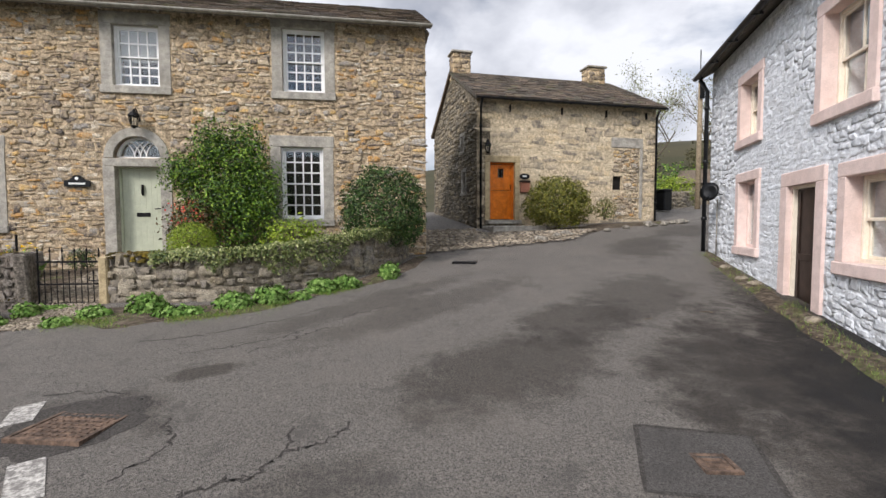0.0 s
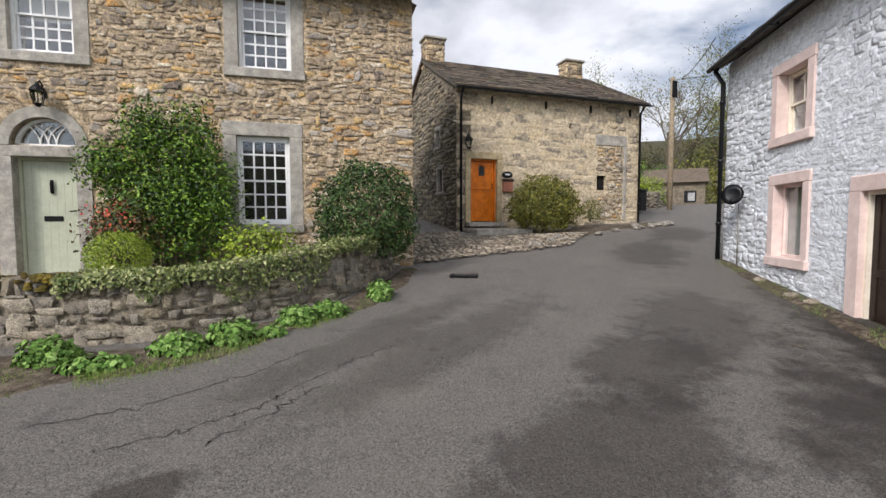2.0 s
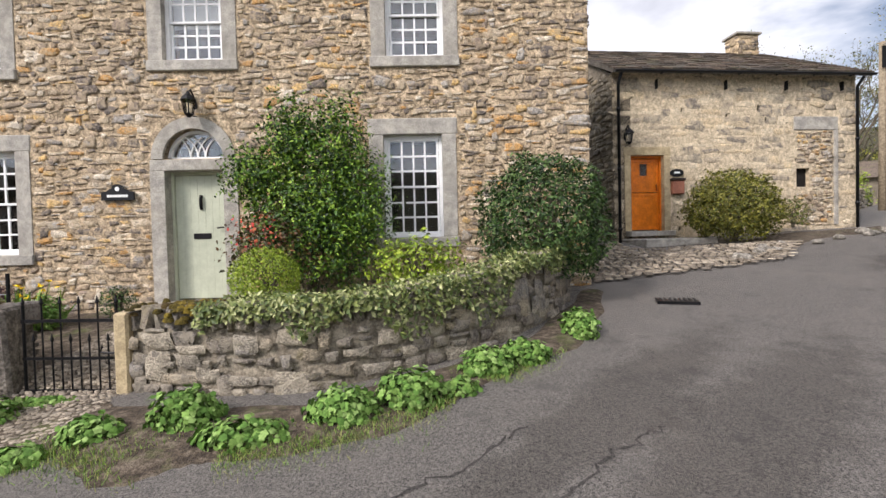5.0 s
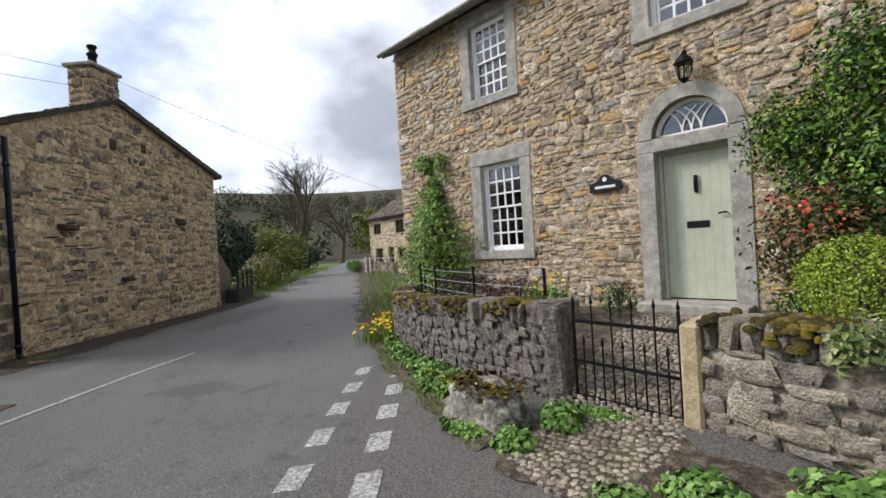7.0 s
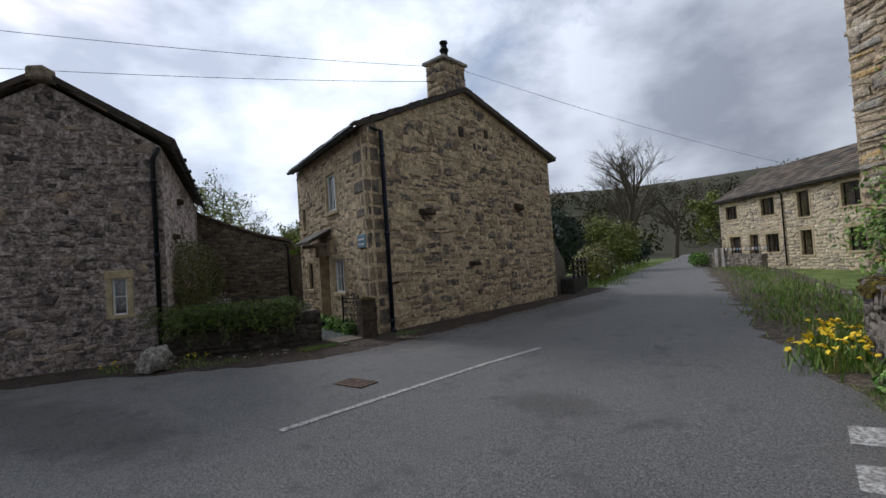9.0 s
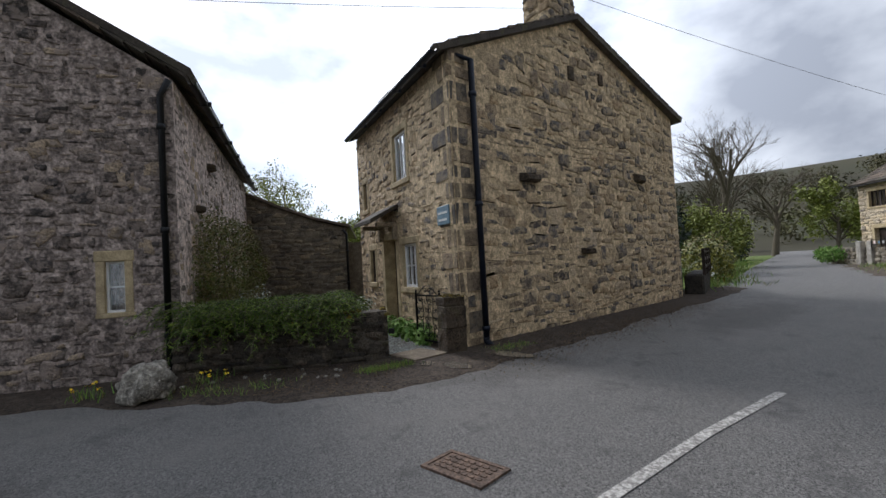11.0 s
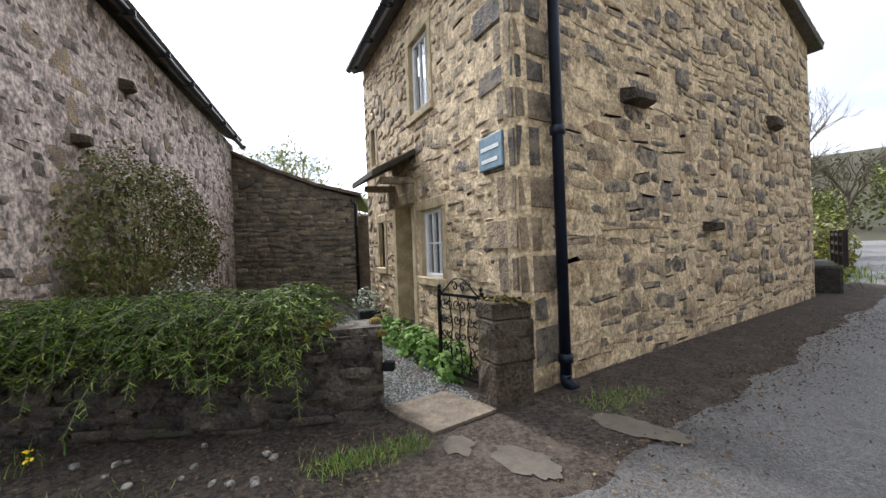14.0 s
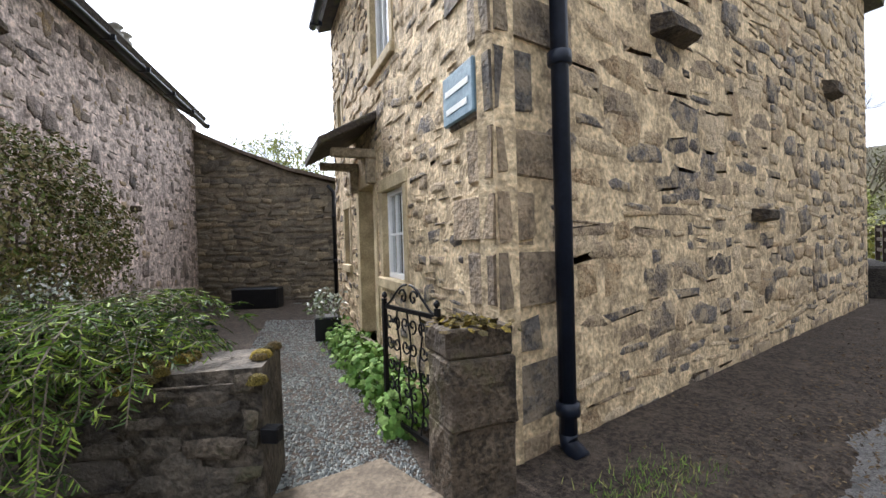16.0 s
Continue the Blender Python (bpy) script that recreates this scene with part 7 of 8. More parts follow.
def moss_tufts(name, at, lerp, tops, s0, s1, count, thick, label, seed):
    rng_ = random.Random(seed)
    V, F = [], []
    for _ in range(count):
        s = rng_.uniform(s0, s1)
        x, y, a = at(s)
        nx, ny = math.sin(a), -math.cos(a)
        if noise.noise((s * 2.1, seed, 0)) < -0.2:
            continue
        g = rng_.uniform(-0.03, thick)
        z = lerp(tops, s) + (0.015 if g > 0.03 else -rng_.random() * 0.12)
        r, h = rng_.uniform(0.025, 0.06), rng_.uniform(0.015, 0.035)
        o = len(V)
        for f, dz in ((1.0, -0.01), (0.75, h * 0.7), (0.3, h)):
            for k in range(6):
                b = k * math.tau / 6 + rng_.random() * 0.3
                V.append((x - nx * g + math.cos(b) * r * f, y - ny * g + math.sin(b) * r * f, z + dz))
        for ring in range(2):
            for k in range(6):
                j = (k + 1) % 6
                F.append((o + ring * 6 + k, o + ring * 6 + j, o + ring * 6 + 6 + j, o + ring * 6 + 6 + k))
        F.append(tuple(o + 12 + k for k in range(6)))
    ob = raw_mesh(name, V, F, M["moss"], None, True)
    return tagged(ob, label, "moss", kind="stuff")


moss_tufts("moss", gl_at, gl_lerp, GWL_T, 0.1, GLL - 0.1, 1300, 0.36, "golden moss over the wall copes", 301)
moss_tufts("moss", gr_at, gr_lerp, GWR_T, 0.05, 0.8, 160, 0.38, "golden moss on the wall end", 302)
moss_tufts("moss", gr_at, gr_lerp, GWR_T, GRL - 0.9, GRL, 260, 0.38, "golden moss on the upper wall end", 303)
moss_tufts("moss", yw_at, yw_lerp, [0.36, 0.38, 0.4, 0.42], 0, YL, 200, 0.4, "dull green moss on the yard wall", 304)


def boulder(name, x, y, z, rx, ry, rz, material, label, seed, category="boulder"):
    rng_ = random.Random(seed)
    bm = bmesh.new()
    bmesh.ops.create_icosphere(bm, subdivisions=4 if rx > 0.2 else 2, radius=1.0)
    for v_ in bm.verts:
        d = v_.co.normalized()
        r = 1 + 0.3 * noise.noise(d * 1.5 + Vector((seed, 0, 0))) + 0.2 * noise.noise(d * 4 + Vector((0, seed, 0))) + 0.08 * noise.noise(d * 11)
        v_.co = Vector((d.x * rx, d.y * ry, max(d.z, -0.55) * rz)) * r
    return thing(name, Matrix.Translation((x, y, z)), label, category, bm=bm, material=material, smooth=True)


trough = boulder("stone_trough", -3.72, 5.72, 0.1, 0.46, 0.24, 0.26, M["boulder"], "rough weathered stone with golden moss on top by the gate", 3, "stone")
leaves("moss_cap", [((rv.gauss(0, 0.2), rv.gauss(0, 0.1), 0.235 + rv.uniform(-0.02, 0.02)), (0, 0, 1)) for _ in range(420)], 0.05, M["moss"], trough, rv, "round", 0.5, "golden moss cap")
boulder("boulder", -11.4, -1.0, -0.1, 0.28, 0.25, 0.25, M["boulder"], "pale lichened boulder at the barn corner", 5)

# garden gate
gate = thing("garden_gate", pose(-3.2, 6.33, 0.12, 0, 0, -4), "black wrought-iron garden gate with spear finials", "gate")
GWID = 0.92
part("top_rail", boxes((0, -0.008, 0.68, GWID, 0.008, 0.71)), M["iron"], gate)
part("middle_rail", boxes((0, -0.008, 0.34, GWID, 0.008, 0.365)), M["iron"], gate)
part("bottom_rail", boxes((0, -0.008, 0.04, GWID, 0.008, 0.07)), M["iron"], gate)
for k in range(11):
    x = 0.02 + k * (GWID - 0.04) / 10
    tall = k % 2 == 0
    top = 0.84 if tall else 0.5
    r = 0.014 if k in (0, 10) else 0.008
    bar_ = part("bar", tubes([(x, 0, 0.02), (x, 0, top)], r, 6), M["iron"], gate)
    part("finial", lathe([(0.006, 0), (0.016, 0.02), (0.01, 0.045), (0.002, 0.08)], 8, at=(x, 0, top)), M["iron"], bar_)
part("latch", tubes([(GWID - 0.02, -0.02, 0.4), (GWID - 0.16, -0.03, 0.41), (GWID - 0.14, -0.03, 0.46)], 0.01, 6), M["iron"], gate)
# post and wire fence behind the left wall
fence = thing("wire_fence", Matrix.Identity(4), "thin iron post and wire fence behind the garden wall", "fence")
fpts = []
for s in (0.6, 1.8, 3.2, 4.6, 6.0):
    x, y, a = gl_at(min(s, GLL - 0.1))
    x, y = x - math.sin(a) * 0.55, y + math.cos(a) * 0.55
    fpts.append((x, y))
    part("post", tubes([(x, y, 0.1), (x, y, 1.22)], 0.018, 8), M["iron"], fence)
for z in (0.85, 1.0, 1.14):
    part("wire", tubes([(x, y, z) for x, y in fpts], 0.004, 5), M["lead"], fence)

# house sign and lamps
sign = thing("house_sign", HOUSE @ pose(hs(-4.57), -0.06, 2.19), "black arched house name sign with white emblem", "sign")
bm = bmesh.new()
prof = [(0, 0), (0.5, 0), (0.5, 0.13), (0.42, 0.14), (0.36, 0.18)] + [(0.25 + 0.09 * math.cos(a), 0.18 + 0.07 * math.sin(a)) for a in [math.pi * k / 8 for k in range(9)]] + [(0.14, 0.18), (0.08, 0.14), (0, 0.13)]
a_ = [bm.verts.new((x, 0, z)) for x, z in prof]
b_ = [bm.verts.new((x, 0.03, z)) for x, z in prof]
bm.faces.new(a_)
bm.faces.new(b_[::-1])
for i in range(len(prof)):
    j = (i + 1) % len(prof)
    bm.faces.new((a_[i], b_[i], b_[j], a_[j]))
part("plate", bm, M["plastic_black"], sign)
part("lettering_bar", boxes((0.09, -0.004, 0.045, 0.41, 0.002, 0.085)), M["gold"], sign)
part("emblem", lathe([(0.035, 0), (0.035, 0.004)], 12), M["white_paint"], sign).matrix_local = pose(0.25, -0.001, 0.175, 90, 0, 0)


def wall_lantern(name, m, label, s=1.0):
    """A carriage lantern on a bracket, front towards -y; origin where it meets the wall."""
    t = thing(name, m, label, "lamp", group="wall lanterns")
    part("bracket", tubes([(0, 0, -0.05 * s), (0, -0.03 * s, 0.16 * s), (0, -0.1 * s, 0.22 * s), (0, -0.16 * s, 0.18 * s)], 0.012 * s, 8), M["iron"], t)
    part("back_plate", boxes((-0.035 * s, -0.012, -0.12 * s, 0.035 * s, 0.02, 0.08 * s)), M["iron"], t)
    part("hood", lathe([(0.1 * s, 0.0), (0.075 * s, 0.05 * s), (0.03 * s, 0.09 * s), (0.012 * s, 0.13 * s)], 10, at=(0, -0.16 * s, 0.06 * s)), M["iron"], t)
    part("lantern_glass", lathe([(0.05 * s, -0.12 * s), (0.085 * s, 0.06 * s)], 8, at=(0, -0.16 * s, 0)), M["glass"], t)
    part("base", lathe([(0.02 * s, -0.16 * s), (0.055 * s, -0.12 * s), (0.05 * s, -0.11 * s)], 8, at=(0, -0.16 * s, 0)), M["iron"], t)
    for k in range(4):
        a = k * math.pi / 2 + 0.4
        part("rib", tubes([(math.cos(a) * 0.052 * s, -0.16 * s + math.sin(a) * 0.052 * s, -0.12 * s), (math.cos(a) * 0.088 * s, -0.16 * s + math.sin(a) * 0.088 * s, 0.06 * s)], 0.006 * s, 5), M["iron"], t)
    return t


wall_lantern("wall_lantern", HOUSE @ pose(hs(-3.11), 0, 3.6), "black carriage lantern over the front door", 1.15)
wall_lantern("wall_lantern", BARN @ pose(0.35, 0, 4.05), "black carriage lantern beside the orange door", 1.3)
mb = thing("post_box", BARN @ pose(1.62, -0.12, 2.52), "small terracotta-coloured post box on the barn wall", "post box")
part("body", boxes((0, 0, 0, 0.34, 0.12, 0.36), bevel=0.02), M["red_pot"], mb)
part("lid", boxes((-0.03, -0.03, 0.36, 0.37, 0.12, 0.43), bevel=0.02), M["brown_paint"], mb)
ov = thing("oval_sign", BARN @ pose(1.78, -0.03, 3.1), "small black oval house sign beside the door", "sign")
part("plate", lathe([(0.17, 0), (0.17, 0.02)], 20), M["plastic_black"], ov).matrix_local = pose(0, 0, 0, 90, 0, 0) @ Matrix.Diagonal((1.15, 0.62, 1, 1))
part("lettering_bar", boxes((-0.08, -0.028, -0.02, 0.08, -0.021, 0.03)), M["gold"], ov)
dish = thing("satellite_dish", WHITE @ pose(0.9, 0, 2.05), "black satellite dish on the white wall", "satellite dish")
bm = lathe([(0.015, 0.0), (0.11, 0.014), (0.19, 0.05), (0.197, 0.054), (0.11, 0.026), (0.015, 0.009)], 20)
part("reflector", bm, M["plastic_black"], dish, smooth=True).matrix_local = pose(0.05, -0.24, 0, 82, 0, 48)
part("arm", tubes([(0, 0, -0.05), (0, -0.2, -0.02), (0.12, -0.36, -0.16), (0.16, -0.42, -0.1)], 0.012, 6), M["plastic_black"], dish)
drain_pipe("drainpipe", [tuple(ww(0.75, -0.05, 0.7)), tuple(ww(0.75, -0.05, 1.9))], 0.012, M["gutter"], "thin grey cable conduit below the dish")

# barn forecourt
cobbles("cobbled_apron", lambda x, y: y > 9.2 + 0.28 * (x - 2.8) and y < 13.3 and x > 2.9 and x < 6.9 + (y - 10) * 0.9 and not (x > 5.2 and y > 12.3), 2.8, 9.5, 9.2, 13.4, lambda x, y: ground_z(x, y) + 0.06 + 0.02 * max(0, y - 10), M["cobble"], "sloping limestone cobble apron in front of the barn", rng, 0.16)
blob = thing("door_step", BARN @ pose(0.2, -1.2, 1.18), "low worn stone step in front of the orange door", "step", bm=boxes((0, 0, -0.3, 1.9, 1.2, 0.16), bevel=0.03), material=M["dressed"])
ribbon("verge", [(6.2, 10.5), (8.0, 12.4), (10.0, 13.6), (13.2, 14.2)], [0.5, 1.2, 1.4, 0.7], 0.03, M["soil"], "stony verge along the barn foot", "verge")
for k in range(26):
    f = rng.random()
    x, y = 6.2 + 7 * f + rng.uniform(-0.1, 0.1), 10.4 + 3.4 * f ** 0.7 + rng.uniform(-0.2, 0.2)
    boulder("edging_stone", x, y, ground_z(x, y) + 0.05, rng.uniform(0.08, 0.18), rng.uniform(0.08, 0.15), rng.uniform(0.06, 0.12), M["boulder"], "pale loose edging stone by the lane", k + 20, "stone")
shrub("barn_shrub", 8.0, 13.15, 1.15, 1.1, 0.7, 0.9, 15000, 0.07, M["leaf_yellow"], "olive-green twiggy shrub against the barn", 221, lumps=0.25, freq=3, inner=0.6)
shrub("barn_shrub", 10.1, 13.9, 1.5, 0.4, 0.3, 0.42, 900, 0.07, M["leaf_dry"], "small brown twiggy shrub by the barn", 222, lumps=0.4)
for s in (1.2, 3.2, 5.0, 6.7):
    thing("eaves_bracket", BARN @ pose(s, -0.05, BEAVE - 0.45), "black iron gutter bracket on the barn wall", "bracket", group="barn brackets", bm=boxes((0, -0.06, 0, 0.03, 0.06, 0.25), bevel=0.005), material=M["iron"])

# ribbon of dirt by the white cottage
ribbon("verge", [(9.68, 8.18), (8.72, 6.72), (7.95, 5.12), (7.25, 3.7), (6.4, 2.0), (5.6, 0.2)], [0.34, 0.5, 0.5, 0.55, 0.6, 0.6], 0.012, M["soil"], "mossy dirt strip at the foot of the white cottage", "verge")
grass_patch("grass", [(9.2, 7.7), (7.85, 5.0), (7.1, 3.4), (5.8, 0.7)], 2600, 0.045, "sparse moss and grass at the white wall foot", 17, 0.3)
for k, (s, out) in enumerate(((2.0, 0.22), (3.0, 0.28), (3.35, 0.2), (5.3, 0.25))):
    p = ww(s, -out)
    boulder("loose_stone", p.x, p.y, ground_z(p.x, p.y) + 0.03, 0.12, 0.08, 0.05, M["wall_fill"], "dark loose stone at the white wall foot", 60 + k, "stone")

# ---- road details ----
def flat_piece(name, pts, lift, material, label, category="road marking", group=""):
    V = [(x, y, ground_z(x, y) + lift) for x, y in pts]
    n_ = len(V)
    V += [(x, y, z - 0.02) for x, y, z in V]
    F = [tuple(range(n_))] + [(i, i + n_, (i + 1) % n_ + n_, (i + 1) % n_) for i in range(n_)]
    return tagged(raw_mesh(name, V, F, material), label, category, group)


for k in range(5):
    for row, (ax, ay, bx, by, wd) in enumerate(((-6.75, 6.5, -4.35, 4.25, 0.2), (-6.12, 6.66, -3.75, 4.5, 0.2))):
        f = (k + 0.12) / 4.5
        x, y = ax + (bx - ax) * f, ay + (by - ay) * f
        d = Vector((bx - ax, by - ay)).normalized()
        L_, nn = 0.38, Vector((-d.y, d.x))
        c = Vector((x, y))
        q = [c - nn * wd * 0.5, c + d * L_ - nn * wd * 0.5, c + d * L_ + nn * wd * 0.5, c + nn * wd * 0.5]
        flat_piece("give_way_dash", [tuple(p) for p in q], 0.006, M["white_line"], "worn white give-way dash across the lane mouth", group="give-way dashes")
ribbon("centre_line", [(-8.0, 1.95), (-9.0, 3.08), (-9.95, 4.16), (-10.8, 5.25)], [0.085, 0.085, 0.085, 0.085], 0.007, M["white_line"], "worn white dashed centre line on the main road", "road marking")
ribbon("centre_line", [(-2.4, -3.2), (-3.9, -1.4), (-4.6, -0.6)], [0.1, 0.1, 0.1], 0.007, M["white_line"], "worn white centre line behind the junction", "road marking")
flat_piece("give_way_dash", [(-1.0, 2.68), (-0.82, 2.76), (-0.7, 2.42), (-0.88, 2.34)], 0.006, M["white_line"], "worn white give-way dash beside the drain cover")
flat_piece("give_way_dash", [(-0.42, 1.78), (-0.25, 1.86), (0.02, 1.42), (-0.15, 1.34)], 0.006, M["white_line"], "worn white give-way dash near the drain cover")


def cover(name, x, y, w, d, turn, label, surround=0.12):
    t = thing(name, pose(x, y, ground_z(x, y) + 0.004, 0, 0, turn), label, "drain cover")
    part("frame", boxes((-w / 2, -d / 2, -0.03, w / 2, -d / 2 + 0.03, 0.012), (-w / 2, d / 2 - 0.03, -0.03, w / 2, d / 2, 0.012), (-w / 2, -d / 2 + 0.03, -0.03, -w / 2 + 0.03, d / 2 - 0.03, 0.012), (w / 2 - 0.03, -d / 2 + 0.03, -0.03, w / 2, d / 2 - 0.03, 0.012)), M["iron_rust"], t)
    part("lid", boxes((-w / 2 + 0.035, -d / 2 + 0.035, -0.03, w / 2 - 0.035, d / 2 - 0.035, 0.006)), M["iron_rust"], t)
    nx_, ny_ = max(3, int(w / 0.07)), max(3, int(d / 0.07))
    bm = bmesh.new()
    for i in range(nx_):
        for j in range(ny_):
            cx_, cy_ = -w / 2 + 0.05 + (w - 0.1) * (i + 0.5) / nx_, -d / 2 + 0.05 + (d - 0.1) * (j + 0.5) / ny_
            box_bm(bm, cx_ - 0.02, cy_ - 0.012, 0.006, cx_ + 0.02, cy_ + 0.012, 0.012)
    part("tread_studs", bm, M["iron_rust"], t, kind="stuff")
    return t


cover("drain_cover", -0.33, 2.3, 0.58, 0.56, -14, "rusty square cast-iron drain cover in the lane")
cover("drain_cover", 3.94, 1.06, 0.22, 0.22, -12, "small rusty cover in a square asphalt patch")
cover("drain_cover", -9.54, 2.46, 0.5, 0.3, 50, "rusty cast-iron cover in the main road")
blob_patch("asphalt_collar", -0.33, 2.3, 0.46, 0.44, -14, 0.003, M["asphalt_dark"], "dark cracked asphalt round the drain cover", "road patch", rng, rough=0.35)
flat_piece("asphalt_patch", [(3.72, 1.57), (4.41, 1.3), (4.08, 0.66), (3.37, 0.9)], 0.004, M["asphalt_old"], "square asphalt repair patch round a small cover", "road patch")
PATCH = [(3.72, 1.57), (4.41, 1.3), (4.08, 0.66), (3.37, 0.9)]
ribbon("patch_seam", PATCH + PATCH[:1], [0.035, 0.03, 0.04, 0.03, 0.035], 0.0055, M["asphalt_dark"], "dark tarred seam round the asphalt repair patch", "road patch", step=0.15)
gr = thing("road_gully", pose(3.81, 8.14, ground_z(3.81, 8.14) + 0.004, 0, 0, -20), "slotted iron road gully at the lane edge", "drain")
for k in range(7):
    part("grate_bar", boxes((-0.2 + k * 0.06, -0.2, -0.02, -0.17 + k * 0.06, 0.2, 0.012)), M["iron"], gr)
part("frame", boxes((-0.25, -0.24, -0.03, 0.25, -0.2, 0.012), (-0.25, 0.2, -0.03, 0.25, 0.24, 0.012), (-0.25, -0.2, -0.03, -0.21, 0.2, 0.012), (0.22, -0.2, -0.03, 0.25, 0.2, 0.012)), M["iron"], gr)


def crack(pts, label, seed):
    rng_ = random.Random(seed)
    P, W = [], []
    for i in range(len(pts) - 1):
        for k in range(14):
            f = k / 14
            P.append((pts[i][0] + (pts[i + 1][0] - pts[i][0]) * f + rng_.gauss(0, 0.02), pts[i][1] + (pts[i + 1][1] - pts[i][1]) * f + rng_.gauss(0, 0.02)))
            W.append(rng_.uniform(0.006, 0.03))
    return ribbon("asphalt_crack", P, W, 0.0035, M["asphalt_dark"], label, "road crack", step=1.0)


crack([(-0.2, 3.7), (0.31, 3.82), (0.78, 4.02), (0.98, 4.22), (1.55, 4.76), (2.1, 5.1)], "ragged crack in the lane asphalt by the verge", 1)
crack([(0.5, 3.6), (1.0, 4.0), (1.3, 4.3)], "ragged second crack in the lane asphalt", 2)
crack([(0.7, 1.25), (0.99, 1.42), (1.12, 1.4), (1.3, 1.66), (1.27, 1.95)], "branching crack in the junction asphalt", 3)
crack([(-0.9, 2.9), (-0.4, 2.85), (0.05, 2.6), (0.1, 2.1)], "ragged crack round the drain cover", 5)
crack([(-0.8, 4.2), (-0.1, 4.3), (0.7, 4.75), (1.2, 5.2)], "long ragged crack along the verge", 6)
crack([(0.3, 1.5), (0.5, 1.9), (0.3, 2.3)], "short crack near the drain cover", 7)
crack([(1.3, 1.66), (1.55, 1.75), (1.7, 1.95)], "short branching crack in the junction asphalt", 4)
for k, (x, y, a) in enumerate(((5.22, 3.8, 20), (6.12, 3.96, -40))):
    thing("twig", pose(x, y, ground_z(x, y) + 0.01, 0, 0, a), "pale broken twig lying on the road", "twig", bm=tubes([(0, 0, 0), (0.07, 0.005, 0.004), (0.14, 0, 0)], 0.005, 5), material=M["twig"])

# ---- yard of the gable cottage ----
def in_yard(x, y):
    a = (x - DX) * math.sin(radians(DSIDE)) - (y - DY) * math.cos(radians(DSIDE))
    b = (x - CX) * math.sin(radians(FDEG)) - (y - CY) * math.cos(radians(FDEG))
    return x < -12.1 - 0.36 * (y + 1.4) - 0.3


sheet("yard_gravel", -22, -12, -6, 3, 0.25, 0.012, M["gravel_bed"], "grey gravel yard between cottage and barn", "yard", inside=in_yard, zf=lambda x, y: -0.26)
V, F = [], []
rg = random.Random(401)
for _ in range(15000):
    f = rg.random() ** 1.6
    x = -13.1 - 5.0 * f
    y = 1.55 - 0.42 * (-13.1 - x) + rg.uniform(-0.75, 0.6) - 0.1 * f
    r = rg.uniform(0.008, 0.019)
    o = len(V)
    z = -0.245
    for dx, dy, dz in ((1, 0, 0), (-0.5, 0.87, 0), (-0.5, -0.87, 0), (0.1, 0.1, 0.9)):
        V.append((x + dx * r * rg.uniform(0.6, 1.2), y + dy * r * rg.uniform(0.6, 1.2), z + dz * r * 0.8))
    F += [(o, o + 1, o + 3), (o + 1, o + 2, o + 3), (o + 2, o, o + 3)]
tagged(raw_mesh("gravel", V, F, M["gravel"]), "loose grey gravel chippings of the path", "gravel", kind="stuff")
def litter_in(x, y):
    """How far inside the leaf-strewn strip a place lies."""
    low = -11.15 - 0.05 * (y + 1) - x
    up = 0.5 - (x + 12.3) * 0.70 - (y - 2.0) * 0.714
    return min(low, up) + 0.2 * noise.noise((x * 0.9, y * 0.9, 5)) + 0.1 * noise.noise((x * 3, y * 3, 5)) if y < 2.4 else up + 0.2 * noise.noise((x * 0.9, y * 0.9, 5)) + 0.1 * noise.noise((x * 3, y * 3, 5))


sheet("verge", -22, -9.0, -6, 11, 0.09, 0.004, M["leaf_litter"], "brown leaf-strewn strip at the foot of the walls", "verge", zf=lambda x, y: ground_z(x, y) + max(-0.09, min(0.012, 0.3 * litter_in(x, y))) + 0.006 * noise.noise((x * 2.5, y * 2.5, 0)), inside=lambda x, y: litter_in(x, y) > -0.45 and (y < 2.0 or (x + 13.6) * 0.71 + (y - 2.5) * 0.70 > -0.9))
lit = []
rl_ = random.Random(402)
for _ in range(9000):
    if rl_.random() < 0.45:
        x, y = rl_.uniform(-12.7, -11.3), rl_.uniform(-1.2, 1.6)
        if x < -12.28 - 0.22 * (y + 1.4):
            continue
    else:
        f = rl_.random()
        x, y = -12.7 - 5.2 * f + rl_.gauss(0.3, 0.35), 2.4 + 5.2 * f + rl_.gauss(0.3, 0.35)
    lit.append(((x, y, -0.245), (0, 0, 1)))
tagged(leaves("leaf_litter", lit, 0.03, M["leaf_dead"], None, rl_, "leaf", 0.35), "scattered dry brown leaves on the verge", "leaves", kind="stuff")
grass_patch("grass", [(-12.6, 1.75), (-12.35, 1.45), (-12.2, 1.2)], 700, 0.055, "green grass tuft by the yard entrance", 31, 0.2, zf=lambda x, y: -0.25)
grass_patch("grass", [(-13.2, 2.9), (-13.6, 3.4)], 420, 0.045, "dry grass tuft by the drainpipe foot", 32, 0.25, zf=lambda x, y: -0.25)
grass_patch("grass", [(-11.5, -0.9), (-11.7, 0.3)], 260, 0.07, "thin grass along the yard wall foot", 33, 0.4, zf=lambda x, y: -0.25)
rp = random.Random(403)
for k in range(16):
    y = rp.uniform(-0.9, 1.5)
    x = -12.2 - 0.22 * (y + 1.4) + rp.uniform(0.05, 0.7)
    boulder("loose_stone", x, y, -0.235, rp.uniform(0.015, 0.035), rp.uniform(0.015, 0.03), rp.uniform(0.012, 0.022), M["boulder"], "small pale stone lying on the leaf-strewn verge", 80 + k, "stone")
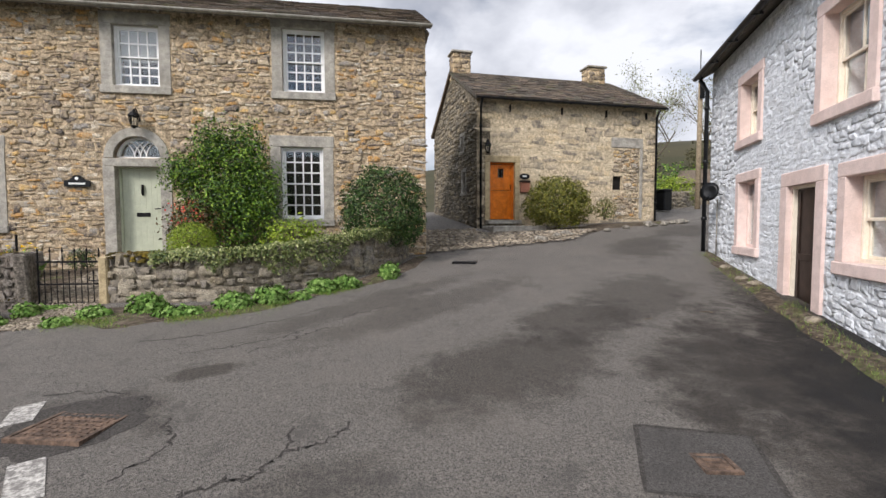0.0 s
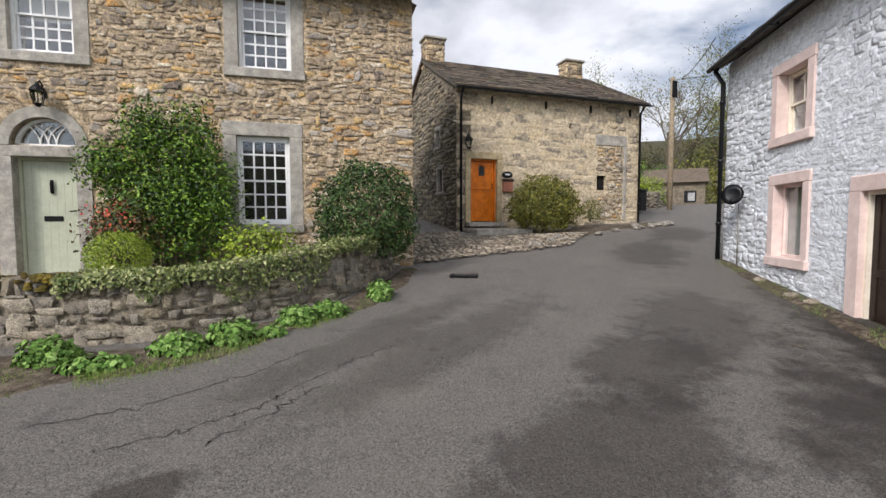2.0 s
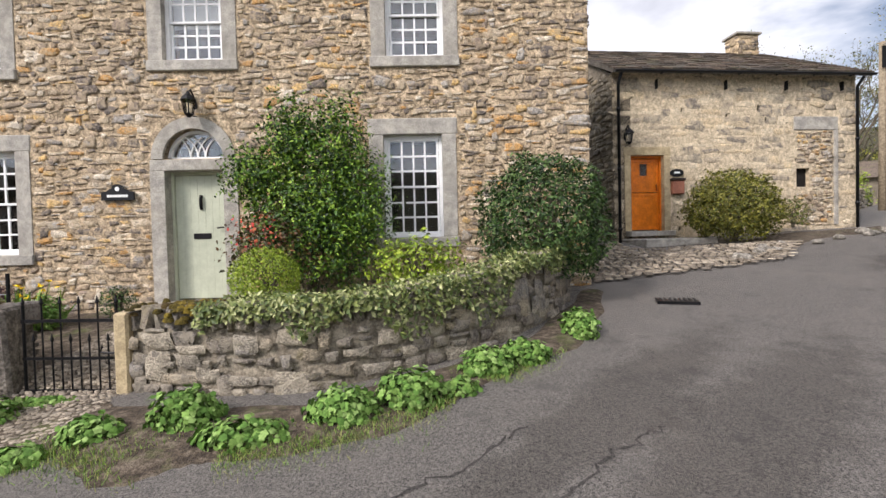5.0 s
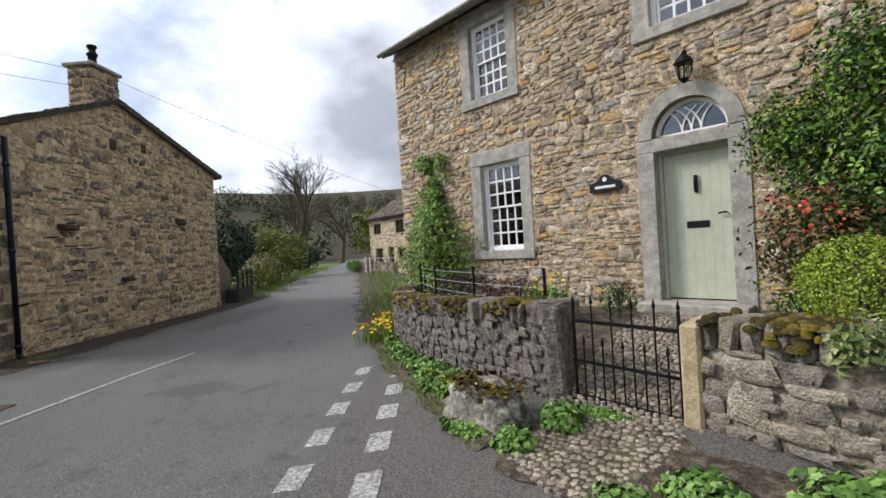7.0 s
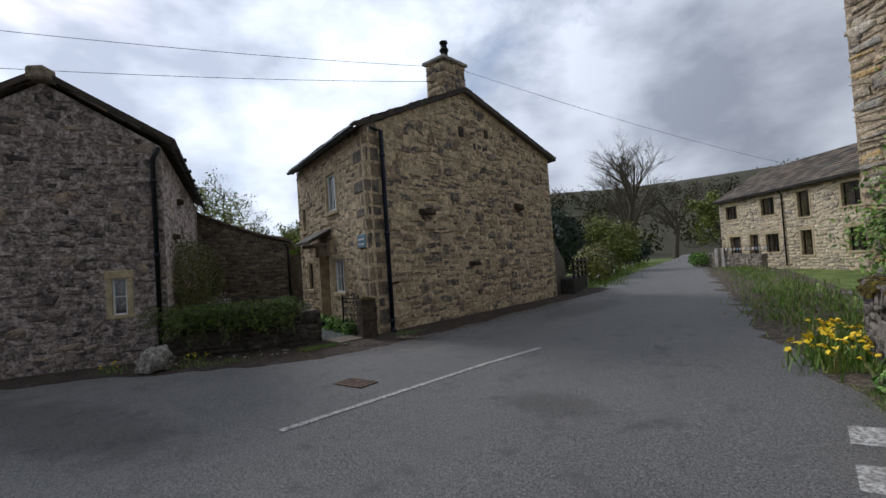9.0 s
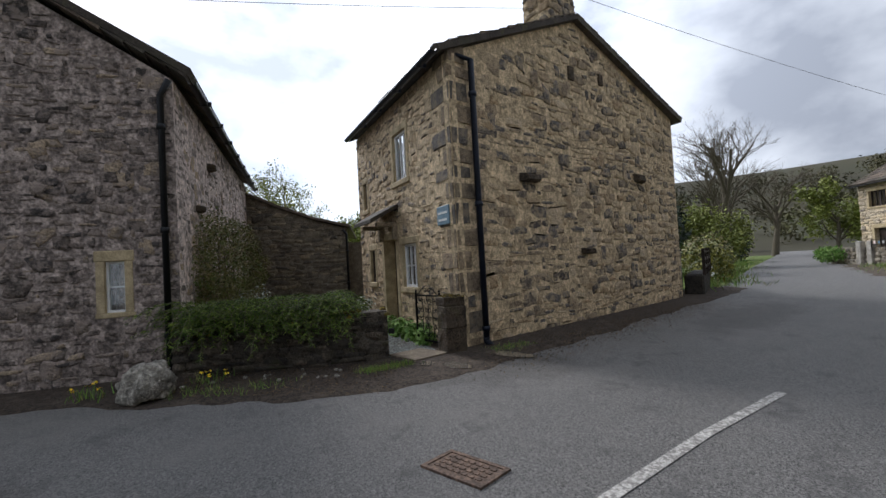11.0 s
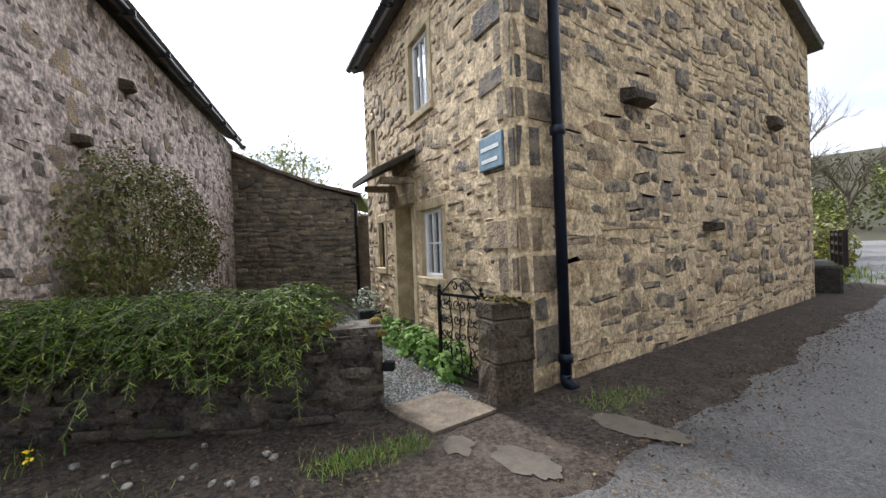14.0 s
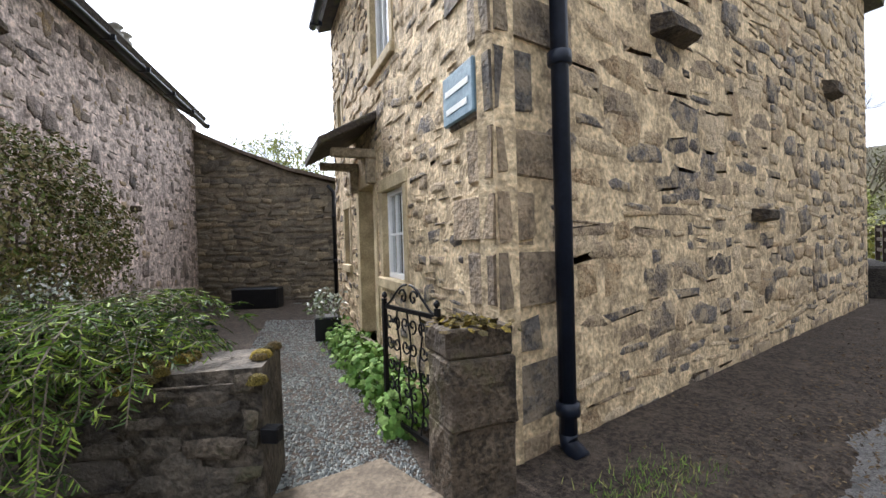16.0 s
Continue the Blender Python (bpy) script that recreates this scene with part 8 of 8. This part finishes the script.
flag = flat_piece("flagstone", [(-13.15, 1.32), (-13.55, 1.75), (-13.15, 2.2), (-12.7, 1.78)], 0.035, M["flag"], "large sandstone flag in the yard gateway", "flagstone")
flat_piece("flagstone", [(-16.1, 0.55), (-16.7, 0.3), (-16.9, 0.75), (-16.3, 1.0)], 0.035, M["flag"], "sandstone flag by the cottage door", "flagstone")
for k, (x, y, rx, ry, tn) in enumerate(((-12.35, 2.35, 0.24, 0.13, 40), (-12.85, 3.1, 0.32, 0.13, 50), (-12.55, 1.95, 0.13, 0.1, 10))):
    blob_patch("puddle", x, y, rx, ry, tn, 0.022, M["concrete"], "shallow muddy puddle reflecting the sky on the verge", "puddle", rng, zf=lambda a, b: -0.26, rough=0.4)
# gate pillar and iron gate
pil = thing("gate_pillar", pose(-13.32, 2.26, -0.3, 0, 0, 30), "dark weathered stone gate pillar with mossy top", "gate pillar")
z = 0
while z < 0.82:
    h = rng.uniform(0.3, 0.46)
    h = min(h, 0.86 - z)
    e = rng.uniform(-0.015, 0.015)
    bm = boxes((-0.15 + e, -0.16, z, 0.15 + e, 0.18, z + h - 0.001), bevel=0.012)
    bmesh.ops.subdivide_edges(bm, edges=list(bm.edges), cuts=2, use_grid_fill=True)
    for v_ in bm.verts:
        v_.co += Vector((noise.noise(v_.co * 7), noise.noise(v_.co * 7 + Vector((9, 0, 0))), 0.3 * noise.noise(v_.co * 6 + Vector((0, 9, 0))))) * 0.028
    part("stone", bm, M["pillar"], pil)
    z += h
leaves("moss_cap", [((rv.gauss(0, 0.1), rv.gauss(0, 0.08), 0.86), (0, 0, 1)) for _ in range(200)], 0.04, M["moss"], pil, rv, "round", 0.4, "golden green moss")
ig = thing("iron_gate", pose(-13.5, 2.1, -0.2, 0, 0, 221), "ornate black wrought-iron gate with scrolls, standing ajar", "gate")
GW_ = 0.66
part("stile", boxes((0, -0.012, 0, 0.03, 0.012, 0.8)), M["iron"], ig)
part("stile", boxes((GW_ - 0.03, -0.012, 0, GW_, 0.012, 0.8)), M["iron"], ig)
part("rail", boxes((0.03, -0.01, 0.03, GW_ - 0.03, 0.01, 0.055)), M["iron"], ig)
part("rail", boxes((0.03, -0.01, 0.74, GW_ - 0.03, 0.01, 0.765)), M["iron"], ig)
for x in (0.02, GW_ - 0.02):
    part("ball", lathe([(0.004, 0), (0.018, 0.015), (0.018, 0.03), (0.004, 0.045)], 8, at=(x, 0, 0.8)), M["iron"], ig)


def scroll(cx_, cz_, r, turns, a0, hand):
    return [(cx_ + hand * r * (1 - k / 22) * math.cos(a0 + k * turns * math.tau / 20), 0.0, cz_ + r * (1 - k / 22) * math.sin(a0 + k * turns * math.tau / 20)) for k in range(20)]


for row in range(5):
    for col in range(3):
        cx_, cz_ = 0.13 + col * 0.2, 0.13 + row * 0.135
        for hand in (-1, 1):
            part("scroll", tubes(scroll(cx_ + hand * 0.045, cz_, 0.048, 1.2, 0.6 + row, hand), 0.006, 5), M["iron"], ig)
        part("leaf_boss", lathe([(0.004, -0.014), (0.016, 0), (0.004, 0.014)], 6, at=(cx_, 0, cz_)), M["iron"], ig)
for x in (0.2, 0.33, 0.46):
    part("bar", tubes([(x + 0.02 * math.sin(k * 1.1 + x * 9), 0, 0.05 + k * 0.07) for k in range(11)], 0.006, 5), M["iron"], ig)
for hand in (-1, 1):
    part("crest_scroll", tubes([(0.33 + hand * (0.02 + 0.26 * k / 10), 0, 0.765 + 0.14 * math.cos(k / 10 * math.pi / 2) ** 1.5) for k in range(11)], 0.008, 5), M["iron"], ig)
    part("crest_scroll", tubes(scroll(0.33 + hand * 0.06, 0.83, 0.05, 1.2, 0.3, hand), 0.007, 5), M["iron"], ig)
thing("gate_latch", pose(-13.0, 1.4, 0.1), "small black latch block on the wall end", "latch", bm=boxes((-0.03, -0.02, 0, 0.03, 0.06, 0.07), bevel=0.006), material=M["iron"])
# overhanging evergreen with drooping sprays
rj = random.Random(411)
jun = thing("cotoneaster", Matrix.Translation((-12.75, -0.1, 0.2)), "spreading evergreen with arching sprays over the yard wall", "shrub")
bm = bmesh.new()
spots = []
ud = Vector((-0.355, 0.935, 0))
nd_ = Vector((0.935, 0.355, 0))
def spray(p0, d, length, droop, r):
    """One arching stem with a comb of small leaves on both sides."""
    pts = [p0 + d * (length * f) + Vector((0, 0, 0.32 * f * length - droop * f * f * length)) for f in (0, 0.2, 0.4, 0.6, 0.8, 1.0)]
    side0 = Vector((-d.y, d.x, 0)).normalized()
    for a, b in zip(pts, pts[1:]):
        tube(bm, a, b, r, r * 0.8, 3, False)
        n_ = max(3, int((b - a).length / 0.011))
        for k in range(n_):
            q = a.lerp(b, k / n_)
            side = side0 * (1 if k % 2 else -1)
            spots.append((q, side * 0.8 + (b - a).normalized() * 0.55 + Vector((0, 0, -0.15))))
    return pts


for _ in range(230):
    s = rj.uniform(-1.15, 1.0)
    p0 = ud * s - nd_ * rj.uniform(-0.1, 0.7) + Vector((0, 0, 0.2 + rj.uniform(0, 0.3)))
    ang = rj.gauss(0, 0.6)
    d = nd_ * math.cos(ang) + ud * math.sin(ang)
    L_ = rj.uniform(0.4, 0.85)
    main = spray(p0, d, L_, rj.uniform(0.35, 0.95), 0.004)
    for k in (1, 2, 3, 4):
        for hand in (-1, 1):
            dd = (d * 0.6 + Vector((-d.y, d.x, 0)) * hand * 0.8).normalized()
            spray(main[k], dd, rj.uniform(0.14, 0.3) * (1.2 - 0.15 * k), rj.uniform(0.3, 1.0), 0.0025)
part("stem_mass", bm, M["bark"], jun, kind="stuff")
leaves("foliage", spots, 0.042, M["leaf_fern"], jun, rj, "needle", 0.2)
# darker leaves inside, whose colour stands for the shade between the sprays
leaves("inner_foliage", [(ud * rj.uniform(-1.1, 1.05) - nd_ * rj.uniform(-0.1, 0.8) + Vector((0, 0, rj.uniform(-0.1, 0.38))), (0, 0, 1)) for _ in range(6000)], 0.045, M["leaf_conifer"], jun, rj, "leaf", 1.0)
# dry climber and blossom by the barn
shrub("dry_climber", -14.45, -1.72, 0.0, 1.25, 0.42, 1.05, 15000, 0.05, M["leaf_dry"], "twiggy half-dry climber against the barn wall", 421, lumps=0.35, stem_mat=M["twig"])
shrub("dry_climber", -13.8, -1.4, -0.2, 0.7, 0.4, 0.6, 2600, 0.06, M["leaf_dry"], "dead brown twigs below the climber", 422, stem_mat=M["twig"], kind="needle")
shrub("white_blossom", -14.2, -1.1, 0.1, 0.32, 0.28, 0.36, 700, 0.04, M["flower_white"], "small shrub with white blossom in the yard", 423, lumps=0.4)
for k in range(5):
    x, y = -14.1 - 0.5 * k, 1.78 - 0.29 * k
    clump("cottage_border", x, y, -0.26, 0.32, 0.18, 0.27, 460, 0.05, M["leaf_geranium"], "bright green low plants along the cottage front", 430 + k, group="cottage border plants")
pl = thing("planter", pose(-16.7, 0.2, -0.25, 0, 0, 25), "dark square planter with a pale flowering shrub", "planter")
part("tub", boxes((-0.16, -0.16, 0, 0.16, 0.16, 0.3), bevel=0.02), M["plastic_black"], pl)
leaves("foliage", blob_spots(random.Random(8), 260, 0.24, 0.24, 0.2, (0, 0, 0.45), 0.4), 0.06, M["flower_white"], pl, random.Random(9), "leaf", 0.8)
thing("feed_box", pose(-19.6, -2.4, -0.26, 0, 0, 10), "low black storage box by the yard end wall", "box", bm=boxes((-0.2, -0.45, 0, 0.2, 0.45, 0.42), bevel=0.03), material=M["plastic_black"])

# ---- along the main road ----
low = thing("stone_trough_wall", pose(-19.9, 8.95, -0.3, 0, 0, 150), "low dark stone trough wall beyond the cottage", "low wall", bm=boxes((0, -0.25, 0, 3.2, 0.25, 0.62), bevel=0.05), material=M["wall_dark"])
rail = thing("timber_railing", pose(-19.6, 9.1, 0.3, 0, 0, 150), "dark timber rail fence above the low wall", "fence")
for k in range(4):
    part("post", boxes((k * 0.95, -0.04, 0, k * 0.95 + 0.08, 0.04, 0.75)), M["brown_paint"], rail)
for z in (0.2, 0.42, 0.62):
    part("rail", boxes((0, -0.02, z, 2.95, 0.02, z + 0.07)), M["brown_paint"], rail)
lean2 = thing("lean_to_shed", pose(-19.9, 8.7, -0.3, 0, 0, 150), "low rubble lean-to with sloping roof behind the cottage", "shed")
bm = bmesh.new()
pv = [(0, 0.3, 0), (2.6, 0.3, 0), (2.6, 2.0, 0), (0, 2.0, 0), (0, 0.3, 2.4), (2.6, 0.3, 1.2), (2.6, 2.0, 1.2), (0, 2.0, 2.4)]
vv = [bm.verts.new(p) for p in pv]
for q in ((0, 3, 2, 1), (4, 5, 6, 7), (0, 1, 5, 4), (1, 2, 6, 5), (2, 3, 7, 6), (3, 0, 4, 7)):
    bm.faces.new([vv[i] for i in q])
part("wall", bm, M["side_mortar"], lean2)
grass_patch("grass", [(-22, 10.5), (-27, 13.2), (-34, 17.5), (-45, 25)], 4200, 0.25, "mown grass strip beside the main road", 41, 1.6, zf=lambda x, y: -0.3)
for k in range(9):
    f = k / 8
    x, y = -23.5 - 22 * f, 11.1 + 13.6 * f
    thing("verge_post", pose(x, y, -0.3), "short white-topped marker post on the verge", "post", group="verge marker posts", bm=lathe([(0.06, 0), (0.06, 0.5), (0.05, 0.55), (0.02, 0.57)], 8), material=M["white_paint"] if k % 2 else M["wood_grey"])
shrub("hedge_dome", -27.5, 13.2, -0.3, 1.1, 1.0, 1.0, 2600, 0.14, M["leaf_dry"], "clipped brown-green dome bush by the road", 501, lumps=0.08, inner=0.75)
shrub("roadside_shrub", -24.2, 11.6, -0.3, 1.0, 0.8, 0.8, 1500, 0.14, M["leaf_yellow"], "mixed green shrub beyond the rail", 502, lumps=0.4)
shrub("roadside_shrub", -31, 14.4, -0.3, 1.8, 1.4, 0.9, 1800, 0.2, M["leaf_dark"], "dark green shrub under the willow", 503, lumps=0.35)
for k, (x, y, r, h) in enumerate(((-31.5, 12.2, 2.3, 2.3), (-35.5, 14.0, 2.4, 2.0), (-44, 22.2, 2.6, 1.6), (-52, 27.2, 2.6, 1.6))):
    shrub("dark_conifer", x, y, -0.4, r, r * 0.8, h, 3000, 0.3, M["leaf_conifer"], "dense dark conifer behind the roadside", 510 + k, lumps=0.3)
tree("willow", -35.2, 17.0, -0.3, 6.6, 0.75, "weeping willow with thin yellow-green leaves", 521, levels=4, trunk_r=0.25, leaf=M["leaf_spring"], leaf_count=9000, leaf_size=0.2, droop=0.55)
tree("bare_tree", -55, 28.6, -0.3, 15.5, 0.62, "tall bare tree with spreading branches", 531, levels=5, trunk_r=0.42)
tree("bare_tree", -58, 30.8, -0.3, 16, 0.55, "tall bare tree with upright branches", 532, levels=5, trunk_r=0.4)
tree("bare_tree", -63, 39.4, -0.3, 13, 0.65, "bare tree standing by the bend", 533, levels=5, trunk_r=0.4)
tree("spring_tree", -52, 38.2, -0.3, 8, 0.8, "round tree with fresh spring leaves", 534, levels=3, trunk_r=0.25, leaf=M["leaf_spring"], leaf_count=4500, leaf_size=0.35)
tree("spring_tree", -41, -10.6, -0.4, 11.5, 0.6, "birch with thin yellow-green leaves", 535, levels=4, trunk_r=0.2, leaf=M["leaf_spring"], leaf_count=5200, leaf_size=0.2, droop=0.3)
tree("spring_tree", -47, -13.5, -0.4, 9, 0.7, "yellow-green spring tree behind the yard", 536, levels=3, trunk_r=0.2, leaf=M["leaf_spring"], leaf_count=4000, leaf_size=0.3)
tree("spring_tree", -46, -6.0, -0.4, 8, 0.7, "yellow-green spring tree beyond the lean-to", 537, levels=3, trunk_r=0.2, leaf=M["leaf_spring"], leaf_count=4000, leaf_size=0.3)
# low wall and railings in front of the terrace
rng = random.Random(95)
tf0, tf1 = tw(-0.6, -1.3), tw(6.5, -1.9)
garden_wall("terrace_wall", [(tf0.x, tf0.y), ((tf0.x + tf1.x) / 2, (tf0.y + tf1.y) / 2), (tf1.x, tf1.y)], [-0.2, -0.2, -0.2], [0.62, 0.58, 0.5], 0.35, M["wall_stone"], M["wall_fill"], "low mossy wall in front of the terrace", rng, singles=0)
for x in (2.2, 2.9):
    p = tw(x, -1.62)
    thing("gate_post", pose(p.x, p.y, -0.3), "dressed stone post in the terrace wall", "gate post", bm=boxes((-0.15, -0.15, 0, 0.15, 0.15, 1.25), bevel=0.03), material=M["dressed"])
rl2 = thing("railing", TER @ pose(3.1, -1.75, 0.45), "thin black railing on the terrace wall", "railing")
for k in range(6):
    part("post", tubes([(k * 0.8, 0, 0), (k * 0.8, 0, 0.6)], 0.018, 6), M["iron"], rl2)
for z in (0.3, 0.55):
    part("rail", tubes([(0, 0, z), (4.0, 0, z)], 0.012, 6), M["iron"], rl2)
for k in range(14):
    col = M["pink"] if k % 3 == 0 else (M["plaque_blue"] if k % 3 == 1 else M["blind"])
    part("bunting_flag", boxes((0.14 + k * 0.27, -0.02, 0.34, 0.26 + k * 0.27, -0.014, 0.48)), col, rl2, "small faded pink, white and blue cloth flag")
for k, (x, y) in enumerate(((-0.9, -1.2), (0.2, -1.6))):
    p = tw(x, y)
    shrub("terrace_shrub", p.x, p.y, -0.2, 0.8, 0.5, 0.45, 900, 0.14, M["leaf_geranium"], "green plants at the end of the terrace", 541 + k, lumps=0.4)

# ---- end of the lane ----
fc = thing("lane_cottage", pose(22.3, 26.6, 1.9, 0, 0, -42), "low stone cottage with slate roof at the lane end", "house")
part("wall", boxes((0, 0, -0.8, 3.6, 4, 2.2)), M["side_mortar"], fc)
bm = bmesh.new()
vv = [bm.verts.new(p) for p in ((-0.2, -0.3, 2.2), (3.8, -0.3, 2.2), (3.8, 4.3, 2.2), (-0.2, 4.3, 2.2), (-0.2, 2, 3.3), (3.8, 2, 3.3))]
for q in ((0, 1, 5, 4), (2, 3, 4, 5), (0, 4, 3), (1, 2, 5), (0, 3, 2, 1)):
    bm.faces.new([vv[i] for i in q])
part("roof", bm, M["slate"], fc)
wn_ = part("window", boxes((2.4, -0.03, 0.9, 3.1, 0.03, 1.65)), M["plastic_black"], fc, "small dark cottage window")
part("pane", boxes((2.62, -0.045, 1.0, 3.02, -0.032, 1.52)), M["blind"], wn_)
garden_wall("lane_wall", [(16.2, 19.7), (18.0, 20.3), (19.9, 21.6)], [1.8, 1.9, 2.0], [2.95, 3.1, 3.2], 0.4, M["wall_stone"], M["wall_fill"], "rubble wall along the upper lane", rng, singles=0)
shrub("forsythia", 18.2, 21.6, 1.8, 1.2, 1.0, 1.15, 3800, 0.1, M["leaf_lime"], "bright yellow-green shrub over the lane wall", 551, lumps=0.4)
bn = thing("wheelie_bin", pose(15.6, 18.6, ground_z(15.6, 18.6), 0, 0, 20), "dark green wheelie bin by the barn end", "bin")
part("body", boxes((-0.28, -0.3, 0.05, 0.28, 0.3, 0.95), bevel=0.04), M["plastic_black"], bn)
part("lid", boxes((-0.3, -0.34, 0.95, 0.3, 0.32, 1.05), bevel=0.03), M["plastic_black"], bn)
pole = thing("telegraph_pole", pose(18.0, 19.3, 1.7), "tall wooden telegraph pole beside the lane", "telegraph pole")
part("shaft", tubes([(0, 0, -0.3), (0, 0, 3.5), (0, 0, 6.9)], 0.13, 10, 0.8), M["wood_grey"], pole, smooth=True)
part("fitting", boxes((-0.12, -0.16, 5.9, 0.12, -0.1, 6.7)), M["iron"], pole)


def cable(name, a, b, sag, label, r=0.012):
    a, b = Vector(a), Vector(b)
    pts = [a.lerp(b, k / 16) - Vector((0, 0, sag * 4 * (k / 16) * (1 - k / 16))) for k in range(17)]
    return thing(name, Matrix.Identity(4), label, "cable", bm=tubes(pts, r, 4), material=M["plastic_black"])


cable("overhead_cable", (18.0, 19.3, 8.5), (9.4, 8.3, 5.4), 0.3, "thin overhead line from the pole to the white cottage")
cable("overhead_cable", (18.0, 19.3, 8.5), (26, 5, 8.0), 0.4, "thin overhead line along the lane")
gc_ = GABLE @ Vector((GAPEX_S, 0.2, GAPEX + 0.75))
cable("overhead_cable", gc_, tw(9.5, -0.2, 4.2), 0.25, "thin overhead line from the cottage chimney to the terrace", 0.006)
cable("overhead_cable", gc_, (-9.0, -14, 6.4), 0.35, "thin overhead line over the road", 0.006)
cable("overhead_cable", GABLE @ Vector((GAPEX_S, 0.2, GAPEX + 0.35)), (-10.0, -14, 5.6), 0.3, "second thin overhead line over the road", 0.006)
for k, (x, y, r, h) in enumerate(((24.5, 29.5, 2.6, 2.0), (29, 29, 3.0, 2.4), (33, 25, 2.6, 1.8), (30, 21.5, 1.8, 1.3))):
    shrub("lane_thicket", x, y, 1.9, r, r * 0.8, h, 2600, 0.2, M["leaf_yellow"] if k % 2 else M["leaf_rose"], "green and brown thicket on the slope behind the lane", 570 + k, lumps=0.5, inner=0.4)
for k, (x, y, h) in enumerate(((27, 30, 11), (31, 33, 12), (35, 33, 13), (33, 28, 10), (38, 30, 12), (24, 33, 11))):
    tree("lane_tree", x, y, 2.0, h * 1.25, 0.6, "leafless tree on the slope behind the lane", 560 + k, levels=4, trunk_r=0.2, leaf=M["leaf_spring"] if k % 2 else M["leaf_dry"], leaf_count=3600, leaf_size=0.15)

# ---- hills and woods ----
def hill_z(x, y):
    r = math.hypot(x, y)
    a = math.atan2(y, x)
    f = max(0.0, min(1.0, (r - 75) / 320))
    f = f * f * (3 - 2 * f)
    lane_side = max(0.0, math.cos(a - 0.72)) ** 2
    h = 46 + 10 * math.sin(a * 3 + 1) + 6 * math.sin(a * 7) + 22 * lane_side
    return -0.9 + f * h + 3 * noise.noise((x * 0.012, y * 0.012, 0)) * f


V, F = [], []
NA, NR = 160, 26
for i in range(NR + 1):
    r = 70 + 560 * (i / NR) ** 1.4
    for k in range(NA):
        a = k * math.tau / NA
        x, y = r * math.cos(a), r * math.sin(a)
        V.append((x, y, hill_z(x, y)))
for i in range(NR):
    for k in range(NA):
        j = (k + 1) % NA
        F.append((i * NA + k, (i + 1) * NA + k, (i + 1) * NA + j, i * NA + j))
tagged(raw_mesh("hills", V, F, M["hill_grass"], None, True), "brown-green moorland hills round the valley", "hills", kind="structure")
rw = random.Random(601)
spots = []
for _ in range(420):
    a = rw.choice((rw.uniform(2.3, 3.05), rw.uniform(3.0, 3.6), rw.uniform(0.3, 1.2)))
    r = rw.uniform(95, 260)
    cx_, cy_ = r * math.cos(a), r * math.sin(a)
    zz = hill_z(cx_, cy_)
    hh = rw.uniform(2.5, 5.5)
    for p, d in blob_spots(rw, 110, hh * 0.8, hh * 0.8, hh, (cx_, cy_, zz + hh * 0.8), 0.4):
        spots.append((p, d))
tagged(leaves("far_woods", spots, 1.1, M["hill_wood"], None, rw, "leaf", 0.9), "bare brown woodland on the valley sides", "woodland", kind="stuff")
